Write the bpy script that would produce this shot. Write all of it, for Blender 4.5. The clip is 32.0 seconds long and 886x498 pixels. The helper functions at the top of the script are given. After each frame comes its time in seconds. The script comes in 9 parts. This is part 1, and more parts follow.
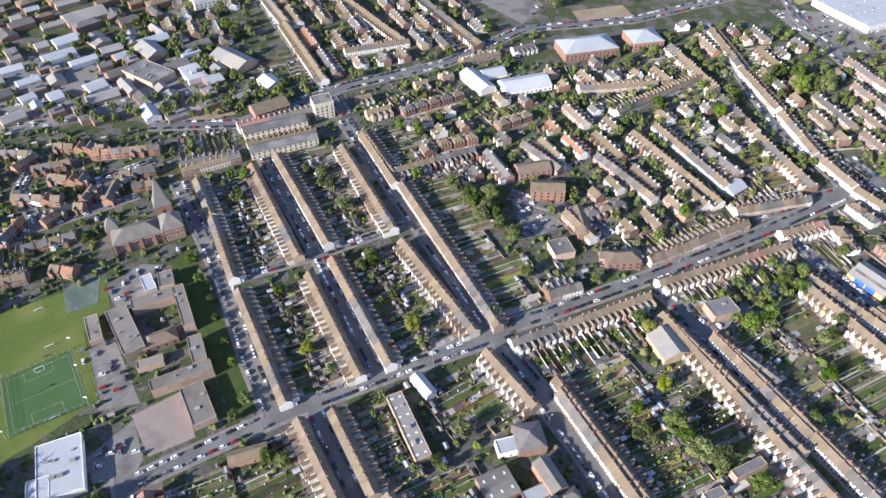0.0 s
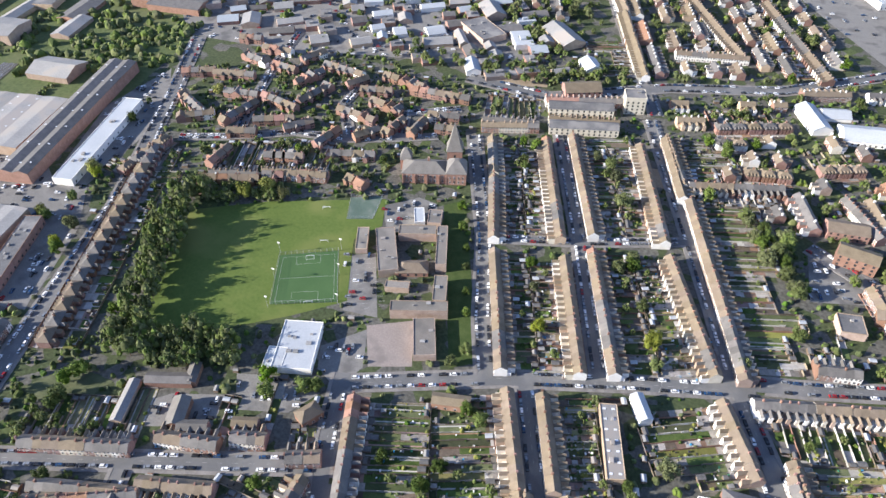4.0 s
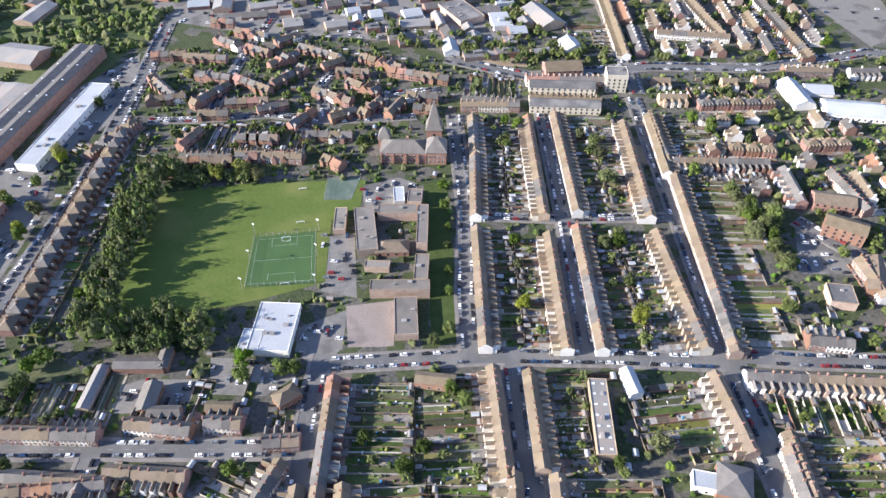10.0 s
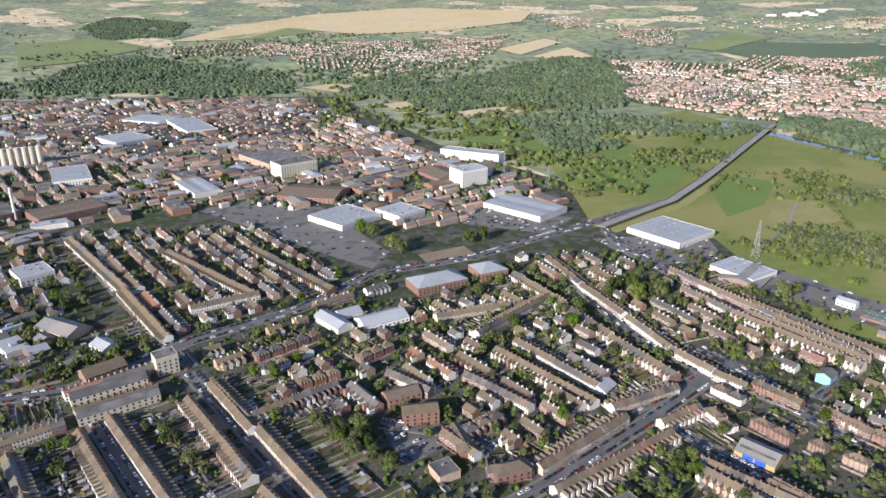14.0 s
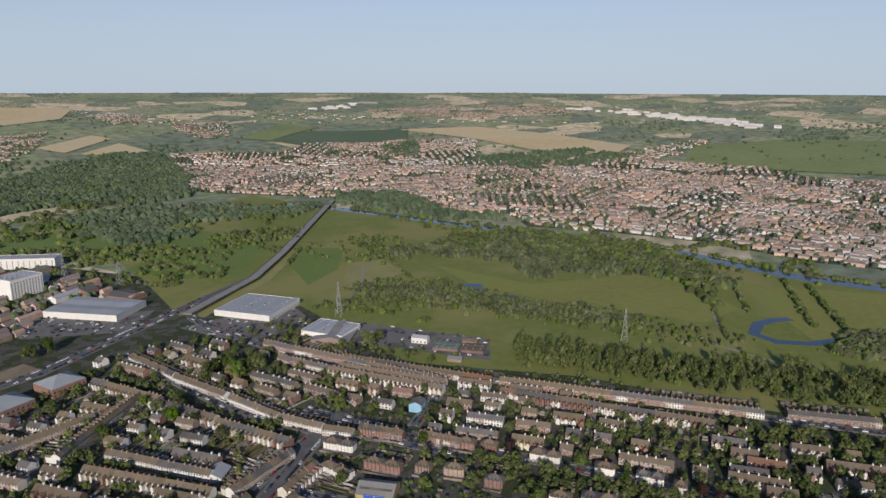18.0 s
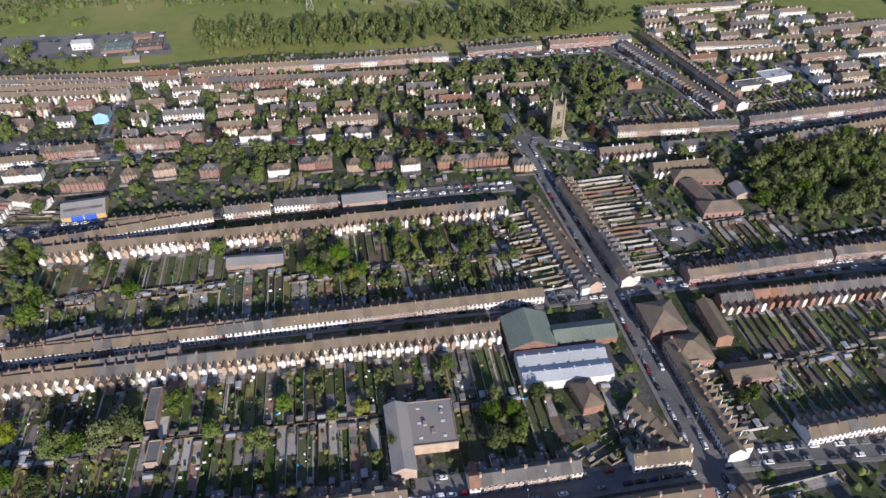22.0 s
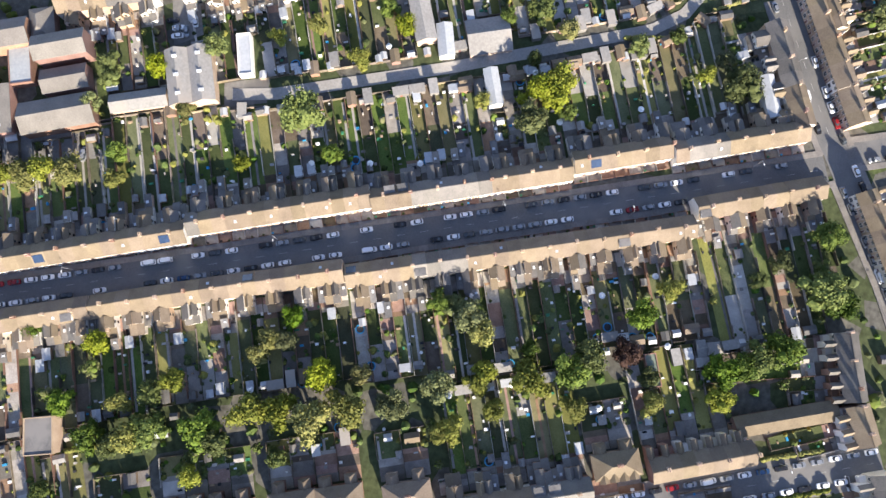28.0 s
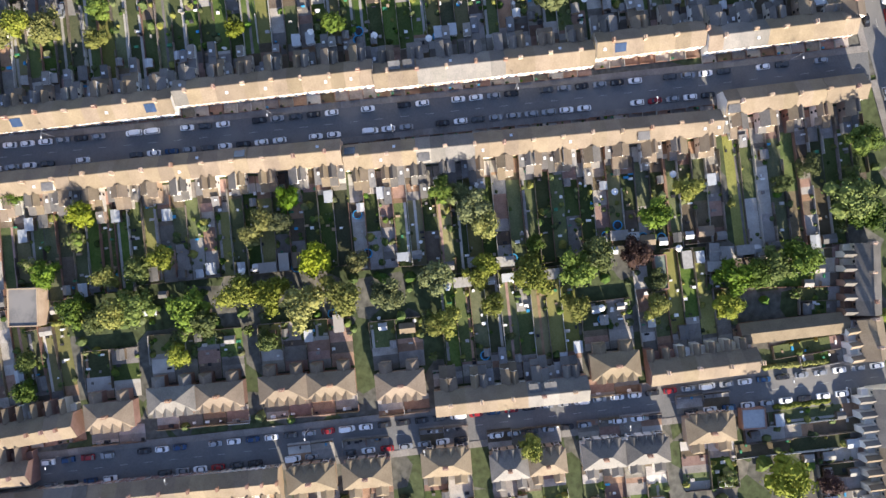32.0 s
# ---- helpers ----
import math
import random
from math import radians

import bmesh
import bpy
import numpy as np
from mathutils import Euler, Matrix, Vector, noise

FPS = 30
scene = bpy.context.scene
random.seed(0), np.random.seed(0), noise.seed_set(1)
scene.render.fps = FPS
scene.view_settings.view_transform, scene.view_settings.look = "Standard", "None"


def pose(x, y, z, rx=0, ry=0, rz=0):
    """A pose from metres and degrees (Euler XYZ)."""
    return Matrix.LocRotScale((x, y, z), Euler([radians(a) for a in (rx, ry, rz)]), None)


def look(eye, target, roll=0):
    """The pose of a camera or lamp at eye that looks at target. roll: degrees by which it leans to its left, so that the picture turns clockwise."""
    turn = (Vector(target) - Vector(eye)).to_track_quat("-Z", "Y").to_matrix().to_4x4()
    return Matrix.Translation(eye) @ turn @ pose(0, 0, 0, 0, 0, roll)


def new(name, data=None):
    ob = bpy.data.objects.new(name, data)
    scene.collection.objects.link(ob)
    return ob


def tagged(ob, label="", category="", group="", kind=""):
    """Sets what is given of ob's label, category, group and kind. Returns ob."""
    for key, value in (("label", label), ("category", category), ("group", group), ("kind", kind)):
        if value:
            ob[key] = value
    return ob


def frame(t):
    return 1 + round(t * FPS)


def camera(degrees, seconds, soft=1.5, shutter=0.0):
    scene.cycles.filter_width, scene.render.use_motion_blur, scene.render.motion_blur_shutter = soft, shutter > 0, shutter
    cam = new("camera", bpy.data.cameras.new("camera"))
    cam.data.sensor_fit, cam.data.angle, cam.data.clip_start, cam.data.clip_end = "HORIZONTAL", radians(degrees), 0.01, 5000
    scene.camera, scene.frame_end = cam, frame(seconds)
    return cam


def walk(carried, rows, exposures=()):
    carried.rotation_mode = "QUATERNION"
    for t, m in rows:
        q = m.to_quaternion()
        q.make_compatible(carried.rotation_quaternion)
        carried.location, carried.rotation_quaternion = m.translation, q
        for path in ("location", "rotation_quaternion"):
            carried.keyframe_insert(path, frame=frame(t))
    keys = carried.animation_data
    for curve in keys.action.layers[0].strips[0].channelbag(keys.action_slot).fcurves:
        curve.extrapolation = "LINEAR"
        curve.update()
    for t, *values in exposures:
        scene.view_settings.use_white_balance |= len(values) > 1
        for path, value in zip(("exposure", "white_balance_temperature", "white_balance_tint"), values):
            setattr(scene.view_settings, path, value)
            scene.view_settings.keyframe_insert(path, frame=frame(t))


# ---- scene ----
cam = camera(64.3, 32.0)
# seconds, x, y, z, yaw, pitch, roll of the drone camera
ROWS = [
    (0.0, -0.0, -0.0, 324.44, 1.61, -43.3, -0.02),
    (0.5, -0.36, 0.01, 322.83, 3.26, -43.35, -0.02),
    (1.0, -0.72, 0.03, 321.22, 4.98, -43.36, 0.01),
    (1.5, -1.09, 0.07, 319.62, 7.31, -43.38, 0.03),
    (2.0, -1.46, 0.15, 318.0, 11.14, -43.4, 0.02),
    (2.5, -1.83, 0.27, 316.39, 15.27, -43.41, 0.04),
    (3.0, -2.18, 0.4, 314.76, 19.77, -43.41, 0.01),
    (3.5, -2.5, 0.52, 313.14, 24.63, -43.38, -0.01),
    (4.0, -2.8, 0.6, 311.55, 29.81, -43.37, -0.05),
    (4.5, -3.07, 0.64, 309.98, 35.17, -43.34, 0.05),
    (6.5, -3.93, 0.71, 303.75, 48.18, -43.29, -0.11),
    (7.0, -4.0, 0.75, 302.19, 49.97, -43.29, -0.12),
    (7.5, -3.93, 0.8, 300.6, 57.11, -43.21, -0.21),
    (8.0, -3.73, 0.86, 298.99, 56.85, -43.25, -0.03),
    (8.5, -3.45, 0.88, 297.31, 49.59, -43.29, 0.13),
    (9.0, -3.1, 0.85, 295.57, 42.31, -43.27, 0.19),
    (9.5, -2.72, 0.74, 293.77, 35.04, -43.26, 0.21),
    (10.0, -2.35, 0.58, 291.93, 27.79, -43.21, 0.21),
    (10.5, -2.01, 0.44, 290.05, 20.59, -43.16, 0.27),
    (11.0, -1.73, 0.35, 288.15, 13.43, -41.07, 0.25),
    (11.5, -1.52, 0.28, 286.26, 6.24, -36.76, 0.12),
    (12.0, -1.42, 0.24, 284.37, -1.02, -32.53, 0.01),
    (12.5, -1.42, 0.23, 282.45, -6.66, -28.64, -0.05),
    (13.0, -1.46, 0.27, 280.52, -10.02, -25.7, -0.05),
    (13.5, -1.5, 0.38, 278.55, -11.32, -23.52, -0.06),
    (15.5, -1.51, 1.13, 270.6, -12.31, -13.03, -0.03),
    (16.0, -1.49, 1.27, 268.61, -16.95, -13.05, 0.04),
    (16.5, -1.46, 1.36, 266.63, -24.18, -13.08, 0.06),
    (17.0, -1.46, 1.4, 264.64, -31.42, -13.1, 0.04),
    (17.5, -1.5, 1.4, 262.66, -38.59, -13.12, 0.09),
    (18.0, -1.57, 1.4, 260.67, -45.74, -13.15, 0.15),
    (18.5, -1.68, 1.41, 258.7, -52.94, -13.18, 0.14),
    (19.0, -1.84, 1.45, 256.74, -60.08, -13.18, 0.22),
    (19.5, -2.05, 1.58, 254.83, -65.34, -15.94, 0.15),
    (20.0, -2.32, 1.78, 252.99, -69.26, -20.39, 0.02),
    (20.5, -2.65, 2.05, 251.22, -71.88, -24.79, -0.06),
    (21.0, -3.04, 2.35, 249.5, -71.89, -29.16, -0.08),
    (21.5, -3.44, 2.63, 247.84, -71.85, -33.52, -0.09),
    (22.0, -3.82, 2.89, 246.2, -71.85, -37.9, -0.11),
    (22.5, -4.15, 3.11, 244.57, -71.87, -42.23, -0.1),
    (23.0, -4.43, 3.31, 242.95, -71.83, -46.57, -0.06),
    (23.5, -4.65, 3.48, 241.34, -71.88, -50.91, -0.07),
    (24.0, -4.83, 3.65, 239.73, -71.92, -55.18, -0.07),
    (24.5, -4.98, 3.81, 238.14, -71.98, -59.5, -0.09),
    (25.0, -5.12, 3.96, 236.57, -71.95, -63.86, -0.07),
    (25.5, -5.24, 4.09, 235.01, -71.9, -68.22, -0.05),
    (26.0, -5.36, 4.17, 233.46, -71.86, -72.58, -0.05),
    (26.5, -5.48, 4.21, 231.93, -71.8, -76.89, -0.04),
    (28.5, -5.97, 4.27, 225.78, -71.51, -81.55, 0.0),
    (29.0, -6.08, 4.26, 224.24, -71.03, -81.52, -0.0),
    (29.5, -6.19, 4.24, 222.69, -70.8, -81.47, 0.0),
    (30.0, -6.3, 4.21, 221.15, -70.56, -81.14, 0.02),
    (30.5, -6.41, 4.18, 219.61, -70.36, -78.23, 0.01),
    (31.0, -6.52, 4.14, 218.07, -69.99, -81.55, 0.0),
    (31.5, -6.63, 4.1, 216.54, -69.35, -85.93, -0.01),
    (32.0, -6.74, 4.05, 214.99, -68.75, -90.05, -0.04),
]
# seconds, stops, kelvin, tint
EXPOSURES = [(0, 1.27, 5650, 13), (4, 1.44, 5700, 11), (7, 1.54, 5700, 11), (9, 1.69, 5700, 13), (11, 1.21, 5650, 13), (13, 0.86, 5650, 13), (15.5, 0.19, 5850, 13), (19, -0.4, 5850, 13), (20.4, -0.28, 5650, 15), (21, 0.06, 5550, 16), (22, 0.32, 5600, 16), (23, 0.76, 5900, 15), (24, 1.01, 6050, 13), (26, 1.43, 6250, 13), (29, 1.70, 6250, 11), (32, 1.66, 6250, 11)]
walk(cam, [(t, pose(x, y, z, 0, 0, yaw) @ pose(0, 0, 0, 90 + pitch) @ pose(0, 0, 0, 0, 0, roll)) for t, x, y, z, yaw, pitch, roll in ROWS], EXPOSURES)
from mathutils.geometry import tessellate_polygon

# ---- light ----
SUN_DIR = Vector((-0.77, -0.64, 0.0)).normalized()
SUN_ELEV = 20.0
sun_vec = SUN_DIR * math.cos(radians(SUN_ELEV)) + Vector((0, 0, math.sin(radians(SUN_ELEV))))
world = bpy.data.worlds.new("sky")
scene.world = world
world.use_nodes = True
wn = world.node_tree.nodes
sky = wn.new("ShaderNodeTexSky")
sky.sky_type, sky.sun_disc = "NISHITA", False
sky.sun_elevation = radians(SUN_ELEV)
sky.sun_rotation = math.atan2(SUN_DIR.x, SUN_DIR.y)
sky.altitude, sky.air_density, sky.dust_density, sky.ozone_density = 800, 1.0, 0.4, 1.5
wn["Background"].inputs["Strength"].default_value = 0.085
pale = wn.new("ShaderNodeHueSaturation")
pale.inputs["Saturation"].default_value = 0.75
cool = wn.new("ShaderNodeMix")
cool.data_type, cool.blend_type = "RGBA", "MULTIPLY"
cool.inputs["Factor"].default_value = 1.0
cool.inputs["B"].default_value = (0.92, 0.98, 1.17, 1)
world.node_tree.links.new(sky.outputs[0], pale.inputs["Color"])
world.node_tree.links.new(pale.outputs[0], cool.inputs["A"])
haze = wn.new("ShaderNodeMix")
haze.data_type = "RGBA"
haze.inputs["B"].default_value = (7.5, 8.4, 8.7, 1)
sky_place = wn.new("ShaderNodeTexCoord")
sky_height = wn.new("ShaderNodeSeparateXYZ")
sky_fade = wn.new("ShaderNodeMapRange")
sky_fade.interpolation_type = "SMOOTHSTEP"
sky_fade.inputs["From Min"].default_value, sky_fade.inputs["From Max"].default_value = -0.02, 0.34
sky_fade.inputs["To Min"].default_value, sky_fade.inputs["To Max"].default_value = 0.85, 0.0
world.node_tree.links.new(sky_place.outputs["Generated"], sky_height.inputs[0])
world.node_tree.links.new(sky_height.outputs["Z"], sky_fade.inputs["Value"])
world.node_tree.links.new(sky_fade.outputs[0], haze.inputs["Factor"])
world.node_tree.links.new(cool.outputs["Result"], haze.inputs["A"])
world.node_tree.links.new(haze.outputs["Result"], wn["Background"].inputs["Color"])
sun = new("sun", bpy.data.lights.new("sun", "SUN"))
sun.data.energy, sun.data.angle, sun.data.color = 5.0, radians(0.6), (1.0, 0.865, 0.675)
sun.matrix_world = look(sun_vec * 3000, (0, 0, 0))


# ---- materials ----
def mat(name, c1, c2, big=0.15, fine=3.0, rough=0.9, metal=0.0, bump=0.15, rnd=0.0, island=0.0, c3=None, spec=0.3):
    """Two-scale noise between colours c1 and c2; c3 makes larger stains; rnd and island vary things and loose pieces."""
    m = bpy.data.materials.new(name)
    m.use_nodes = True
    nt = m.node_tree
    n, l = nt.nodes, nt.links
    bsdf = n["Principled BSDF"]
    bsdf.inputs["Roughness"].default_value = rough
    bsdf.inputs["Metallic"].default_value = metal
    bsdf.inputs["Specular IOR Level"].default_value = spec
    geo = n.new("ShaderNodeNewGeometry")
    tex = []
    for scale, detail in ((big, 4), (fine, 3)):
        t = n.new("ShaderNodeTexNoise")
        t.inputs["Scale"].default_value, t.inputs["Detail"].default_value = scale, detail
        l.new(geo.outputs["Position"], t.inputs["Vector"])
        tex.append(t)
    mean = n.new("ShaderNodeMath")
    mean.operation = "ADD"
    l.new(tex[0].outputs[0], mean.inputs[0])
    l.new(tex[1].outputs[0], mean.inputs[1])
    ramp = n.new("ShaderNodeMapRange")
    ramp.inputs["From Min"].default_value, ramp.inputs["From Max"].default_value = 0.7, 1.3
    l.new(mean.outputs[0], ramp.inputs["Value"])
    mix = n.new("ShaderNodeMix")
    mix.data_type = "RGBA"
    mix.inputs["A"].default_value, mix.inputs["B"].default_value = (*c1, 1), (*c2, 1)
    l.new(ramp.outputs[0], mix.inputs["Factor"])
    out = mix.outputs["Result"]
    if c3:
        r3 = n.new("ShaderNodeMapRange")
        r3.inputs["From Min"].default_value, r3.inputs["From Max"].default_value = 0.5, 0.62
        l.new(tex[0].outputs[0], r3.inputs["Value"])
        m3 = n.new("ShaderNodeMix")
        m3.data_type = "RGBA"
        m3.inputs["B"].default_value = (*c3, 1)
        l.new(r3.outputs[0], m3.inputs["Factor"])
        l.new(out, m3.inputs["A"])
        out = m3.outputs["Result"]
    if rnd or island:
        hsv = n.new("ShaderNodeHueSaturation")
        src, amount = (n.new("ShaderNodeObjectInfo").outputs["Random"], rnd) if rnd else (geo.outputs["Random Per Island"], island)
        v = n.new("ShaderNodeMapRange")
        v.inputs["To Min"].default_value, v.inputs["To Max"].default_value = 1 - amount, 1 + amount
        l.new(src, v.inputs["Value"])
        l.new(v.outputs[0], hsv.inputs["Value"])
        w = n.new("ShaderNodeTexWhiteNoise")
        w.noise_dimensions = "1D"
        l.new(src, w.inputs["W"])
        hue = n.new("ShaderNodeMapRange")
        hue.inputs["To Min"].default_value, hue.inputs["To Max"].default_value = 0.5 - 0.05 * amount, 0.5 + 0.05 * amount
        l.new(w.outputs["Value"], hue.inputs["Value"])
        l.new(hue.outputs[0], hsv.inputs["Hue"])
        sat = n.new("ShaderNodeMapRange")
        sat.inputs["To Min"].default_value, sat.inputs["To Max"].default_value = 1 - 0.7 * amount, 1 + 0.4 * amount
        l.new(w.outputs["Value"], sat.inputs["Value"])
        l.new(sat.outputs[0], hsv.inputs["Saturation"])
        l.new(out, hsv.inputs["Color"])
        out = hsv.outputs["Color"]
    l.new(out, bsdf.inputs["Base Color"])
    if bump:
        b = n.new("ShaderNodeBump")
        b.inputs["Strength"].default_value, b.inputs["Distance"].default_value = bump, 0.05
        l.new(tex[1].outputs[0], b.inputs["Height"])
        l.new(b.outputs[0], bsdf.inputs["Normal"])
    return m


def glass_mat(name, colour, rough=0.08):
    m = mat(name, colour, tuple(c * 1.6 for c in colour), 0.3, 1.0, rough, bump=0.0, spec=0.6)
    return m


ROOF = mat("roof_tiles", (0.138, 0.108, 0.076), (0.208, 0.166, 0.118), 0.25, 2.5, 0.85, rnd=0.16, bump=0.3)
ROOF_SLATE = mat("roof_slates", (0.093, 0.089, 0.085), (0.162, 0.149, 0.136), 0.25, 2.5, 0.6, rnd=0.25, bump=0.3)
ROOF_RED = mat("red_clay_tiles", (0.19, 0.10, 0.07), (0.29, 0.17, 0.12), 0.3, 2.5, 0.85, rnd=0.25, bump=0.3)
BRICK = mat("red_brick", (0.189, 0.106, 0.078), (0.306, 0.182, 0.142), 0.3, 5.0, 0.9, rnd=0.25)
STONE = mat("buff_brick", (0.30, 0.215, 0.155), (0.44, 0.34, 0.26), 0.3, 5.0, 0.9, rnd=0.25)
RENDER = mat("white_render", (0.66, 0.63, 0.58), (0.80, 0.78, 0.74), 0.3, 4.0, 0.85, rnd=0.1)
PALE = mat("cream_render", (0.52, 0.47, 0.38), (0.66, 0.60, 0.50), 0.3, 4.0, 0.85, rnd=0.15)
WINDOW = glass_mat("window_glass", (0.025, 0.03, 0.035))
DOOR = mat("painted_door", (0.10, 0.04, 0.035), (0.16, 0.07, 0.06), 1.0, 6.0, 0.5, rnd=0.4)
FRAME = mat("white_frame", (0.7, 0.7, 0.68), (0.8, 0.8, 0.78), 1.0, 6.0, 0.5)
POT = mat("terracotta_pot", (0.38, 0.28, 0.21), (0.50, 0.39, 0.30), 1.0, 6.0, 0.9)
FLATROOF = mat("felt_roof", (0.10, 0.10, 0.105), (0.19, 0.185, 0.18), 0.08, 1.5, 0.9, rnd=0.2, c3=(0.22, 0.21, 0.20))
GREYSHEET = mat("grey_sheet_roof", (0.205, 0.198, 0.191), (0.307, 0.301, 0.286), 0.05, 1.2, 0.7, rnd=0.15, c3=(0.30, 0.27, 0.24))
WHITESHEET = mat("white_sheet_roof", (0.322, 0.345, 0.367), (0.446, 0.462, 0.480), 0.05, 1.2, 0.6, rnd=0.08)
AZURE = mat("bright_blue_paint", (0.24, 0.44, 0.60), (0.32, 0.53, 0.68), 0.3, 4.0, 0.8)
OCHRE = mat("tan_brick", (0.42, 0.30, 0.13), (0.52, 0.38, 0.18), 0.3, 4.0, 0.85)
DOOR_BLUE = mat("blue_door_paint", (0.03, 0.10, 0.48), (0.05, 0.14, 0.56), 0.3, 4.0, 0.6)
GREENSHEET = mat("green_sheet_roof", (0.13, 0.16, 0.13), (0.21, 0.25, 0.20), 0.08, 1.2, 0.7, rnd=0.1)
BLUESHEET = mat("blue_grey_roof", (0.28, 0.305, 0.325), (0.37, 0.395, 0.415), 0.08, 1.2, 0.6)
SKYLIGHT = mat("skylight", (0.55, 0.57, 0.6), (0.7, 0.72, 0.75), 0.3, 2.0, 0.3)
ASPHALT = mat("asphalt", (0.105, 0.106, 0.108), (0.155, 0.155, 0.155), 0.05, 2.5, 0.9, c3=(0.17, 0.166, 0.16))
PAVING = mat("pavement_flags", (0.15, 0.14, 0.13), (0.23, 0.215, 0.20), 0.2, 2.0, 0.9, island=0.12)
LANE = mat("worn_lane", (0.238, 0.231, 0.217), (0.350, 0.336, 0.315), 0.1, 1.5, 0.95)
PALEFELT = mat("pale_felt_roof", (0.170, 0.153, 0.133), (0.238, 0.218, 0.190), 0.06, 1.2, 0.9, rnd=0.15, c3=(0.15, 0.14, 0.125))
PALESLATE = mat("weathered_grey_slates", (0.140, 0.129, 0.117), (0.212, 0.197, 0.178), 0.2, 2.5, 0.7, rnd=0.2, bump=0.3)
YARD = mat("yard_concrete", (0.15, 0.145, 0.135), (0.24, 0.23, 0.215), 0.05, 1.0, 0.95, c3=(0.12, 0.115, 0.11))
PLAYGROUND = mat("worn_playground", (0.22, 0.185, 0.165), (0.30, 0.26, 0.235), 0.06, 1.0, 0.95, c3=(0.19, 0.165, 0.15))
BARE = mat("bare_soil", (0.20, 0.155, 0.105), (0.32, 0.26, 0.18), 0.06, 1.0, 0.95)
PAINT = mat("road_paint", (0.30, 0.30, 0.29), (0.48, 0.48, 0.46), 1.0, 5.0, 0.8)
LAWN = mat("garden_lawn", (0.043, 0.066, 0.017), (0.102, 0.121, 0.042), 0.2, 2.0, 0.95, island=0.5, bump=0.4)
LAWN_DRY = mat("dry_lawn", (0.135, 0.135, 0.042), (0.215, 0.20, 0.075), 0.2, 2.0, 0.95, island=0.35, bump=0.4)
PATIO = mat("patio", (0.17, 0.155, 0.14), (0.31, 0.285, 0.255), 0.4, 3.0, 0.95, island=0.5)
PATIO_WARM = mat("brick_paving", (0.19, 0.115, 0.085), (0.31, 0.20, 0.15), 0.5, 4.0, 0.95, island=0.35)
PATIO_PALE = mat("pale_concrete", (0.30, 0.285, 0.26), (0.44, 0.42, 0.385), 0.4, 3.0, 0.95, island=0.3)
SOIL = mat("garden_soil", (0.085, 0.065, 0.045), (0.15, 0.12, 0.085), 0.5, 3.0, 0.95, island=0.35, bump=0.4)
GRASS = mat("mown_grass", (0.072, 0.110, 0.019), (0.110, 0.148, 0.031), 0.02, 0.5, 0.95, c3=(0.140, 0.161, 0.043), bump=0.3)
TURF = mat("artificial_turf", (0.045, 0.095, 0.030), (0.065, 0.12, 0.042), 0.05, 1.5, 0.95)
MEADOW = mat("meadow_grass", (0.159, 0.198, 0.042), (0.243, 0.256, 0.071), 0.006, 0.08, 0.95, c3=(0.272, 0.262, 0.089))
SCRUB = mat("rough_scrub", (0.055, 0.08, 0.025), (0.12, 0.14, 0.05), 0.02, 0.3, 0.95, c3=(0.105, 0.115, 0.048), bump=0.4)
DRY = mat("dry_grass", (0.255, 0.245, 0.09), (0.345, 0.32, 0.135), 0.02, 0.3, 0.95)
# Bluer than the near leaves: distance haze mixed into the leaf colour.
HAZED_LEAF = mat("hazed_leaves", (0.055, 0.082, 0.044), (0.106, 0.138, 0.070), 0.01, 0.1, 0.95, island=0.3, bump=0)
FENCE = mat("timber_fence", (0.11, 0.085, 0.065), (0.24, 0.20, 0.16), 0.5, 3.0, 0.9, island=0.6)
SHED = mat("shed_timber", (0.17, 0.12, 0.08), (0.28, 0.21, 0.15), 0.5, 4.0, 0.9, rnd=0.4)
SHEDROOF = mat("shed_felt", (0.13, 0.13, 0.13), (0.24, 0.23, 0.22), 0.5, 4.0, 0.9, rnd=0.5)
LEAF = mat("leaves", (0.035, 0.061, 0.009), (0.112, 0.143, 0.022), 0.5, 1.5, 0.8, rnd=0.45, bump=0.0)
LEAF_LIGHT = mat("light_leaves", (0.090, 0.113, 0.011), (0.189, 0.189, 0.027), 0.5, 1.5, 0.8, rnd=0.35, bump=0.0)
LEAF_DARK = mat("copper_leaves", (0.028, 0.012, 0.012), (0.06, 0.03, 0.022), 0.5, 1.5, 0.8, rnd=0.3, bump=0.0)
WOOD_LEAF = mat("woodland_leaves", (0.044, 0.067, 0.016), (0.122, 0.140, 0.037), 0.03, 0.35, 0.9, island=0.4, bump=0.0)
SHRUB = mat("shrub_leaves", (0.024, 0.048, 0.010), (0.083, 0.115, 0.025), 0.6, 2.0, 0.9, island=0.5, bump=0.0)
BARK = mat("bark", (0.07, 0.055, 0.04), (0.13, 0.10, 0.08), 1.0, 8.0, 0.95)
WATER = mat("river_water", (0.03, 0.05, 0.075), (0.045, 0.07, 0.10), 0.01, 0.3, 0.08, bump=0.05, spec=0.6)
STEEL = mat("galvanised_steel", (0.35, 0.36, 0.36), (0.48, 0.48, 0.48), 1.0, 6.0, 0.5, metal=0.4)
CHURCH = mat("church_stone", (0.20, 0.165, 0.12), (0.33, 0.275, 0.20), 0.3, 3.0, 0.95)
TYRE = mat("rubber", (0.02, 0.02, 0.02), (0.035, 0.035, 0.035), 2.0, 9.0, 0.9)
BALLAST = mat("railway_ballast", (0.13, 0.115, 0.10), (0.22, 0.20, 0.17), 0.3, 2.0, 0.95)
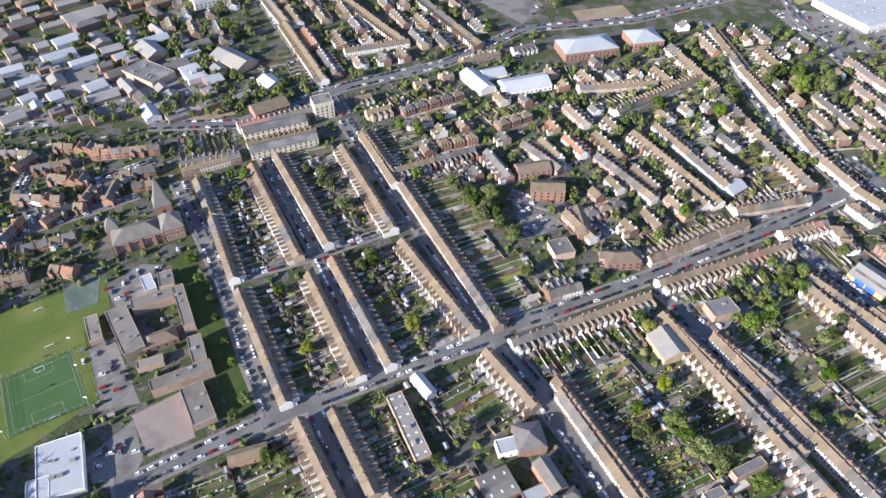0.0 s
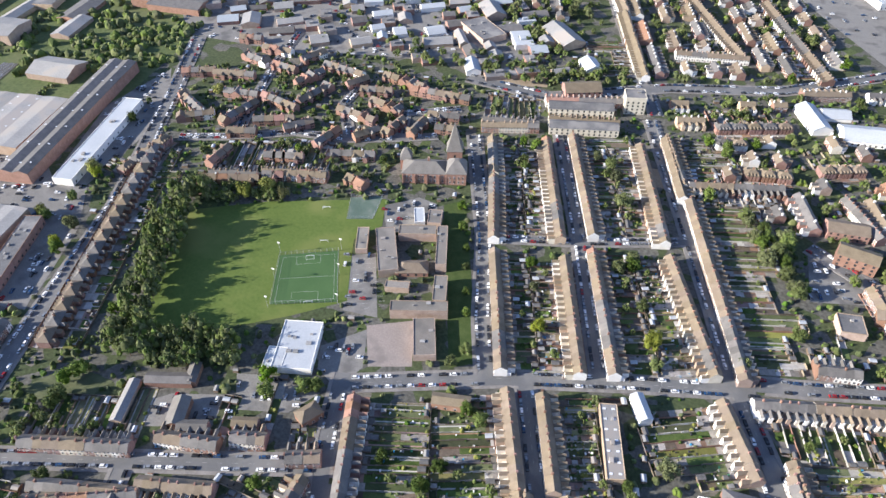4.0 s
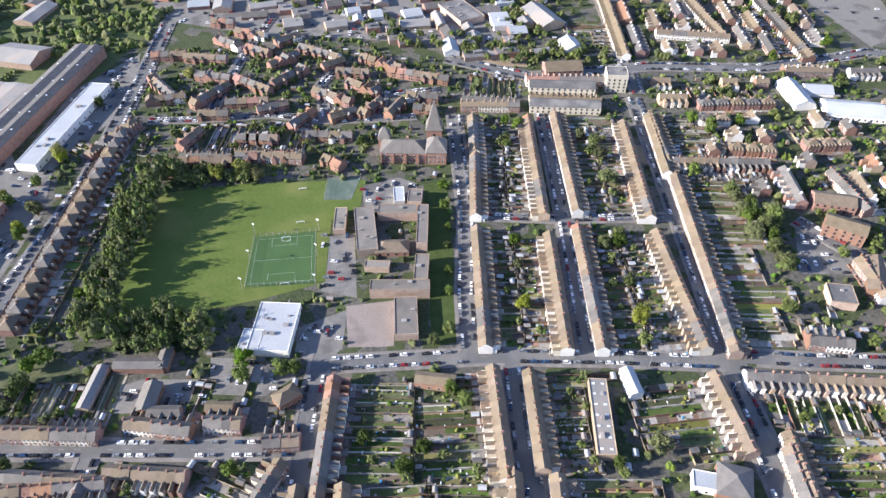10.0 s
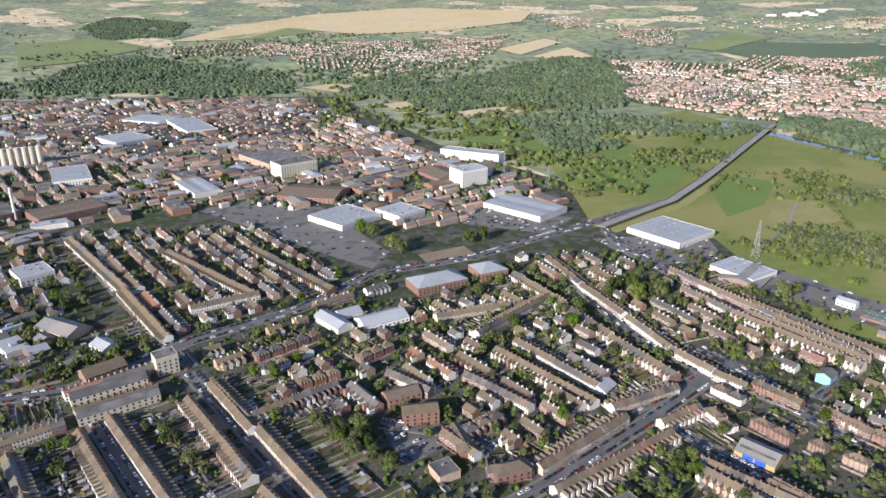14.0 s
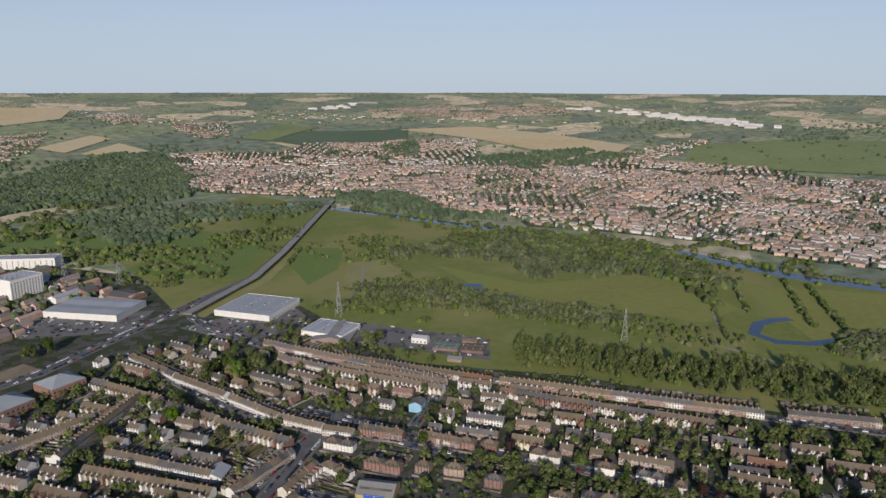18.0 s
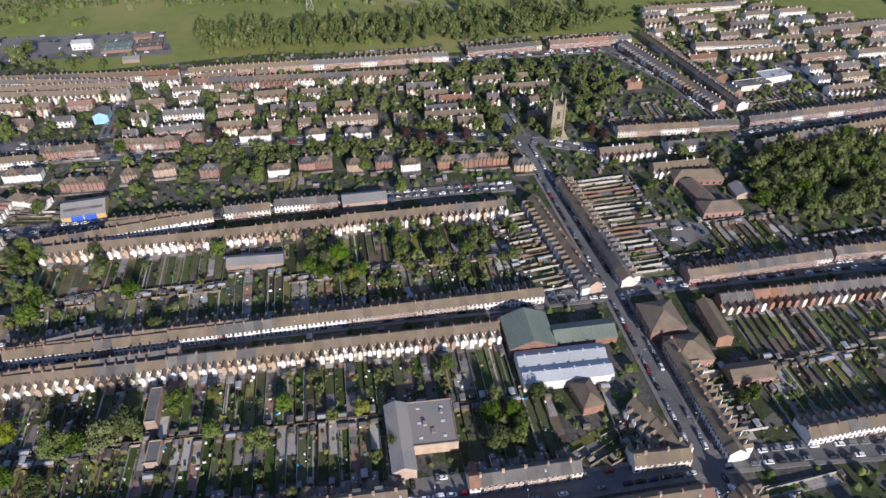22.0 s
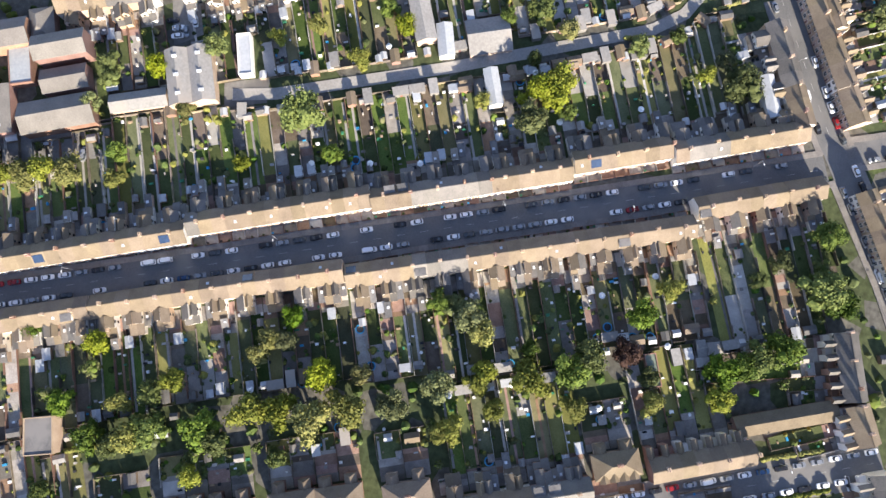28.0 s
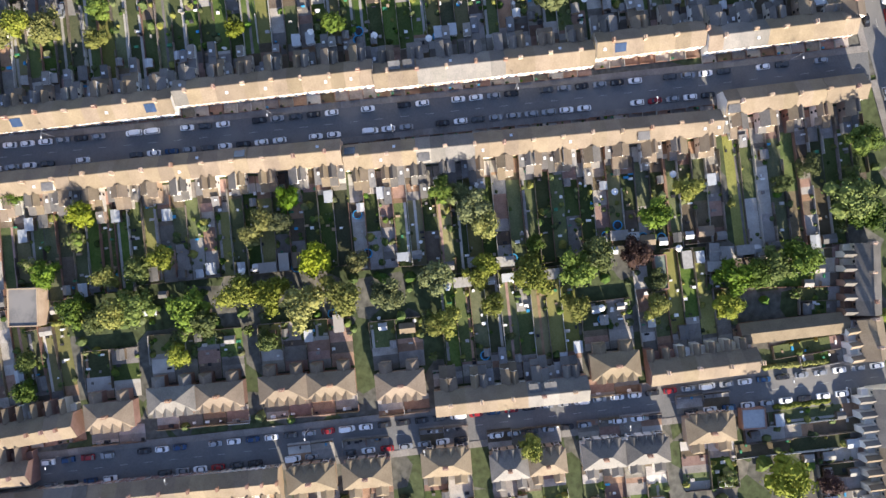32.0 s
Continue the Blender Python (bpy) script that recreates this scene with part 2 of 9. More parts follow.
CAR_PAINT = {
    "white": mat("white_car_paint", (0.72, 0.73, 0.74), (0.78, 0.78, 0.78), 1, 4, 0.25, bump=0, spec=0.5),
    "black": mat("black_car_paint", (0.015, 0.015, 0.018), (0.025, 0.025, 0.028), 1, 4, 0.2, bump=0, spec=0.5),
    "silver": mat("silver_car_paint", (0.30, 0.31, 0.32), (0.36, 0.37, 0.38), 1, 4, 0.25, 0.5, bump=0, spec=0.5),
    "grey": mat("grey_car_paint", (0.06, 0.065, 0.07), (0.09, 0.095, 0.10), 1, 4, 0.25, 0.3, bump=0, spec=0.5),
    "blue": mat("blue_car_paint", (0.014, 0.04, 0.10), (0.022, 0.06, 0.14), 1, 4, 0.25, bump=0, spec=0.5),
    "red": mat("red_car_paint", (0.20, 0.012, 0.016), (0.27, 0.02, 0.022), 1, 4, 0.25, bump=0, spec=0.5),
}


def patchwork(name, scale, fine, stops):
    """Ground of irregular plots, each of one cover, with finer mottling."""
    m = bpy.data.materials.new(name)
    m.use_nodes = True
    n, l = m.node_tree.nodes, m.node_tree.links
    geo = n.new("ShaderNodeNewGeometry")
    vor = n.new("ShaderNodeTexVoronoi")
    vor.inputs["Scale"].default_value = scale
    l.new(geo.outputs["Position"], vor.inputs["Vector"])
    ramp = n.new("ShaderNodeValToRGB")
    ramp.color_ramp.interpolation = "CONSTANT"
    while len(ramp.color_ramp.elements) < len(stops):
        ramp.color_ramp.elements.new(0.5)
    for e, (p, c) in zip(ramp.color_ramp.elements, stops):
        e.position, e.color = p, (*c, 1)
    l.new(vor.outputs["Color"], ramp.inputs["Fac"])
    noi = n.new("ShaderNodeTexNoise")
    noi.inputs["Scale"].default_value, noi.inputs["Detail"].default_value = fine, 5
    l.new(geo.outputs["Position"], noi.inputs["Vector"])
    rg = n.new("ShaderNodeMapRange")
    rg.inputs["From Min"].default_value, rg.inputs["From Max"].default_value = 0.25, 0.75
    rg.inputs["To Min"].default_value, rg.inputs["To Max"].default_value = 0.55, 1.5
    l.new(noi.outputs[0], rg.inputs["Value"])
    hsv = n.new("ShaderNodeHueSaturation")
    l.new(rg.outputs[0], hsv.inputs["Value"])
    l.new(ramp.outputs["Color"], hsv.inputs["Color"])
    b = n["Principled BSDF"]
    b.inputs["Roughness"].default_value = 0.95
    b.inputs["Specular IOR Level"].default_value = 0.2
    l.new(hsv.outputs[0], b.inputs["Base Color"])
    return m


# Field colours lightened all over, standing in for haze on the far land.
HAZED_LAND = patchwork("hazed_farmland", 0.0055, 0.03, ((0.0, (0.232, 0.256, 0.169)), (0.22, (0.305, 0.317, 0.195)), (0.42, (0.207, 0.244, 0.169)), (0.60, (0.610, 0.512, 0.338)), (0.70, (0.268, 0.305, 0.169)), (0.90, (0.488, 0.427, 0.286))))
TOWN = patchwork("town_plots", 0.11, 0.5, ((0.0, (0.060, 0.074, 0.034)), (0.30, (0.105, 0.102, 0.088)), (0.44, (0.09, 0.088, 0.076)), (0.60, (0.052, 0.066, 0.030)), (0.82, (0.135, 0.125, 0.105)), (0.90, (0.07, 0.09, 0.033))))
WHEAT = mat("ripe_wheat", (0.56, 0.44, 0.24), (0.70, 0.57, 0.34), 0.004, 0.05, 0.95, c3=(0.60, 0.50, 0.31))
CROP = mat("green_crop", (0.19, 0.235, 0.09), (0.26, 0.295, 0.125), 0.004, 0.05, 0.95)
BRIGHT = mat("bright_cut_grass", (0.135, 0.205, 0.045), (0.18, 0.245, 0.062), 0.01, 0.1, 0.95)
COPSE_LEAF = mat("willow_leaves", (0.050, 0.064, 0.026), (0.115, 0.132, 0.056), 0.03, 0.35, 0.9, island=0.35, bump=0.0)
MEADOW_PALE = mat("pale_meadow_grass", (0.213, 0.230, 0.053), (0.287, 0.285, 0.084), 0.008, 0.1, 0.95, c3=(0.24, 0.265, 0.065))
DARKCROP = mat("dark_green_crop", (0.10, 0.145, 0.085), (0.135, 0.18, 0.105), 0.004, 0.05, 0.95)


# ---- mesh helpers ----
class Shape:
    """Collects boxes, prisms and quads with material slots and makes one mesh of them."""

    def __init__(self):
        self.v, self.f, self.m = [], [], []

    def quad(self, pts, slot=0):
        i = len(self.v)
        self.v += [tuple(p) for p in pts]
        self.f.append(tuple(range(i, i + len(pts))))
        self.m.append(slot)

    def solid(self, base, top, slot=0, cap=True, bottom=False):
        """A prism from a base ring (counter-clockwise from above) to a top ring."""
        i, k = len(self.v), len(base)
        self.v += [tuple(p) for p in base] + [tuple(p) for p in top]
        for j in range(k):
            self.f.append((i + j, i + (j + 1) % k, i + k + (j + 1) % k, i + k + j))
            self.m.append(slot)
        if cap:
            self.f.append(tuple(range(i + k, i + 2 * k)))
            self.m.append(slot)
        if bottom:
            self.f.append(tuple(range(i + k - 1, i - 1, -1)))
            self.m.append(slot)

    def box(self, x0, y0, z0, x1, y1, z1, slot=0, bottom=False):
        ring = ((x0, y0), (x1, y0), (x1, y1), (x0, y1))
        self.solid([(x, y, z0) for x, y in ring], [(x, y, z1) for x, y in ring], slot, bottom=bottom)

    def gable(self, x0, x1, y0, y1, z0, eave, ridge, slot=0):
        """Walls of a house with its ridge along x, open at the top."""
        ym = (y0 + y1) / 2
        self.quad([(x0, y0, z0), (x1, y0, z0), (x1, y0, eave), (x0, y0, eave)], slot)
        self.quad([(x1, y1, z0), (x0, y1, z0), (x0, y1, eave), (x1, y1, eave)], slot)
        self.quad([(x1, y0, z0), (x1, y1, z0), (x1, y1, eave), (x1, ym, ridge), (x1, y0, eave)], slot)
        self.quad([(x0, y1, z0), (x0, y0, z0), (x0, y0, eave), (x0, ym, ridge), (x0, y1, eave)], slot)

    def roof(self, x0, x1, y0, y1, eave, ridge, slot=0, over=0.3, thick=0.14):
        """A gable roof of real thickness, ridge along x."""
        ym = (y0 + y1) / 2
        drop = over * (ridge - eave) / (ym - y0)
        for ya, s in ((y0 - over, 1), (y1 + over, -1)):
            a = [(x0, ya, eave - drop), (x1, ya, eave - drop), (x1, ym, ridge), (x0, ym, ridge)]
            if s < 0:
                a = [a[1], a[0], a[3], a[2]]
            self.solid(a, [(x, y, z + thick) for x, y, z in a], slot, bottom=True)

    def hip(self, x0, x1, y0, y1, eave, ridge, slot=0, over=0.35):
        x0, x1, y0, y1 = x0 - over, x1 + over, y0 - over, y1 + over
        if x1 - x0 < y1 - y0:
            h = (x1 - x0) / 2
            r0, r1 = ((x0 + x1) / 2, y0 + h, ridge), ((x0 + x1) / 2, y1 - h, ridge)
            self.quad([(x0, y0, eave), (x1, y0, eave), r0], slot)
            self.quad([(x1, y0, eave), (x1, y1, eave), r1, r0], slot)
            self.quad([(x1, y1, eave), (x0, y1, eave), r1], slot)
            self.quad([(x0, y1, eave), (x0, y0, eave), r0, r1], slot)
        else:
            h = (y1 - y0) / 2
            r0, r1 = (x0 + h, (y0 + y1) / 2, ridge), (x1 - h, (y0 + y1) / 2, ridge)
            self.quad([(x0, y0, eave), (x1, y0, eave), r1, r0], slot)
            self.quad([(x1, y0, eave), (x1, y1, eave), r1], slot)
            self.quad([(x1, y1, eave), (x0, y1, eave), r0, r1], slot)
            self.quad([(x0, y1, eave), (x0, y0, eave), r0], slot)
        self.quad([(x0, y1, eave), (x1, y1, eave), (x1, y0, eave), (x0, y0, eave)], slot)

    def add(self, other, m, slots):
        """Takes over another shape at the pose m, its slots renamed by the list slots."""
        i = len(self.v)
        self.v += [tuple(m @ Vector(p)) for p in other.v]
        self.f += [tuple(k + i for k in f) for f in other.f]
        self.m += [slots[k] for k in other.m]

    def mesh(self, name, *mats, smooth=False):
        me = bpy.data.meshes.new(name)
        me.from_pydata(self.v, [], self.f)
        for m in mats:
            me.materials.append(m)
        me.polygons.foreach_set("material_index", self.m)
        if smooth:
            me.polygons.foreach_set("use_smooth", [True] * len(self.f))
        me.update()
        return me


def part(name, me, parent, at=None, label=""):
    ob = new(name, me)
    ob.parent = parent
    if at is not None:
        ob.matrix_basis = at
    return tagged(ob, label)


rng = random.Random(7)
ROADS, TERRACES, VILLAS, BLOCKS = [], [], [], []
SEG = []


def terrain(x, y):
    """Height of the land: flat in the valley, rising far out towards the skyline."""
    r = math.hypot(x, y)
    if r < 2300:
        return 0.0
    hill = 0.0 if r < 2500 else min(1.0, (r - 2500) / 500) * (4 * noise.noise((x / 900, y / 900, 3.1)) + 2 * noise.noise((x / 300, y / 300, 1.7)))
    return 205.0 * ((min(r, 4800) - 2300) / 2500.0) ** 0.92 - 0.05 * max(0.0, r - 4800) + hill


def near_seg(px, py, segs, which=False):
    """Distance of points to the nearest footprint in segs (rows x0, y0, x1, y1, half width)."""
    px, py = np.atleast_1d(np.asarray(px, float))[:, None], np.atleast_1d(np.asarray(py, float))[:, None]
    x0, y0, x1, y1, hw = segs.T
    dx, dy = x1 - x0, y1 - y0
    u = np.clip(((px - x0) * dx + (py - y0) * dy) / (dx * dx + dy * dy + 1e-9), 0, 1)
    d = np.hypot(px - x0 - u * dx, py - y0 - u * dy) - hw
    return (d.min(1), d.argmin(1)) if which else d.min(1)


def inside(px, py, poly):
    px, py = np.asarray(px, float), np.asarray(py, float)
    c = np.zeros(px.shape, bool)
    for (x0, y0), (x1, y1) in zip(poly, poly[1:] + poly[:1]):
        if y0 != y1:
            c ^= ((y0 > py) != (y1 > py)) & (px < (x1 - x0) * (py - y0) / (y1 - y0) + x0)
    return c


def scatter(poly, n, seed, clear=None, segs=None):
    """Up to n random places inside a polygon, clear metres away from the footprints."""
    g = np.random.default_rng(seed)
    p = np.array(poly, float)
    xs, ys = g.uniform(p[:, 0].min(), p[:, 0].max(), n * 3), g.uniform(p[:, 1].min(), p[:, 1].max(), n * 3)
    keep = inside(xs, ys, poly)
    xs, ys = xs[keep], ys[keep]
    if clear is not None:
        k = near_seg(xs, ys, SEGS if segs is None else segs) > clear
        xs, ys = xs[k], ys[k]
    return list(zip(xs[:n].tolist(), ys[:n].tolist()))


def road(width, *pts):
    ROADS.append(("road", width, pts))


def lane(width, *pts):
    ROADS.append(("lane", width, pts))


def terrace(x0, y0, x1, y1, style, garden):
    TERRACES.append((x0, y0, x1, y1, style, garden))


def villa(x0, y0, x1, y1, style):
    VILLAS.append((x0, y0, x1, y1, style))


def block(x, y, length, width, turn, height, roof, style):
    if all(math.hypot(x - b[0], y - b[1]) > 7 for b in BLOCKS):
        BLOCKS.append((x, y, length, width, turn, height, roof, style))


AREAS = []


def area(kind, *pts):
    AREAS.append((kind, list(pts)))


def bridge(width, *pts):
    ROADS.append(("bridge", width, pts))


def rail(width, *pts):
    ROADS.append(("rail", width, pts))


# ---- the plan ----
# first street, seen from straight above
terrace(-31.5, 165.5, 5.3, 94.5, "stone", 26)
terrace(7.3, 95.4, 34.8, 42.4, "stone", 24)
terrace(33.4, 41.9, 51.6, 7.0, "stone", 24)
terrace(51.7, 7.1, 63.9, -16.6, "pale", 24)
terrace(65.9, -16.4, 81.2, -45.2, "stone", 22)
terrace(79.6, -46.4, 100.9, -86.1, "stone", 20)
terrace(-3.0, 67.5, -48.9, 157.3, "stone", 30)
terrace(9.2, 42.6, -3.1, 67.4, "stone", 32)
terrace(58.3, -59.5, 7.6, 41.4, "stone", 34)
terrace(84.0, -95.9, 63.8, -58.3, "stone", 30)
# second street
terrace(79.6, 134.6, 63.7, 164.5, "stone", 14)
terrace(88.2, 123.5, 85.4, 128.4, "stone", 4)
terrace(101.9, 92.6, 85.8, 122.0, "stone", 22)
terrace(148.9, 7.4, 104.2, 93.0, "stone", 24)
terrace(177.8, -46.8, 149.1, 7.5, "stone", 20)
terrace(57.3, 227.8, 89.3, 165.5, "stone", 30)
terrace(91.3, 165.7, 140.3, 64.7, "stone", 34)
terrace(153.2, 44.1, 174.4, 3.6, "stone", 30)
terrace(183.4, -15.8, 193.8, -37.5, "stone", 8)
# third street
terrace(169.5, 193.1, 123.8, 285.6, "stone", 36)
terrace(241.0, 54.7, 170.7, 193.9, "stone", 36)
terrace(151.2, 267.8, 185.0, 203.2, "white", 30)
terrace(185.7, 203.6, 272.4, 39.3, "white", 30)
# fourth street
terrace(297.4, 164.7, 219.4, 312.3, "stone", 28)
terrace(345.6, 77.5, 298.9, 165.4, "stone", 26)
terrace(254.4, 292.9, 274.2, 255.6, "white", 14)
terrace(286.1, 235.6, 298.6, 212.2, "brick", 14)
terrace(302.1, 211.0, 318.8, 176.8, "brick", 14)
# cross road
terrace(285.5, 13.5, 356.6, 63.0, "stone", 30)
terrace(193.6, -36.9, 213.6, -12.9, "stone", 10)
terrace(383.5, 50.6, 295.3, -1.9, "stone", 30)
terrace(255.0, -25.9, 198.8, -56.5, "stone", 16)
terrace(183.3, -58.1, 137.5, -87.1, "stone", 16)
terrace(180.5, -55.9, 108.2, -102.1, "stone", 22)
terrace(101.6, -85.1, 134.1, -66.6, "stone", 12)
terrace(86.8, -108.9, 58.1, -128.8, "stone", 20)
# rows beyond the cross road
terrace(309.6, -30.8, 352.8, -104.7, "brick", 16)
terrace(355.6, -106.9, 378.6, -151.1, "brick", 16)
terrace(345.0, -146.9, 295.2, -47.2, "brick", 30)
terrace(219.1, -83.3, 248.3, -134.8, "white", 20)
terrace(-88.9, 24.5, -129.9, 106.5, "stone", 4)
terrace(-50.9, -10.6, -29.8, -51.4, "brick", 20)
terrace(-19.3, -66.9, -3.7, -95.5, "brick", 18)
terrace(-112.8, 116.7, -95.1, 87.1, "brick", 20)
# grid of terraces by the school
terrace(-192.9, 408.0, -171.4, 368.0, "stone", 18)
terrace(-170.7, 366.9, -140.7, 307.0, "stone", 24)
terrace(-135.7, 297.9, -90.1, 215.1, "stone", 26)
terrace(-103.1, 327.9, -156.7, 426.8, "stone", 24)
terrace(-52.1, 233.7, -94.3, 313.0, "stone", 26)
terrace(-141.0, 441.3, -85.5, 340.7, "stone", 24)
terrace(-81.6, 327.9, -35.7, 242.0, "stone", 26)
terrace(-43.2, 356.8, -92.2, 454.0, "stone", 22)
terrace(11.4, 267.9, -37.5, 346.6, "stone", 22)
terrace(-76.8, 472.6, -48.9, 420.3, "stone", 20)
terrace(-41.4, 407.5, 25.6, 272.6, "stone", 28)
terrace(-49.9, 152.7, -82.2, 206.1, "stone", 24)
terrace(-64.7, 212.3, -37.4, 164.2, "stone", 24)
terrace(-148.7, 162.8, -113.5, 94.4, "brick", 30)
terrace(43.7, 217.2, 17.3, 254.6, "stone", 22)
terrace(55.8, 236.0, 93.8, 165.5, "stone", 26)
terrace(177.6, 192.5, 130.4, 274.6, "stone", 30)
terrace(152.2, 269.6, 205.5, 172.0, "white", 30)
# brick rows west of the school
terrace(-277.3, 59.4, -227.3, 84.4, "brick", 26)
terrace(-220.8, 95.1, -190.6, 106.6, "brick", 26)
terrace(-188.5, 113.1, -172.1, 120.4, "brick", 18)
terrace(-157.4, 117.3, -142.9, 126.3, "brick", 10)
terrace(-295.1, -22.8, -352.5, 105.5, "brick", 24)
terrace(-285.2, 36.0, -256.8, -36.9, "brick", 26)
terrace(-175.9, 87.8, -210.0, 72.4, "brick", 22)
terrace(-210.0, 66.1, -253.3, 46.8, "brick", 24)
terrace(-139.4, 70.7, -143.7, 113.3, "brick", 20)
terrace(-190.6, 47.0, -183.9, 29.9, "brick", 20)
terrace(-279.7, -21.9, -258.0, -78.2, "brick", 18)
terrace(-185.9, 3.4, -213.8, 62.4, "brick", 24)
terrace(-189.1, 49.0, -174.8, 6.9, "brick", 24)
terrace(-346.3, -81.9, -327.8, -119.7, "brick", 16)
# church quarter and north
terrace(-208.1, 419.2, -168.6, 440.3, "brick", 16)
terrace(-349.4, 268.8, -317.5, 283.5, "brick", 10)
terrace(-317.1, 288.7, -274.0, 307.5, "brick", 10)
terrace(-179.4, 477.7, -112.3, 512.7, "brick", 10)
terrace(-166.1, 452.7, -115.3, 474.6, "pale", 8)
terrace(-77.9, 471.9, -45.7, 407.0, "stone", 20)
# rows along the main cross street
terrace(124.5, 332.7, 199.0, 371.5, "stone", 22)
terrace(194.0, 383.6, 251.2, 398.8, "stone", 16)
terrace(93.3, 336.6, 121.1, 333.3, "brick", 14)
terrace(56.5, 300.0, 77.8, 308.1, "brick", 12)
terrace(119.2, 300.7, 31.7, 260.7, "stone", 26)
terrace(220.8, 349.7, 126.1, 311.0, "stone", 24)
terrace(253.7, 372.9, 218.0, 360.0, "white", 20)
# long curved street towards the meadow
terrace(246.1, 661.1, 255.3, 588.4, "white", 20)
terrace(254.3, 585.8, 266.7, 517.1, "white", 20)
terrace(266.7, 511.4, 276.1, 452.9, "white", 20)
terrace(275.2, 451.2, 289.8, 413.0, "white", 20)
terrace(288.4, 410.7, 300.9, 389.9, "white", 20)
terrace(309.6, 393.1, 325.1, 360.2, "brick", 20)
terrace(223.6, 548.5, 199.0, 627.2, "stone", 16)
terrace(239.3, 484.1, 218.5, 549.4, "stone", 18)
terrace(259.4, 411.7, 237.3, 479.4, "stone", 18)
terrace(158.6, 490.4, 196.9, 410.8, "white", 22)
terrace(186.8, 391.3, 138.8, 479.3, "stone", 22)
terrace(106.1, 447.4, 140.4, 394.5, "brick", 18)
terrace(49.9, 461.7, 76.6, 428.3, "brick", 12)
terrace(75.2, 378.8, 91.6, 351.2, "brick", 12)
terrace(150.3, 269.9, 178.1, 236.5, "stone", 24)
terrace(223.8, 318.9, 280.4, 240.3, "white", 26)
terrace(275.2, 254.3, 250.7, 292.4, "white", 20)
terrace(357.0, 603.4, 417.5, 411.0, "brick", 20)
terrace(345.2, 558.7, 361.8, 500.1, "brick", 16)
terrace(405.0, 395.8, 361.8, 500.1, "white", 18)
terrace(129.7, 508.8, 214.5, 569.0, "stone", 14)
terrace(103.1, 546.3, 173.1, 557.5, "stone", 14)
terrace(334.8, 352.8, 347.0, 320.9, "brick", 14)
terrace(-174.5, 665.3, -267.8, 830.9, "stone", 18)
terrace(-119.6, 553.4, -177.2, 665.8, "stone", 18)
terrace(-55.6, 630.4, -151.8, 763.2, "stone", 16)
terrace(18.7, 623.8, -60.8, 755.9, "brick", 16)
terrace(-109.9, 608.1, -50.4, 629.5, "white", 16)
terrace(-210.8, 426.6, -169.4, 442.7, "brick", 12)
# meadow edge
terrace(388.6, 516.9, 448.1, 378.2, "brick", 14)
terrace(453.4, 373.6, 551.5, 180.2, "brick", 24)
terrace(565.4, 167.4, 600.2, 109.0, "brick", 24)
terrace(603.8, 102.3, 639.3, 34.8, "brick", 20)
terrace(416.0, 403.7, 373.4, 500.1, "white", 16)
terrace(505.8, 200.6, 436.5, 358.6, "brick", 22)
terrace(460.9, 24.7, 484.8, -29.5, "brick", 20)
terrace(486.6, -29.5, 498.4, -57.1, "brick", 20)
terrace(505.3, -64.0, 580.1, -186.8, "brick", 20)
terrace(547.6, -179.5, 472.0, -70.8, "brick", 24)
terrace(526.0, -45.9, 626.0, 38.7, "brick", 18)
terrace(653.2, 25.5, 528.7, -60.3, "brick", 18)
terrace(716.6, 30.3, 764.5, -59.3, "white", 16)
terrace(638.0, -21.3, 666.4, -86.0, "white", 14)
terrace(708.9, -121.8, 759.8, -202.2, "brick", 14)
# villas
villa(309.3, 392.0, 326.3, 362.2, "brick")
villa(335.0, 350.7, 353.2, 313.0, "brick")
villa(356.5, 310.7, 362.0, 299.2, "brick")
villa(371.9, 276.9, 380.9, 257.1, "white")
villa(351.1, 220.3, 361.4, 200.5, "brick")
villa(388.5, 234.0, 394.4, 221.3, "white")
villa(398.7, 207.8, 405.9, 191.1, "white")
villa(403.9, 183.6, 407.5, 175.5, "white")
villa(381.6, 133.4, 401.9, 89.9, "brick")
villa(393.8, 84.2, 399.3, 72.0, "stone")
villa(368.8, 172.9, 374.3, 162.9, "brick")
villa(370.6, 155.4, 376.7, 143.7, "white")
villa(337.2, 235.4, 343.6, 222.4, "white")
villa(359.6, 189.3, 364.4, 179.2, "stone")
villa(323.4, 277.6, 328.7, 266.2, "brick")
villa(302.9, 323.0, 307.4, 313.5, "stone")
villa(313.7, 307.6, 321.9, 294.0, "stone")
villa(278.1, 394.9, 288.7, 373.4, "white")
villa(259.1, 369.6, 260.7, 344.9, "white")
villa(281.4, 352.3, 292.9, 327.5, "brick")
villa(-92.9, 86.2, -85.4, 71.3, "brick")
villa(-81.1, 69.4, -68.5, 44.0, "brick")
villa(-66.0, 39.6, -53.4, 14.2, "brick")
villa(-52.9, 8.2, -45.6, -5.9, "stone")
villa(-24.2, -49.7, -17.1, -63.3, "stone")
villa(-81.8, 9.4, -88.5, 22.0, "stone")
villa(-74.6, -5.6, -80.9, 7.1, "stone")
villa(-62.8, -26.8, -69.4, -13.3, "stone")
villa(-52.3, -53.0, -62.7, -33.0, "stone")
villa(-38.1, -80.4, -49.7, -57.3, "white")
villa(-24.4, -97.3, -31.9, -82.5, "stone")
villa(-408.9, 275.1, -319.8, 105.8, "brick")
villa(-406.6, 238.9, -409.2, 288.1, "brick")
villa(-365.1, -46.1, -316.3, -14.2, "brick")
villa(-287.8, -58.3, -329.6, -83.9, "brick")
terrace(-204.7, 68.8, -249.3, 39.1, "brick", 18)
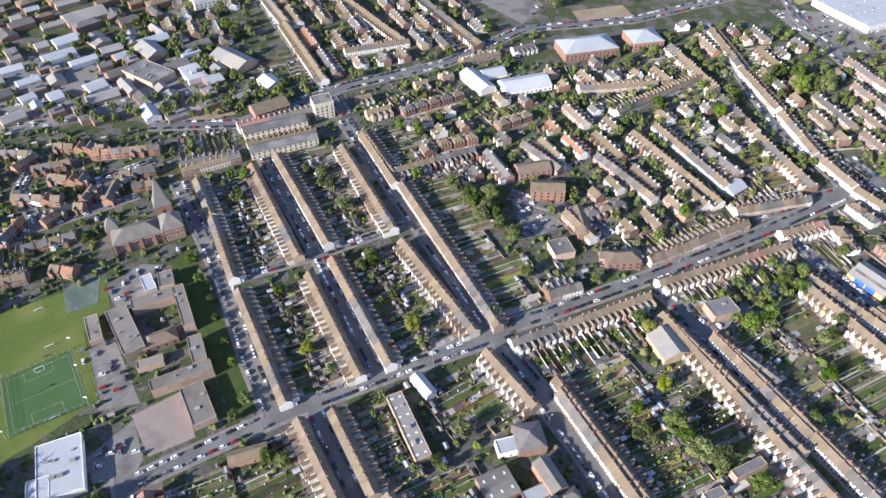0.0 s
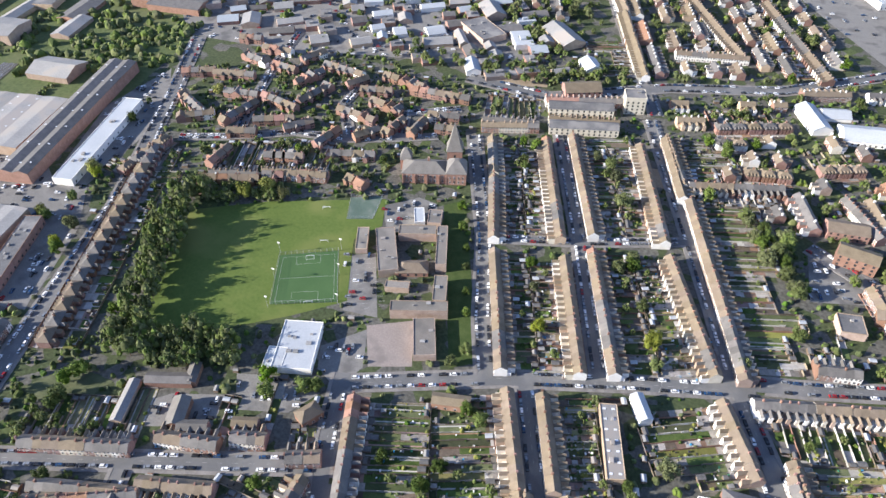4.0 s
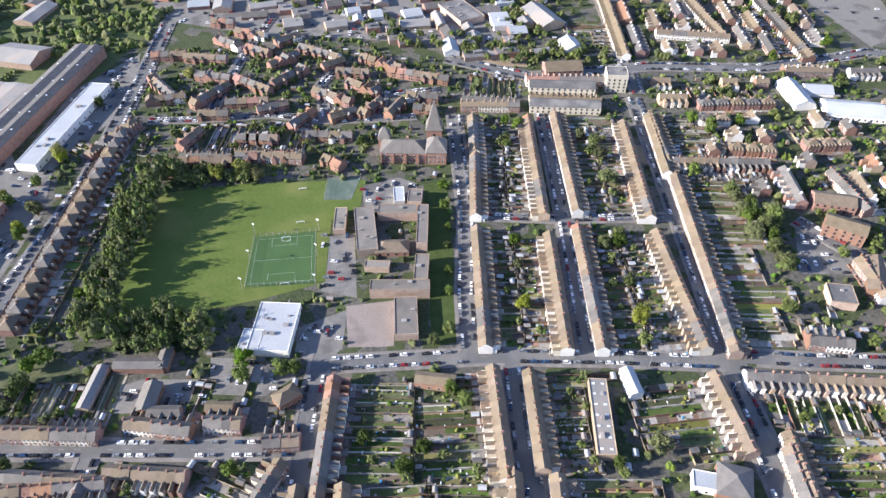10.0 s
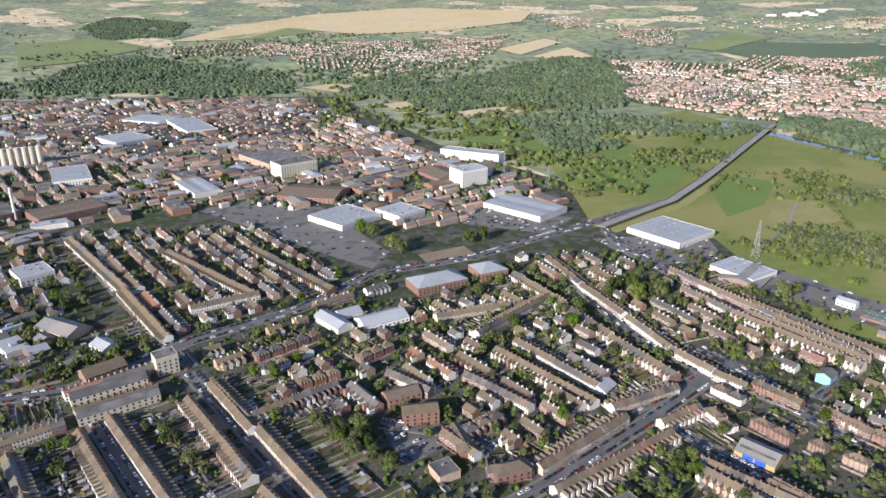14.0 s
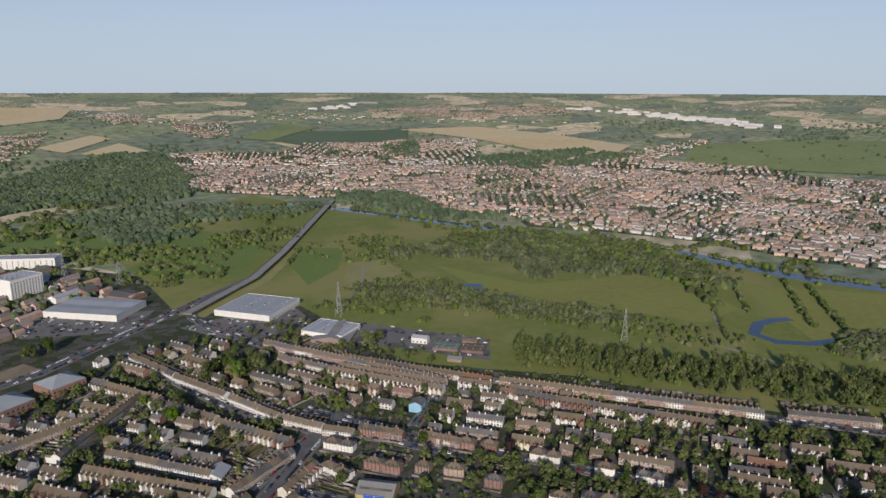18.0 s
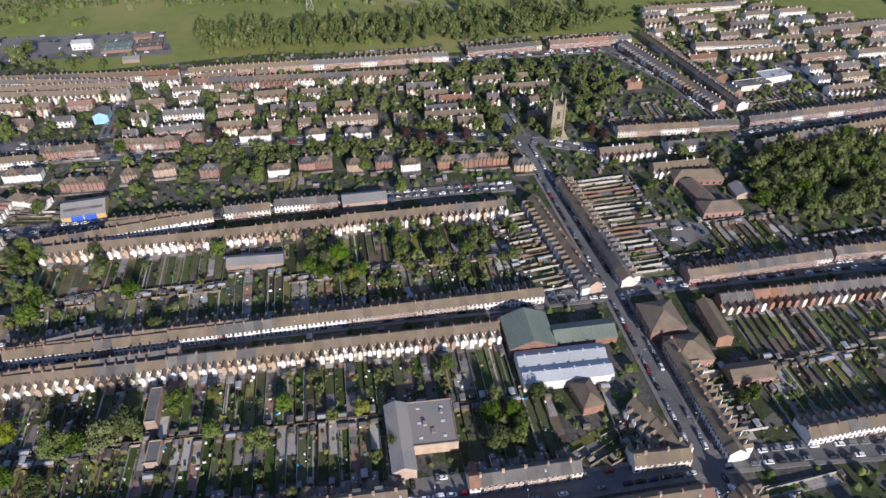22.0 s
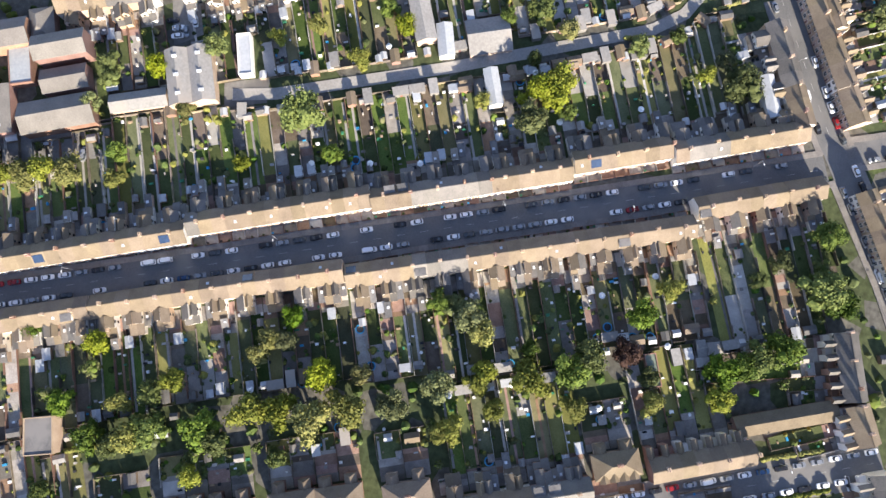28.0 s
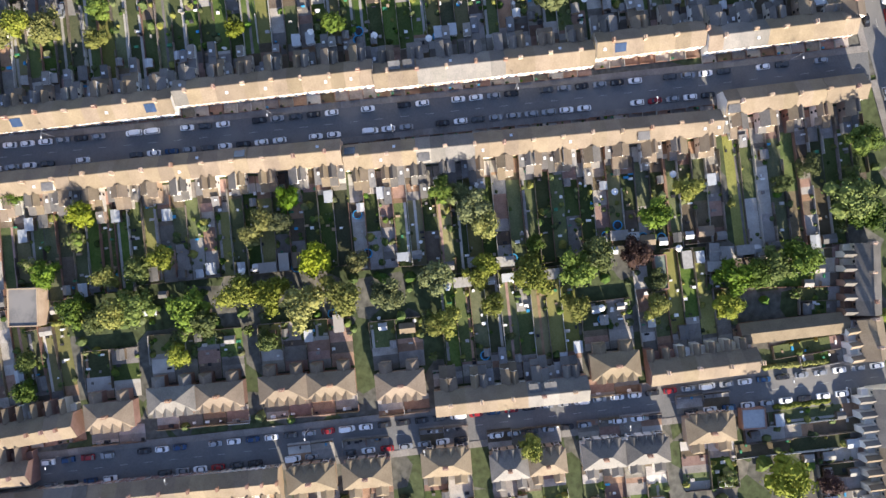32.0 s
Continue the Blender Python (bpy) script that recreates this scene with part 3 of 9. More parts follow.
terrace(11.8, 453.2, -47.4, 423.9, "brick", 14)
villa(-49.0, 506.8, 2.5, 537.1, "brick")
villa(-16.8, 458.5, 14.2, 471.1, "brick")
villa(-43.9, 486.5, -22.7, 496.3, "white")
villa(117.7, 392.4, 87.8, 376.1, "brick")
villa(30.3, 487.7, 58.8, 505.4, "brick")
terrace(20.6, -121.4, 40.5, -113.2, "brick", 14)
terrace(9.0, -128.3, 19.8, -121.8, "stone", 14)
terrace(-28.8, -150.2, 2.2, -133.8, "white", 16)
# streets
road(9, (-44, 168), (-0, 81), (33, 17), (70, -55), (92, -97))
road(9, (46, 227), (63, 199), (97, 136), (134, 69), (166, 7), (194, -45))
road(8, (194, -45), (211, -81), (234, -137))
road(8, (139, 286), (147, 273), (191, 194), (236, 108), (287, 8))
road(8, (290, 5), (312, -37), (371, -154))
road(8, (221, 368), (233, 348), (275, 264), (324, 177), (374, 79))
road(9, (469, 109), (402, 69), (297, 9), (194, -45), (136, -84))
road(9, (146, -68), (104, -95), (62, -126), (37, -142))
road(8, (96, -97), (114, -133))
road(9.5, (-130, 120), (-121, 104), (-104, 72), (-89, 43), (-65, -3), (-57, -18), (-24, -80), (6, -136))
lane(4.2, (54, 99), (59, 85), (87, 31), (121, -29), (130, -38), (142, -43), (151, -61))
road(9, (-294, 43), (-223, 81), (-180, 104), (-145, 123))
road(9, (-165, 175), (-155, 152), (-143, 127))
road(9, (-163, 168), (-128, 190), (-89, 214), (-30, 244), (32, 273))
road(9, (15, 271), (54, 287), (132, 325), (205, 364), (288, 412))
road(9, (288, 412), (312, 380), (342, 311))
road(9, (-209, 410), (-148, 309), (-118, 247), (-96, 209))
road(8, (-157, 453), (-94, 338), (-43, 240))
road(9, (-97, 498), (-41, 393), (23, 271))
road(6, (-143, 312), (-92, 336), (-23, 376))
road(9, (-77, 218), (-45, 163))
road(9, (24, 268), (59, 214), (85, 167))
road(8, (126, 312), (157, 267), (199, 188), (209, 172))
road(8, (-143, 127), (-122, 92))
road(11, (-243, -93), (-287, -8), (-333, 93), (-386, 216), (-459, 341), (-512, 426))
road(8, (-381, -81), (-331, -42), (-283, -12))
road(8, (-225, 75), (-202, 30), (-188, -6))
road(9, (-299, 39), (-277, -8))
road(12, (-255, 485), (-183, 490), (-100, 553), (-14, 596), (61, 667), (174, 691), (282, 745), (478, 841))
road(9, (-285, 867), (-181, 664), (-95, 506))
road(9, (246, 687), (260, 506), (288, 412))
road(8, (353, 624), (370, 540), (422, 409))
road(9, (105, 360), (87, 382), (37, 404))
road(9, (207, 383), (320, 429))
road(9, (303, 456), (335, 357), (380, 249), (418, 150), (436, 87), (436, 35))
road(8, (394, 526), (459, 376), (555, 176), (625, 38))
road(9, (620, 53), (562, -10), (491, -56), (567, -173))
road(7, (344, 370), (416, 406))
road(9, (359, 610), (345, 696), (349, 754))
bridge(13, (346, 752), (484, 835), (594, 934), (960, 1291))
rail(15, (-462, -65), (-502, 12), (-556, 139), (-622, 305))
road(6, (-407, 295), (-374, 314), (-331, 345), (-290, 358), (-257, 378), (-233, 395))
road(6, (-369, 317), (-394, 370), (-415, 420), (-435, 480))
road(6, (-290, 358), (-324, 398), (-329, 441))
road(6, (-257, 378), (-271, 411), (-236, 438))
# yards and car parks
area("yard", (-187, 184), (-171, 207), (-158, 183), (-162, 165), (-179, 170))
area("yard", (-221, 249), (-202, 262), (-171, 217), (-192, 212))
area("play", (-173, 209), (-151, 226), (-135, 197), (-156, 185))
area("yard", (-224, 304), (-207, 324), (-193, 324), (-182, 307), (-206, 281))
area("pale", (-430, -36), (-387, 50), (-350, 3), (-395, -49))
area("yard", (-535, 122), (-510, 245), (-424, 199), (-458, 176))
area("yard", (-375, 112), (-422, 188), (-406, 198), (-355, 119))
area("yard", (-613, -29), (-570, 6), (-531, -6), (-529, -41))
area("yard", (-426, 225), (-470, 306), (-491, 370), (-440, 316))
area("yard", (-142, 932), (-9, 989), (86, 724), (62, 679), (12, 738))
area("yard", (321, 719), (458, 714), (436, 628), (346, 628))
area("yard", (217, 868), (331, 800), (276, 746), (187, 804))
area("yard", (150, 297), (178, 307), (186, 286), (147, 275))
area("yard", (150, 67), (160, 47), (154, 44), (143, 63))
area("yard", (366, -20), (369, -49), (340, -29), (344, -22))
area("yard", (17, 173), (30, 142), (19, 134), (6, 167))
area("yard", (57, 103), (64, 89), (55, 87), (49, 100))
area("yard", (87, 134), (91, 126), (71, 116), (64, 124))
area("yard", (-529, 160), (-462, 197), (-418, 217), (-387, 184), (-359, 129), (-374, 112), (-418, 178), (-486, 160))
area("yard", (-492, 300), (-490, 365), (-436, 307), (-420, 218), (-448, 210))
area("yard", (37, 403), (77, 395), (78, 370), (46, 355))
area("yard", (-404, 509), (-261, 608), (-205, 545), (-283, 500), (-356, 475))
area("field", (-683, 184), (-702, 236), (-653, 309), (-627, 236))
area("yard", (610, -46), (643, -104), (571, -121), (542, -77))
area("yard", (409, 590), (452, 636), (534, 456), (490, 415))
area("works", (-627, 508), (-406, 601), (-290, 570), (-304, 504), (-403, 448), (-525, 425))
area("works", (-444, -51), (-441, -32), (-401, -16), (-399, -49))
area("bare", (-242, 524), (-203, 540), (-189, 504), (-226, 488))
area("bare", (115, 710), (170, 727), (180, 690), (122, 676))
area("bare", (-105, 429), (-41, 447), (-48, 419), (-100, 415))
# school field, verges and meadow
area("field", (-336, 235), (-296, 268), (-226, 311), (-213, 286), (-222, 266), (-194, 219), (-216, 193), (-267, 143), (-285, 136))
area("verge", (-188, 325), (-178, 338), (-105, 217), (-117, 206))
area("yard", (-247, 105), (-236, 119), (-208, 134), (-192, 120), (-213, 109), (-236, 96))
area("yard", (-215, 146), (-190, 158), (-168, 158), (-175, 140), (-200, 128))
area("lawn", (-309, 81), (-297, 106), (-269, 109), (-275, 81))
area("lawn", (200, 62), (215, 27), (179, 13), (165, 47))
area("lawn", (140, -46), (147, -61), (140, -65), (132, -47))
# warehouses and works: height roof style, three roof corners
block(-437.4, 104.7, 128.0, 70.3, 108.0, 9, "multi4", "grey")
block(-403.9, 24.7, 32.8, 86.4, 114.8, 8, "multi3", "grey")
block(-398.2, 142.4, 71.3, 11.9, 118.4, 7, "flat", "brick")
block(-494.4, 271.4, 162.6, 25.3, 110.5, 11, "saw", "dark")
block(-452.9, 260.9, 108.3, 15.1, 111.0, 6, "flat", "white")
block(-535.1, 239.2, 70.0, 67.1, 109.2, 9, "multi3", "grey")
block(-615.8, 35.8, 73.1, 110.7, 120.4, 11, "gable", "white")
block(-363.0, 64.2, 10.9, 17.3, 106.6, 7, "flat", "grey")
block(-570.3, 315.1, 30.6, 40.4, 105.4, 8, "gable", "grey")
block(-676.4, 128.2, 47.7, 75.4, 111.9, 8, "gable", "grey")
# school and church hall
block(-196.1, 175.7, 22.0, 33.6, 25.0, 5, "flat", "white")
block(-201.4, 162.6, 14.1, 10.9, 112.6, 5, "flat", "white")
block(-151.4, 231.7, 33.6, 7.9, 28.4, 7, "flat", "school")
block(-165.8, 283.5, 6.8, 35.9, 27.6, 7, "flat", "school")
block(-194.9, 264.2, 12.5, 39.4, 36.0, 6.2, "flat", "school")
block(-173.6, 260.2, 19.8, 11.0, 29.7, 5, "hip", "brick")
block(-186.8, 288.7, 24.5, 9.0, 28.5, 6.6, "flat", "school")
block(-148.0, 250.5, 8.1, 20.7, 26.0, 6.8, "flat", "school")
block(-138.0, 215.3, 12.5, 27.0, 31.6, 5, "flat", "school")
block(-193.8, 302.5, 6.9, 14.6, 33.2, 6, "flat", "white")
block(-184.0, 306.2, 9.0, 13.5, 24.4, 6, "flat", "school")
block(-215.1, 266.3, 7.5, 21.0, 30.0, 4, "flat", "school")
block(-173.2, 242.4, 14.6, 6.0, 24.0, 4, "flat", "school")
# works along the cross road
block(226.3, 19.9, 41.9, 20.3, -63.7, 7, "saw", "white")
block(241.7, 40.2, 22.5, 22.8, -63.5, 8, "gable", "green")
block(251.1, 14.9, 30.7, 12.6, -62.7, 6, "gable", "green")
block(175.2, 67.0, 20.1, 23.0, -64.3, 6, "skylight", "grey")
block(164.2, 77.0, 9.7, 34.1, -62.4, 7, "gable", "grey")
block(271.2, -20.1, 17.8, 20.3, -62.3, 8, "hip", "brick")
block(277.9, -45.4, 7.9, 26.7, -65.4, 7, "gable", "brick")
block(254.2, -34.3, 18.9, 16.8, -64.9, 7, "hip", "brick")
block(248.6, -61.7, 20.8, 10.1, -62.0, 6, "gable", "brick")
block(211.7, 6.9, 9.7, 14.9, -55.5, 7, "hip", "brick")
block(146.8, 184.5, 4.9, 19.1, -63.4, 6, "flat", "grey")
block(127.0, 170.6, 5.2, 11.1, -64.9, 4, "flat", "grey")
block(416.4, -31.4, 32.3, 12.7, -69.5, 6, "hip", "brick")
block(394.1, -35.9, 10.1, 37.6, -53.5, 6, "hip", "brick")
block(383.7, -46.5, 24.6, 12.9, -65.0, 6, "hip", "brick")
block(409.3, -58.8, 10.2, 13.3, -64.4, 4, "gable", "grey")
block(47.6, 177.2, 18.6, 9.0, -61.7, 8, "gable", "slate")
block(50.2, 156.4, 17.2, 8.2, -61.0, 9, "gable", "slate")
block(40.5, 151.9, 15.0, 8.0, -61.0, 6, "gable", "slate")
block(28.6, 149.6, 24.0, 10.5, -61.0, 6.5, "gable", "slate")
block(55.6, 166.6, 7.6, 11.9, -63.0, 6, "hip", "slate")
block(22.0, 172.2, 16.2, 17.0, -63.0, 6, "multi2", "slate")
block(40.3, 168.4, 7.5, 12.7, -63.6, 4, "flat", "blue")
block(54.6, 112.7, 15.4, 19.4, -63.0, 7, "saw", "grey")
block(41.6, 126.6, 18.8, 6.0, -63.2, 4, "gable", "grey")
block(67.8, 98.8, 4.7, 14.5, -66.2, 4, "flat", "white")
block(100.8, 47.5, 6.6, 21.3, -61.1, 5, "gable", "grey")
block(94.0, 36.5, 5.0, 11.4, -66.5, 4, "gable", "white")
block(82.9, 16.2, 4.4, 12.7, -62.9, 5, "gable", "white")
block(100.4, 23.3, 14.4, 12.1, -63.1, 4, "gable", "grey")
block(108.7, -72.0, 4.1, 14.4, -64.1, 5, "gable", "white")
block(-68.2, 113.9, 9.0, 11.4, -67.1, 6, "flat", "grey")
block(265.0, 320.0, 25.0, 19.0, -56.5, 6, "gable", "depot")
block(251.8, 195.3, 30.5, 9.5, -64.9, 5, "gable", "grey")
block(326.4, 162.4, 27.3, 11.3, -61.3, 6, "gable", "grey")
block(400.5, -33.9, 20.4, 31.7, -62.3, 6, "hip", "brick")
block(380.2, -48.9, 20.0, 12.5, -63.6, 6, "hip", "brick")
# north: flats, sheds and offices
block(118.7, 622.2, 53.4, 29.5, 15.9, 10, "hip", "blue")
block(175.3, 640.2, 30.9, 28.0, 13.7, 10, "hip", "blue")
block(14.7, 558.7, 15.8, 36.8, 31.8, 7, "gable", "white")
block(56.7, 555.5, 42.6, 23.1, 19.5, 7, "gable", "white")
block(28.9, 576.4, 21.9, 15.5, 23.2, 5, "gable", "white")
block(417.1, 715.0, 70.0, 72.2, 26.7, 7, "flat", "white")
block(279.1, 842.6, 58.5, 92.1, 35.0, 9, "multi2", "white")
block(45.6, 850.2, 64.5, 64.1, 37.6, 7, "flat", "white")
block(237.8, 986.3, 44.8, 34.3, 21.9, 24, "flat", "white")
block(280.3, 1135.5, 107.3, 27.1, -38.4, 15, "flat", "white")
block(-14.3, 1094.2, 61.6, 36.3, 27.1, 22, "flat", "pale")
block(-274.9, 723.8, 31.7, 35.2, 33.7, 10, "flat", "white")
block(-211.3, 591.3, 23.0, 41.9, 52.2, 8, "gable", "grey")
block(-150.3, 481.6, 51.7, 12.3, 24.6, 8, "gable", "pale")
block(-138.2, 456.4, 53.3, 11.9, 24.4, 8, "gable", "pale")
block(-114.8, 506.6, 16.2, 14.5, 24.5, 15, "flat", "pale")
block(-160.6, 510.1, 30.3, 17.8, 33.0, 8, "gable", "brick")
block(-168.8, 551.8, 15.1, 20.1, 42.9, 7, "gable", "white")
block(64.5, 402.4, 23.8, 13.2, -1.4, 11, "gable", "brick")
block(55.5, 429.4, 25.5, 13.7, 15.2, 8, "gable", "brick")
block(107.2, 332.8, 22.3, 11.5, 7.2, 9, "hip", "brick")
block(85.1, 369.2, 11.2, 29.8, 6.7, 7, "gable", "brick")
block(68.7, 343.0, 14.2, 14.6, 18.4, 6, "flat", "grey")
block(161.2, 291.9, 17.5, 12.3, 20.1, 6, "flat", "grey")
block(430.0, 590.8, 42.0, 49.9, 23.4, 6, "flat", "white")
block(201.1, 413.8, 16.3, 14.1, 37.5, 5, "gable", "white")
block(123.7, 263.1, 17.9, 20.0, 21.0, 7, "gable", "grey")
block(-151.8, 1032.0, 38.1, 88.4, 26.0, 9, "multi2", "white")
block(-348.6, 1138.6, 52.1, 96.3, 18.7, 9, "flat", "white")
block(-311.2, 1617.4, 76.1, 104.2, 56.7, 9, "multi2", "white")
block(-220.0, 1521.8, 59.5, 157.3, 23.4, 9, "flat", "white")
block(-325.1, 1409.2, 72.6, 85.0, 37.3, 9, "flat", "white")
block(-46.8, 1188.5, 75.6, 99.1, 32.0, 10, "flat", "grey")
block(11.1, 964.5, 60.9, 83.8, 66.8, 10, "gable", "brick")
block(116.2, 851.1, 42.9, 46.8, 32.7, 9, "flat", "white")
block(205.8, 1039.3, 47.6, 66.8, 21.8, 8, "gable", "brick")
block(-303.6, 947.6, 83.1, 54.8, 35.1, 10, "multi4", "brick")
block(-386.9, 954.1, 34.4, 64.5, 37.4, 10, "flat", "brick")
block(-293.4, 606.2, 19.9, 30.7, 44.6, 8, "gable", "grey")
block(-259.0, 499.9, 12.8, 22.3, 35.4, 6, "gable", "white")
block(-211.6, 589.4, 20.1, 37.3, 47.0, 8, "gable", "grey")
block(-281.9, 565.0, 25.3, 42.1, 57.8, 6, "flat", "grey")
block(-168.3, 545.9, 18.4, 24.4, 26.8, 6, "gable", "white")
block(-386.4, 679.5, 40.7, 26.8, 42.5, 7, "gable", "grey")
block(110.7, 335.4, 20.1, 10.1, -14.1, 9, "gable", "brick")
block(70.0, 343.9, 15.2, 14.3, 29.9, 6, "flat", "grey")
block(-23.9, 204.6, 8.9, 42.4, 25.4, 5, "skylight", "grey")
block(38.8, 199.1, 15.1, 16.1, 11.8, 7, "hip", "dark")
block(27.9, 194.2, 12.3, 8.4, 17.0, 5, "flat", "white")
block(42.1, 177.2, 23.3, 22.6, 21.4, 8, "hip", "dark")
block(-104.1, 185.8, 19.9, 7.0, 20.6, 6, "gable", "brick")
block(-17.4, 230.3, 6.6, 16.0, 37.6, 6, "gable", "white")
block(164.9, 293.9, 17.5, 14.6, 29.1, 5, "flat", "grey")
block(9.1, -103.0, 32.3, 6.0, -62.2, 4, "gable", "brick")
block(-20.7, -101.7, 7.3, 6.2, -64.8, 3, "flat", "blue")
block(10.4, -60.0, 3.8, 10.6, -63.4, 2.5, "flat", "green")
block(477.0, 500.0, 17.0, 9.0, -62.4, 7, "gable", "white")
block(486.0, 470.0, 26.0, 22.0, -59.0, 4, "multi2", "green")
block(500.0, 446.0, 22.0, 20.0, -59.0, 4, "multi2", "brick")
block(466.0, 440.0, 14.0, 9.0, -60.0, 4, "gable", "grey")
block(512.0, 462.0, 16.0, 8.0, -60.0, 4, "gable", "brick")
block(429.2, 580.3, 40.5, 53.8, -52.0, 5, "gable", "grey")
block(367.5, 390.0, 13.0, 10.6, 29.0, 8, "gable", "azure")
block(596.8, -85.2, 25.4, 14.1, -53.8, 5, "flat", "white")
block(575.8, -69.2, 29.0, 12.0, -56.5, 4, "flat", "pale")
block(719.3, -135.7, 31.1, 15.7, -58.0, 6, "gable", "brick")
block(736.9, -165.2, 30.0, 15.8, -57.4, 6, "gable", "brick")
block(-252.0, 103.0, 6.0, 26.0, 25.0, 4, "gable", "grey")
block(-241.5, 124.0, 25.1, 6.8, 28.0, 5, "gable", "dark")
block(-233.2, 133.0, 6.0, 13.0, 28.0, 5, "gable", "dark")
block(-222.0, 111.0, 9.0, 17.0, 27.6, 6, "gable", "slate")
block(-163.4, 143.2, 12.2, 8.5, 66.4, 7, "hip", "brick")
block(-187.7, 122.8, 13.1, 5.4, 27.1, 6, "gable", "brick")
block(-209.4, 108.2, 15.4, 6.2, 29.2, 6, "gable", "dark")

# ---- zones of the plan ----
HEDGE_WEST = [(-353, 249), (-345, 222), (-327, 189), (-306, 156), (-291, 130), (-280, 121), (-271, 130), (-285, 155), (-311, 195), (-330, 227), (-335, 249)]
HEDGE_SOUTH = [(-286, 125), (-269, 144), (-250, 154), (-229, 162), (-217, 151), (-236, 138), (-261, 127)]
HEDGE_NORTH = [(-344, 258), (-299, 287), (-287, 275), (-330, 245)]
CEMETERY = [(476, -78), (521, -164), (406, -140), (388, -86), (424, -57)]
CHURCHYARD = [(571, 76), (560, 31), (483, 36), (458, 58)]
VILLA_GARDENS = [(290, 330), (350, 210), (400, 110), (425, 90), (430, 150), (350, 330)]
TERRACE_BACK = [(500, 396), (548, 430), (592, 330), (640, 225), (690, 120), (652, 86), (592, 174), (541, 293)]
MEADOW_EDGE = [(491, 410), (568, 267), (665, 66), (703, 43), (726, 80), (690, 180), (625, 275), (585, 386), (536, 438)]
ESTATE = [(-508, 380), (-431, 483), (-242, 472), (-217, 432), (-251, 318), (-361, 278), (-428, 301)]
TOWN_CENTRE = [(-780, 2002), (4, 1859), (200, 1250), (300, 1050), (348, 844), (122, 794), (-69, 945), (-290, 889), (-500, 931)]
# far zones beyond the river
FAR_WHEAT = [
    [(-477, 3017), (-223, 3490), (99, 3853), (674, 4052), (1253, 3759), (1069, 3380), (689, 3207), (272, 3159), (-18, 3377), (-201, 3080)],
    [(2056, 2285), (2359, 2106), (2415, 1734), (2369, 1341), (2189, 1297), (2069, 1577), (2108, 1879)],
    [(3046, 372), (3294, 230), (3274, -14), (3067, -103), (2898, 235)],
    [(751, 2663), (1005, 2858), (1036, 2739), (803, 2534)],
    [(833, 2490), (1018, 2629), (1039, 2425), (886, 2394)],
    [(12, 2084), (112, 2152), (230, 1995), (102, 1966)],
    [(199, 1735), (325, 1803), (333, 1657), (243, 1570)],
    [(2296, -304), (2273, -400), (2132, -339)],
]
FAR_GREEN = [
    [(-334, 3085), (-18, 3377), (182, 3295), (-155, 3075)],
    [(1417, 2476), (1766, 2725), (1829, 2551), (1488, 2381)],
    [(2506, 1154), (2867, 912), (2989, 405), (2460, 177), (2276, 644), (2177, 1044)],
    [(-994, 2936), (-741, 3092), (-517, 2880), (-714, 2586), (-852, 2489)],
    [(58, 2905), (236, 3029), (218, 2816), (108, 2790)],
    [(2705, -48), (2701, -394), (2431, -462), (2487, -245)],
]
FAR_DARK = [(1488, 2381), (1721, 2484), (2117, 2279), (1911, 2057), (1523, 2199)]
SUBURBS = [
    [(1091, 2349), (1391, 2151), (1558, 2249), (1781, 2076), (1895, 2072), (2108, 1879), (1777, 1581), (2154, 1195), (2267, 792), (2176, 615), (2376, 153), (1947, -3), (1480, -70), (1230, -45), (1185, 143), (1130, 322), (1150, 500), (1100, 680), (1045, 800), (1128, 908), (1050, 990), (1150, 1275), (971, 1359), (921, 1454), (800, 1670), (922, 2118)],
    [(2374, 112), (2510, 24), (2409, -70), (2279, -230), (2016, -182), (1640, -108), (1697, -64), (2110, 19)],
    [(1790, -127), (1986, -244), (2045, -399), (1800, -357), (1684, -179)],
]
VILLAGES = [
    [(-463, 2786), (-284, 3009), (-19, 2913), (253, 2951), (641, 2986), (904, 3022), (745, 2640), (505, 2357), (287, 2312), (17, 2444), (-19, 2683), (-373, 2690)],
    [(1378, 3002), (1637, 2961), (1385, 2498), (1295, 2604)],
    [(1111, 3489), (1387, 3484), (1352, 3133), (1079, 3170)],
    [(2350, 2875), (2976, 2876), (3246, 2306), (3070, 2016), (2586, 2311)],
    [(2217, 1289), (2630, 1212), (2665, 1153), (2349, 1127), (2060, 1155)],
]
FAR_WOODS = [
    [(260, 1768), (459, 2141), (693, 2313), (952, 2456), (1041, 2255), (921, 1893), (757, 1584), (604, 1550), (485, 1667), (311, 1578)],
    [(-762, 2206), (-689, 2488), (-542, 2694), (-294, 2475), (-56, 2362), (-20, 1994), (-236, 1936), (-446, 2095), (-641, 2086)],
    [(-876, 3390), (-812, 3744), (-453, 3537), (-477, 3172), (-734, 3061)],
    [(102, 1966), (378, 2295), (345, 1908), (210, 1830)],
    [(441, 1470), (590, 1512), (737, 1438), (810, 1280), (931, 1284), (820, 1215), (656, 1254), (454, 1351)],
    [(1841, 1613), (2202, 1436), (2184, 1232), (1924, 1290), (1736, 1496)],
    [(1726, 2011), (1927, 2042), (1670, 1739), (1643, 1825)],
    [(1008, 1386), (1150, 1275), (1050, 986), (1124, 888), (1095, 826), (1015, 945), (968, 1093), (950, 1188)],
    [(417, 1311), (571, 1336), (566, 1165), (448, 1144)],
    [(2320, -233), (2375, -356), (2278, -439), (2102, -409), (2036, -236)],
    [(1481, -164), (1476, -301), (1184, -251), (1126, -213), (1221, -162)],
]
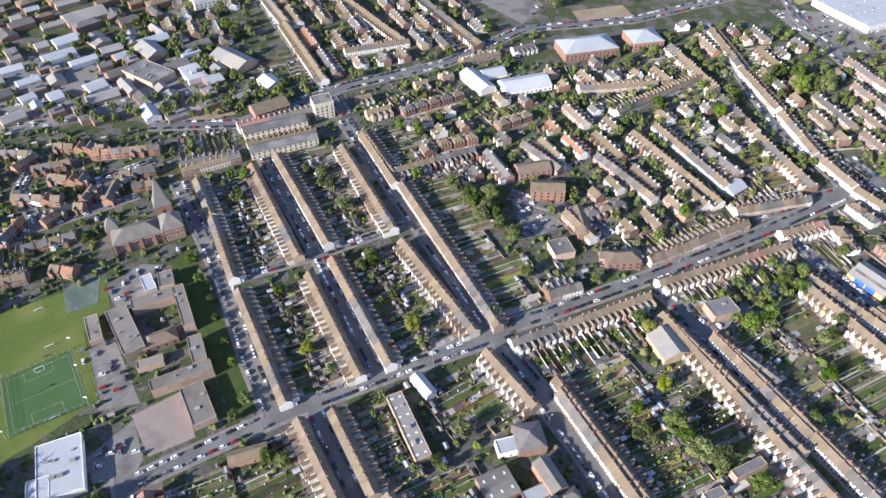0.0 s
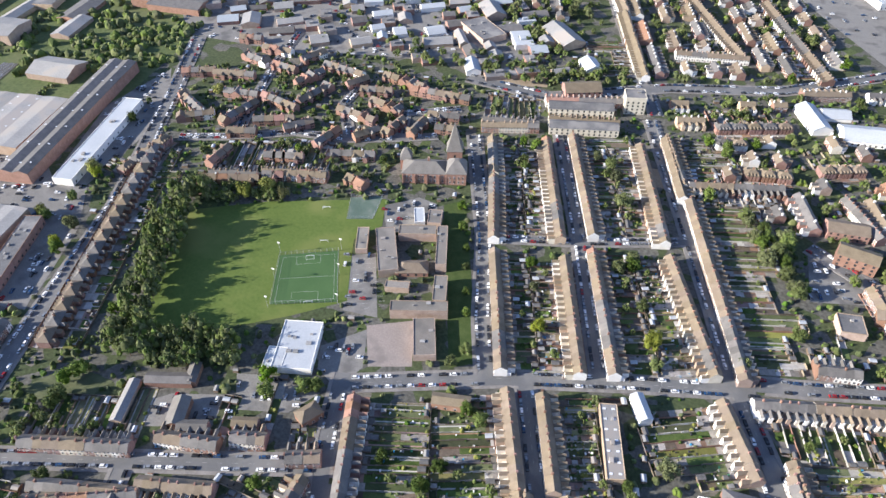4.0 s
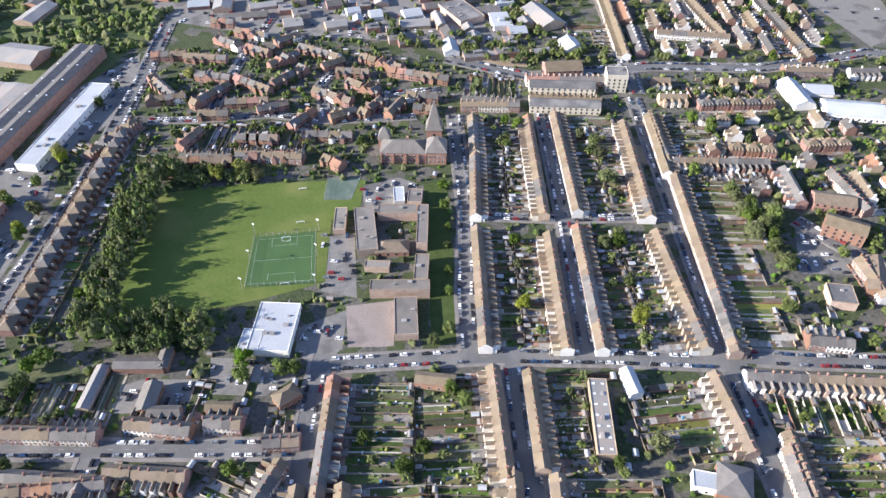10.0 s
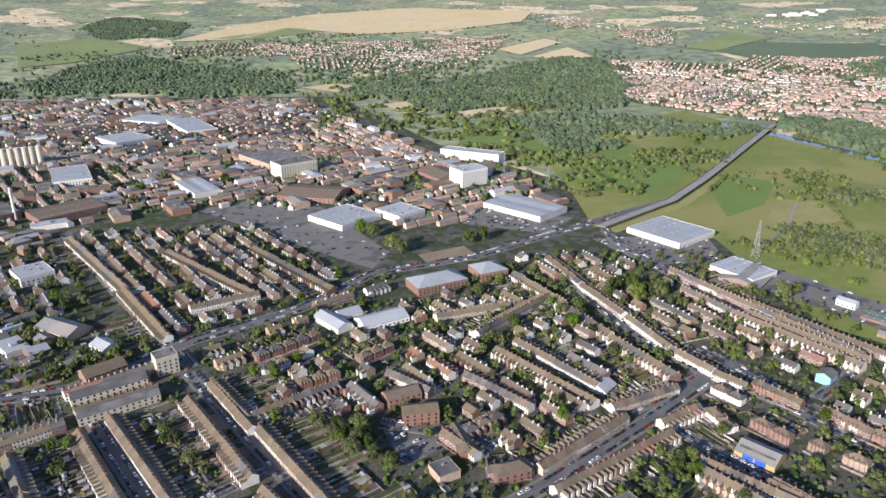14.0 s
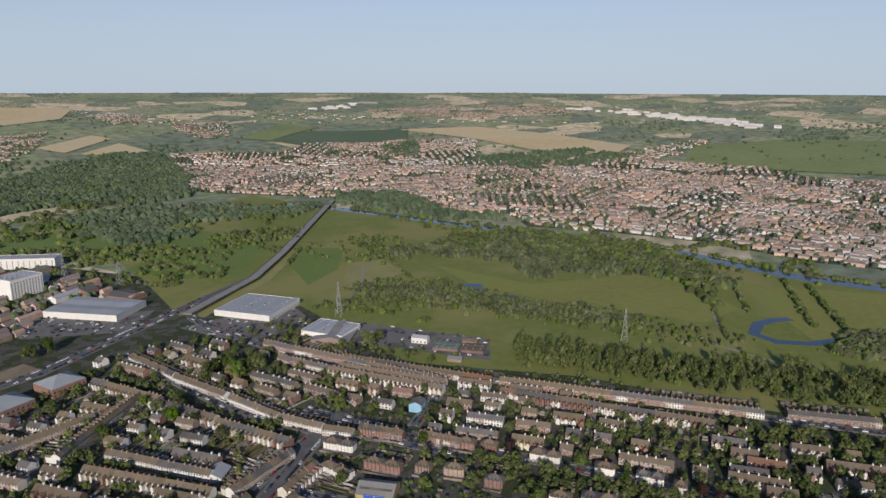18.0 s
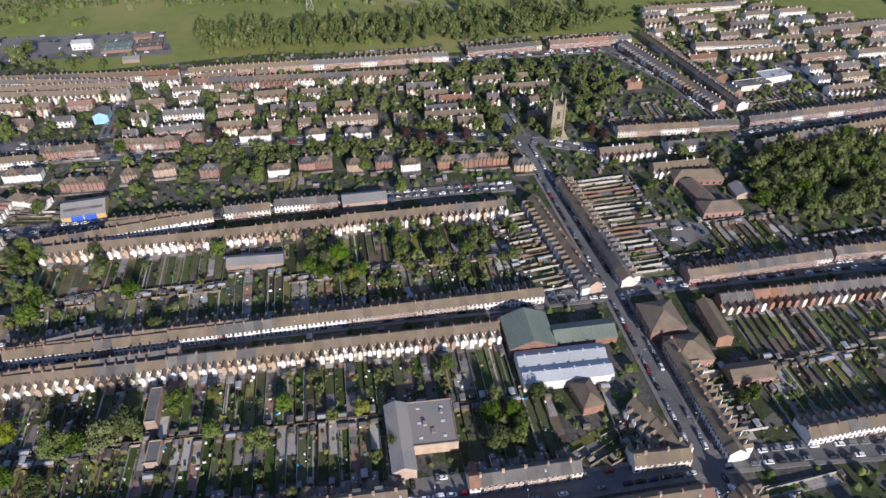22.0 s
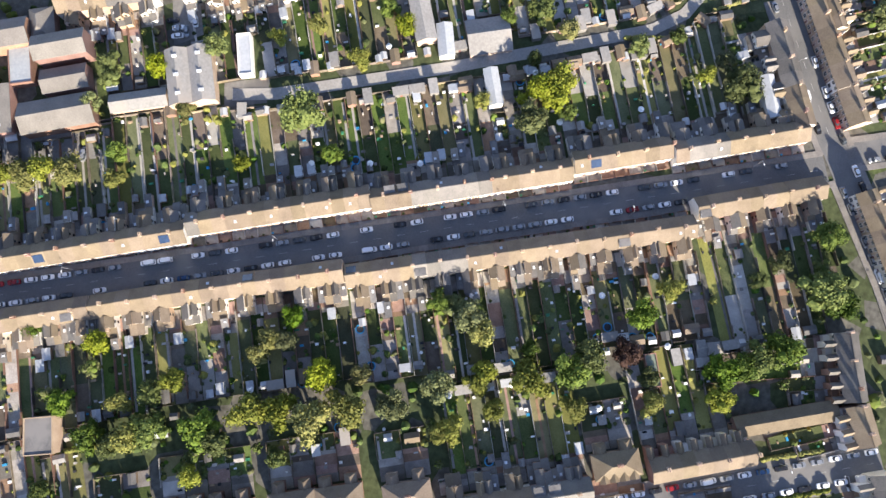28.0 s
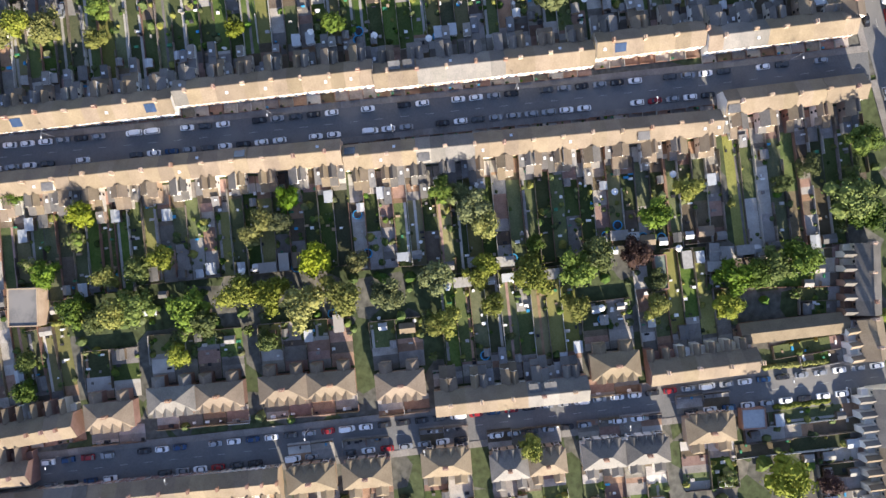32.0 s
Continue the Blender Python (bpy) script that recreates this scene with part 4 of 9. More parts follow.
COPSES = [
    [(839, 758), (895, 739), (869, 677), (831, 678)],
    [(798, 625), (852, 624), (829, 570), (777, 554), (754, 574)],
    [(796, 197), (844, 188), (837, 157), (774, 145), (746, 171)],
    [(707, 821), (820, 806), (960, 756), (1000, 572), (965, 411), (918, 337), (892, 422), (893, 486), (843, 508), (822, 555), (797, 707), (703, 785)],
    [(556, 719), (607, 696), (651, 607), (667, 519), (710, 375), (681, 360), (629, 469), (598, 577), (542, 669)],
]
# tree belts of the meadow: spacing, least and greatest size, outline
MEADOW_TREES = [
    (8.5, 5.0, 8.5, [(902, 845), (964, 770), (1046, 633), (1029, 502), (948, 378), (803, 335), (878, 401), (907, 480), (850, 560), (880, 640), (860, 720), (800, 780)]),
    (9.0, 2.4, 4.6, [(601, 726), (652, 666), (669, 538), (702, 434), (715, 326), (729, 262), (693, 248), (659, 334), (623, 422), (590, 517), (548, 608), (544, 679)]),
    (6.0, 4.5, 7.0, [(748, 183), (785, 187), (805, 153), (764, 138)]),
    (8.0, 4.0, 7.0, [(531, 1044), (614, 1041), (673, 1016), (731, 1084), (661, 1116), (580, 1134)]),
    (9.0, 3.0, 5.5, [(756, 958), (814, 903), (721, 791), (688, 814), (728, 924)]),
]
RAIL_LINE = [(3337, 470), (2882, 316), (2600, 205), (2334, 112), (1891, 5), (1536, -55), (1307, -105), (1176, -130), (1077, -151), (990, -174), (882, -199), (800, -220)]

# ---- footprints ----
for kind, width, pts in ROADS:
    for (x0, y0), (x1, y1) in zip(pts, pts[1:]):
        SEG.append((x0, y0, x1, y1, width / 2 + 2.0))
N_ROAD = len(SEG)
for x0, y0, x1, y1, style, garden in TERRACES + [(*v, 0) for v in VILLAS]:
    SEG.append((x0, y0, x1, y1, 4.6))
N_TERR = len(SEG)
for x, y, length, width, turn, *rest in BLOCKS:
    if width > length:
        length, width, turn = width, length, turn + 90
    h = (length - width) / 2
    c, s = math.cos(radians(turn)) * h, math.sin(radians(turn)) * h
    SEG.append((x - c, y - s, x + c, y + s, width / 2 * 1.05))
SEG.append((-231.0, 339.3, -189.0, 360.7, 10.0))
SEG.append((-226.0, 355.0, -205.0, 371.5, 6.0))
SHORT_ROWS = []


def fill_rows(poly, turn, seed, styles=("stone", "brick", "brick", "white")):
    """Places short rows of houses side by side wherever a quarter is still free."""
    g = random.Random(seed)
    q = np.array(poly, float)
    cx, cy = q.mean(0)
    reach = 0.75 * (q.max(0) - q.min(0)).max()
    co, si = math.cos(radians(turn)), math.sin(radians(turn))
    v = -reach
    while v < reach:
        u = -reach + g.uniform(0, 10)
        while u < reach:
            count, w = g.choice((2, 2, 3, 4, 5, 6, 8)), g.choice((4.8, 5.4, 6.2))
            uu = np.linspace(u - 1, u + count * w + 1, 6)
            xs, ys = cx + uu * co - v * si, cy + uu * si + v * co
            if inside(xs, ys, poly).all() and (near_seg(xs, ys, np.array(SEG)) > 4.6).all() and not any(inside(xs, ys, pts).any() for kind, pts in AREAS):
                a, b = (u, u + count * w)[::g.choice((1, -1))]
                x0, y0, x1, y1 = cx + a * co - v * si, cy + a * si + v * co, cx + b * co - v * si, cy + b * si + v * co
                if g.random() < 0.88:
                    SHORT_ROWS.append((x0, y0, x1, y1, count, g.choice(styles)))
                    SEG.append((x0, y0, x1, y1, 4.6))
                u += count * w + g.uniform(2.0, 7.0)
            else:
                u += 4.0
        v += g.choice((19.0, 22.0, 25.0))


fill_rows([(4, 546), (143, 522), (198, 396), (126, 355), (36, 404), (-49, 448)], 117, 2)
fill_rows([(-285, 867), (-65, 849), (32, 668), (-14, 595), (-123, 559)], 117, 3)
fill_rows([(210, 680), (240, 560), (330, 440), (350, 520), (330, 660)], 107, 4)
fill_rows([(430, 430), (500, 300), (380, 250), (330, 380)], -62, 5)
fill_rows([(523, -20), (600, 20), (740, 40), (790, -70), (760, -200), (600, -170)], -60, 6, ("brick", "white", "stone"))
fill_rows([(373, 502), (430, 361), (507, 196), (529, 127), (437, 95), (404, 170), (341, 363), (310, 433)], -65, 10)
fill_rows([(430, 70), (560, 90), (510, 190), (425, 160)], -62, 7)
fill_rows([(455, 62), (492, 22), (497, -45), (425, -45), (412, -15), (424, 35)], -62, 12)
fill_rows([(541, 41), (601, -55), (538, -61), (490, 10)], 30, 13)
fill_rows([(-290, 650), (-225, 620), (-205, 670), (-290, 810), (-335, 770)], 117, 14)
fill_rows([(-95, 520), (0, 600), (60, 650), (90, 640), (20, 560), (-50, 465)], 27, 9)
fill_rows([(100, 340), (210, 420), (240, 560), (130, 620), (20, 560)], 117, 8)
N_HARD = len(SEG)
for kind, pts in AREAS:
    if kind in ("yard", "pale", "play", "field", "bare"):
        p = np.array(pts)
        SEG.append((*p.mean(0), *(p.mean(0) + 0.1), 0.6 * np.sqrt(np.prod(p.max(0) - p.min(0)) / math.pi)))
SEGS = np.array(SEG)
ROADSEGS = SEGS[:N_ROAD]

# ---- ground ----
sh = Shape()
RINGS = [0, 60, 150, 300, 500, 800, 1200, 1700, 2300] + [2300 + 100 * i for i in range(1, 38)]
SPOKES = 288
for r in RINGS:
    for k in range(SPOKES):
        a = 2 * math.pi * k / SPOKES
        x, y = r * math.cos(a), r * math.sin(a)
        sh.v.append((x, y, terrain(x, y) - 0.3))
for i in range(len(RINGS) - 1):
    for k in range(SPOKES):
        a, b = i * SPOKES + k, i * SPOKES + (k + 1) % SPOKES
        sh.f.append((a, a + SPOKES, b + SPOKES, b))
        sh.m.append(0)
tagged(new("ground", sh.mesh("ground", HAZED_LAND, smooth=True)), "patchwork of green and ripe fields rising to the skyline", "ground", kind="structure")


def sheet(name, pts, z, material, label, category):
    s = Shape()
    area2 = sum(a[0] * b[1] - b[0] * a[1] for a, b in zip(pts, list(pts[1:]) + [pts[0]]))
    pts = list(pts) if area2 > 0 else list(pts)[::-1]
    tris = tessellate_polygon([[Vector((x, y, 0)) for x, y in pts]])
    me = bpy.data.meshes.new(name)
    flip = lambda t: t if (Vector(pts[t[1]]) - Vector(pts[t[0]])).cross(Vector(pts[t[2]]) - Vector(pts[t[0]])) > 0 else t[::-1]
    me.from_pydata([(x, y, z) for x, y in pts], [], [flip(tuple(t)) for t in tris])
    me.update()
    me.materials.append(material)
    return tagged(new(name, me), label, category, kind="structure")


TOWN_EDGE = [(-620, -400), (700, -400), (640, 30), (560, 200), (520, 330), (430, 470), (460, 690), (340, 760), (380, 960), (250, 1250), (100, 1900), (-800, 2050), (-1000, 600), (-520, 440), (-440, 120), (-400, -60)]
sheet("town_ground", TOWN_EDGE, 0.0, TOWN, "town ground of worn soil, grass and paving", "ground")
sheet("rough_grass", [(-1100, -300), (-400, -120), (-400, 120), (-480, 460), (-700, 560), (-1100, 700)], -0.12, SCRUB, "rough grass and scrub beside the railway", "grass")
sheet("meadow", [(520, 330), (560, 200), (640, 30), (700, -100), (700, -600), (1500, -700), (2700, -300), (2700, 150), (1300, -60), (1180, 60), (1085, 160), (1030, 300), (1030, 420), (1065, 590), (1000, 760), (940, 1000), (900, 1200), (880, 1500), (420, 1300), (380, 960), (340, 760), (460, 690), (430, 470)], -0.1, MEADOW, "wide river meadow of rough summer grass", "meadow")

AREA_LOOK = {
    "yard": (YARD, 0.05, "yard", "worn concrete yard between buildings"),
    "pale": (PATIO_PALE, 0.05, "yard", "wide pale concrete lorry yard"),
    "works": (YARD, 0.045, "works_yard", "wide worn concrete yard of an industrial estate"),
    "play": (PLAYGROUND, 0.06, "playground", "pinkish worn tarmac playground of a school"),
    "bare": (BARE, 0.05, "bare_ground", "bare sandy building ground"),
    "field": (GRASS, 0.05, "playing_field", "mown green school playing field"),
    "verge": (LAWN, 0.04, "verge", "grass verge beside the school"),
    "lawn": (LAWN, 0.04, "lawn", "rough green lawn between houses"),
}
for n, (kind, pts) in enumerate(AREAS):
    m, z, name, label = AREA_LOOK[kind]
    sheet(name, pts, z + 0.002 * n, m, label, name.replace("_", " "))


# ---- roads ----
def strip(pts, offset0, offset1, step=None):
    """Corner points of strips along a line between two offsets (left positive)."""
    out = []
    p = [Vector(q) for q in pts]
    nor = []
    for i in range(len(p)):
        d = (p[min(i + 1, len(p) - 1)] - p[max(i - 1, 0)]).normalized()
        nor.append(Vector((-d.y, d.x)))
    for i in range(len(p) - 1):
        n = max(1, int((p[i + 1] - p[i]).length / step)) if step else 1
        for k in range(n):
            u, w = k / n, (k + 1) / n
            a, b = p[i].lerp(p[i + 1], u), p[i].lerp(p[i + 1], w)
            na, nb = nor[i].lerp(nor[i + 1], u), nor[i].lerp(nor[i + 1], w)
            out.append((a + na * offset0, b + nb * offset0, b + nb * offset1, a + na * offset1))
    return out


pave, paint = Shape(), Shape()
for n, (kind, width, pts) in enumerate(ROADS):
    s = Shape()
    z = 0.16 + 0.004 * n
    if kind == "bridge":
        continue
    look_of = {"road": (ASPHALT, "road", "dark asphalt street with parked cars"), "lane": (LANE, "lane", "pale worn back lane between gardens"), "rail": (BALLAST, "railway", "railway line on grey ballast")}[kind]
    for a, b, c, d in strip(pts, -width / 2, width / 2):
        s.quad([(*a, z), (*b, z), (*c, z), (*d, z)])
    tagged(new(look_of[1], s.mesh("road", look_of[0])), look_of[2], look_of[1], kind="structure")
    if kind == "rail":
        s = Shape()
        for o in (-5.6, -4.2, -1.9, -0.5, 1.9, 3.3, 5.0, 6.4):
            for a, b, c, d in strip(pts, o - 0.08, o + 0.08):
                s.solid([(*a, z), (*b, z), (*c, z), (*d, z)], [(*q, z + 0.25) for q in (a, b, c, d)])
        tagged(new("railway_track", s.mesh("track", STEEL)), "four pairs of steel rails on ballast", "railway", kind="structure")
    if kind == "road":
        rows = np.array([(x0, y0, x1, y1, w / 2 - 0.3) for m, (k2, w, p2) in enumerate(ROADS) if m != n for (x0, y0), (x1, y1) in zip(p2, p2[1:])])
        for side in (1, -1):
            for q in strip(pts, side * (width / 2 - 0.0), side * (width / 2 + 2.0), 3.0):
                mx, my = sum(v.x for v in q) / 4, sum(v.y for v in q) / 4
                if near_seg(mx, my, rows)[0] > 0:
                    q = q if side > 0 else q[::-1]
                    pave.solid([(*v, 0.0) for v in q], [(*v, z + 0.12) for v in q])
        for q in strip(pts, -0.05, 0.05, 2.5)[::3] if width > 8 else ():
            mx, my = sum(v.x for v in q) / 4, sum(v.y for v in q) / 4
            if near_seg(mx, my, rows)[0] > 3:
                paint.quad([(*v, z + 0.012) for v in q])
tagged(new("pavement", pave.mesh("pavement", PAVING)), "grey paved footways along the streets", "pavement", kind="structure")
tagged(new("road_marking", paint.mesh("road_marking", PAINT)), "worn white dashed centre lines", "road marking", kind="structure")


# ---- terraced houses ----
W = 4.4
HD, EAVE, RIDGE = 3.6, 5.3, 7.9
WALL_OF = {"stone": STONE, "brick": BRICK, "white": RENDER, "pale": PALE}


def pane_box(s, x, z, w, h, y, slot):
    """A proud window box on a wall that faces -y (or +y for y above 0)."""
    d = 0.06 if y > 0 else -0.06
    ya, yb = sorted((y, y + d))
    s.box(x - w / 2, ya, z - h / 2, x + w / 2, yb, z + h / 2, slot, bottom=True)


def house_meshes(wall, roofm, lod, wingm, stack=True):
    """Meshes of one house of a row: walls, roof, chimney, rear wing, window, door."""
    out = {}
    s = Shape()
    s.gable(-W / 2, W / 2, -HD, HD, 0, EAVE, RIDGE)
    if lod > 0:
        for x, z, w, h in ((-1.0, 1.6, 1.3, 1.5), (-1.0, 4.2, 1.1, 1.4), (1.1, 4.2, 1.1, 1.4)):
            s.box(x - w / 2 - 0.14, -HD - 0.04, z - h / 2 - 0.16, x + w / 2 + 0.14, -HD, z + h / 2 + 0.14, 6, bottom=True)
            pane_box(s, x, z, w, h, -HD, 1)
            s.box(x - 0.05, -HD - 0.09, z - h / 2, x + 0.05, -HD - 0.06, z + h / 2, 6, bottom=True)
            pane_box(s, x, z, w * 0.8, h * 0.8, HD, 1)
        s.box(0.62, -HD - 0.04, 0.1, 1.58, -HD, 2.2, 6)
        s.box(0.7, -HD - 0.06, 0.1, 1.5, -HD - 0.04, 2.1, 2)
    wing = 4.4 if lod == 2 else 3.4
    if lod > 0:
        s.box(-W / 2 + 0.1, HD, 0, -0.1, HD + wing, 4.6, 5)
        s.quad([(-0.1, HD + wing, 4.6), (-W / 2 + 0.1, HD + wing, 4.6), (-W / 4, HD + wing, 6.0)], 5)
        s.box(0.0, HD, 0, 1.9, 5.8, 2.5, 5)
    if lod == 2:
        s.roof(-W / 2, W / 2, -HD, HD, EAVE, RIDGE, 3)
        for ya, yb in ((-W / 2, -W / 4), (0.0, -W / 4)):
            q = [(ya, HD - 0.1, 4.55), (yb, HD - 0.1, 6.0), (yb, HD + 0.1 + wing, 6.0), (ya, HD + 0.1 + wing, 4.55)]
            q = q if ya < yb else q[::-1]
            s.solid(q[::-1], [(x, y, z + 0.12) for x, y, z in q[::-1]], 3, bottom=True)
        if stack:
            s.box(-W / 2 - 0.35, -0.8, 7.1, -W / 2 + 0.35, 0.4, 9.2, 4)
        out["walls"], out["shape"] = s.mesh("terraced_house", wall, WINDOW, DOOR, roofm, BRICK, wingm, FRAME), s
        return out
    out["walls"] = s.mesh("terraced_house", wall, WINDOW, DOOR, roofm, BRICK, wingm, FRAME)
    r = Shape()
    r.roof(-W / 2, W / 2, -HD, HD, EAVE, RIDGE)
    r.box(-W / 2, -0.12, RIDGE + 0.08, W / 2, 0.12, RIDGE + 0.24)
    if lod == 1:
        for ya, yb in ((-W / 2, -W / 4), (0.0, -W / 4)):
            q = [(ya, HD - 0.1, 4.55), (yb, HD - 0.1, 6.0), (yb, HD + 0.1 + wing, 6.0), (ya, HD + 0.1 + wing, 4.55)]
            q = q if ya < yb else q[::-1]
            r.solid(q[::-1], [(x, y, z + 0.12) for x, y, z in q[::-1]], bottom=True)
    out["roof"] = r.mesh("roof", roofm)
    return out


def chimney_mesh(m):
    s = Shape()
    s.box(-0.55, -0.35, -1.3, 0.55, 0.35, 1.25, 0)
    s.box(-0.62, -0.42, 1.1, 0.62, 0.42, 1.3, 0, bottom=True)
    for x in (-0.36, 0.0, 0.36):
        ring = [(x + 0.13 * math.cos(a * math.pi / 3), 0.13 * math.sin(a * math.pi / 3)) for a in range(6)]
        s.solid([(a, b, 1.3) for a, b in ring], [(x + (a - x) * 0.8, b * 0.8, 1.85) for a, b in ring], 1)
    return s.mesh("chimney", m, POT)


def wing_meshes(wall, roofm, kind):
    """A rear wing: two storeys with a lean-to or gable roof, and a low scullery behind it."""
    s = Shape()
    deep, wide = (3.6, 2.2) if kind < 2 else (4.6, 2.4)
    s.box(-wide / 2, 0, 0, wide / 2, deep, 4.6)
    r = Shape()
    if kind == 0:
        s.quad([(-wide / 2, deep, 4.6), (wide / 2, deep, 4.6), (0, deep, 5.9)][::-1])
        for x in (-1, 1):
            a = [(x * (wide / 2 + 0.15), -0.1, 4.5), (x * (wide / 2 + 0.15), deep + 0.15, 4.5), (0, deep + 0.15, 5.95), (0, -0.1, 5.95)]
            a = a if x > 0 else a[::-1]
            r.solid(a, [(p, q, z + 0.12) for p, q, z in a], bottom=True)
    else:
        s.solid([(-wide / 2, 0, 4.6), (wide / 2, 0, 4.6), (wide / 2, deep, 4.6), (-wide / 2, deep, 4.6)], [(-wide / 2, 0, 5.9), (-wide / 2 + 0.05, 0, 5.9), (-wide / 2 + 0.05, deep, 5.9), (-wide / 2, deep, 5.9)])
        a = [(-wide / 2, -0.1, 6.0), (wide / 2 + 0.2, -0.1, 4.62), (wide / 2 + 0.2, deep + 0.15, 4.62), (-wide / 2, deep + 0.15, 6.0)]
        r.solid(a, [(p, q, z + 0.12) for p, q, z in a], bottom=True)
    low = (2.4, 3.4, 1.6)[kind]
    s.box(-wide / 2, deep, 0, wide / 2, deep + low, 2.2)
    a = [(-wide / 2 - 0.1, deep, 2.9), (wide / 2 + 0.1, deep, 2.9), (wide / 2 + 0.1, deep + low + 0.15, 2.15), (-wide / 2 - 0.1, deep + low + 0.15, 2.15)]
    r.solid(a, [(p, q, z + 0.1) for p, q, z in a], bottom=True)
    for z in (1.4, 3.7):
        s.box(wide / 2, deep * 0.4, z - 0.5, wide / 2 + 0.05, deep * 0.4 + 0.8, z + 0.6, 1, bottom=True)
    s.box(-0.5, deep, 3.2, 0.4, deep + 0.05, 4.2, 1, bottom=True)
    return s.mesh("rear_wing", wall, WINDOW), r.mesh("wing_roof", roofm)


ROOFS = {"tile": ROOF, "slate": ROOF_SLATE, "red": ROOF_RED}
HOUSES, WINGS = {}, {}
for wn_, wm in WALL_OF.items():
    for rn, rm in ROOFS.items():
        for lod in (0, 1, 2):
            for k, wing_wall in enumerate((wm, RENDER, PALE)):
                HOUSES[wn_, rn, lod, k] = house_meshes(wm, rm, lod, wing_wall, k != 1)
        for k in range(3):
            WINGS[wn_, rn, k] = wing_meshes(wm, rm, k)
EXTENSION = []
for wall, roofm in ((BRICK, FLATROOF), (RENDER, PALEFELT), (STONE, ROOF_SLATE), (PALE, FLATROOF)):
    for pitched in (0, 1):
        s = Shape()
        s.box(-1.0, 0, 0, 1.0, 3.6, 2.4)
        a = [(-1.1, -0.05, 2.4 + 0.7 * pitched), (1.1, -0.05, 2.4 + 0.7 * pitched), (1.1, 3.75, 2.4), (-1.1, 3.75, 2.4)]
        s.solid(a, [(x, y, z + 0.12) for x, y, z in a], 1, bottom=True)
        s.box(-0.6, 1.0, 2.5, 0.2, 1.7, 2.9 + 0.3 * pitched, 2)
        s.box(-0.7, 3.6, 0.1, 0.7, 3.65, 2.1, 3)
        EXTENSION.append(s.mesh("rear_extension", wall, roofm, SKYLIGHT, WINDOW))
CHIMNEYS = {k: chimney_mesh(m) for k, m in (("stone", STONE), ("brick", BRICK))}
s = Shape()
s.box(-0.6, -0.07, -0.75, 0.6, 0.02, 0.75, 1, bottom=True)
s.box(-0.5, -0.09, -0.65, -0.04, -0.05, 0.65, 0, bottom=True)
s.box(0.04, -0.09, -0.65, 0.5, -0.05, 0.65, 0, bottom=True)
s.box(-0.7, -0.16, -0.88, 0.7, 0.0, -0.75, 1, bottom=True)
WINDOW_MESH = s.mesh("window", WINDOW, FRAME)
s = Shape()
s.box(-0.45, -0.06, 0.0, 0.45, 0.02, 2.05, 0)
s.box(-0.55, -0.03, 0.0, -0.45, 0.02, 2.15, 1)
s.box(0.45, -0.03, 0.0, 0.55, 0.02, 2.15, 1)
s.box(-0.45, -0.03, 2.05, 0.45, 0.02, 2.15, 1, bottom=True)
DOOR_MESH = s.mesh("front_door", DOOR, FRAME)
TOP_AT = lambda y: RIDGE + 0.14 - abs(y) * (RIDGE - EAVE) / HD
s = Shape()
s.box(-0.4, -0.5, TOP_AT(1.7) - 0.3, 0.4, 0.5, TOP_AT(1.7) + 0.2)
ROOFLIGHT = s.mesh("rooflight", SKYLIGHT)
s = Shape()
s.box(-1.6, -1.3, TOP_AT(2.3) - 0.9, 1.6, 1.0, TOP_AT(2.3) + 1.0)
s.box(-1.75, -1.35, TOP_AT(2.3) + 1.0, 1.75, 1.15, TOP_AT(2.3) + 1.12, 1, bottom=True)
s.box(-1.2, 1.0, TOP_AT(2.3) - 0.3, 1.2, 1.06, TOP_AT(2.3) + 0.7, 2, bottom=True)
DORMER = s.mesh("dormer", RENDER, FLATROOF, WINDOW)
s = Shape()
q = [(-1.6, -1.1, TOP_AT(2.9) + 0.1), (1.6, -1.1, TOP_AT(2.9) + 0.1), (1.6, 1.1, TOP_AT(0.7) + 0.1), (-1.6, 1.1, TOP_AT(0.7) + 0.1)]
s.solid(q, [(x, y - 0.03, z + 0.06) for x, y, z in q], bottom=True)
SOLAR = s.mesh("solar_panel", glass_mat("solar_glass", (0.02, 0.035, 0.07)))
HOUSE_LABEL = {"stone": "terraced house of buff brick with a brown tiled roof", "brick": "red brick terraced house with a tiled roof", "white": "white rendered terraced house with a tiled roof", "pale": "cream rendered terraced house with a tiled roof"}

lawns, patios, fences, shrubs, clutter = Shape(), Shape(), Shape(), Shape(), Shape()
SHED_AT, GARDEN_TREE_AT = [], []
GARDEN_CELLS = set()
CENTRE = Vector((60, 30))


def bush(s, x, y, z, r, g, slot=0):
    """A small uneven clump of leaf faces."""
    i = len(s.v)
    n = 7
    for k in range(n):
        a = 2 * math.pi * k / n
        q = r * g.uniform(0.75, 1.2)
        s.v.append((x + q * math.cos(a), y + q * math.sin(a), z + 0.1))
    for k in range(n):
        a = 2 * math.pi * (k + 0.5) / n
        q = r * g.uniform(0.5, 0.95)
        s.v.append((x + q * math.cos(a), y + q * math.sin(a), z + r * g.uniform(0.7, 1.2)))
    s.v.append((x + g.uniform(-0.2, 0.2) * r, y + g.uniform(-0.2, 0.2) * r, z + r * g.uniform(1.1, 1.7)))
    for k in range(n):
        k2 = (k + 1) % n
        s.f += [(i + k, i + k2, i + n + k), (i + k2, i + n + k2, i + n + k), (i + n + k, i + n + k2, i + 2 * n)]
        s.m += [slot] * 3


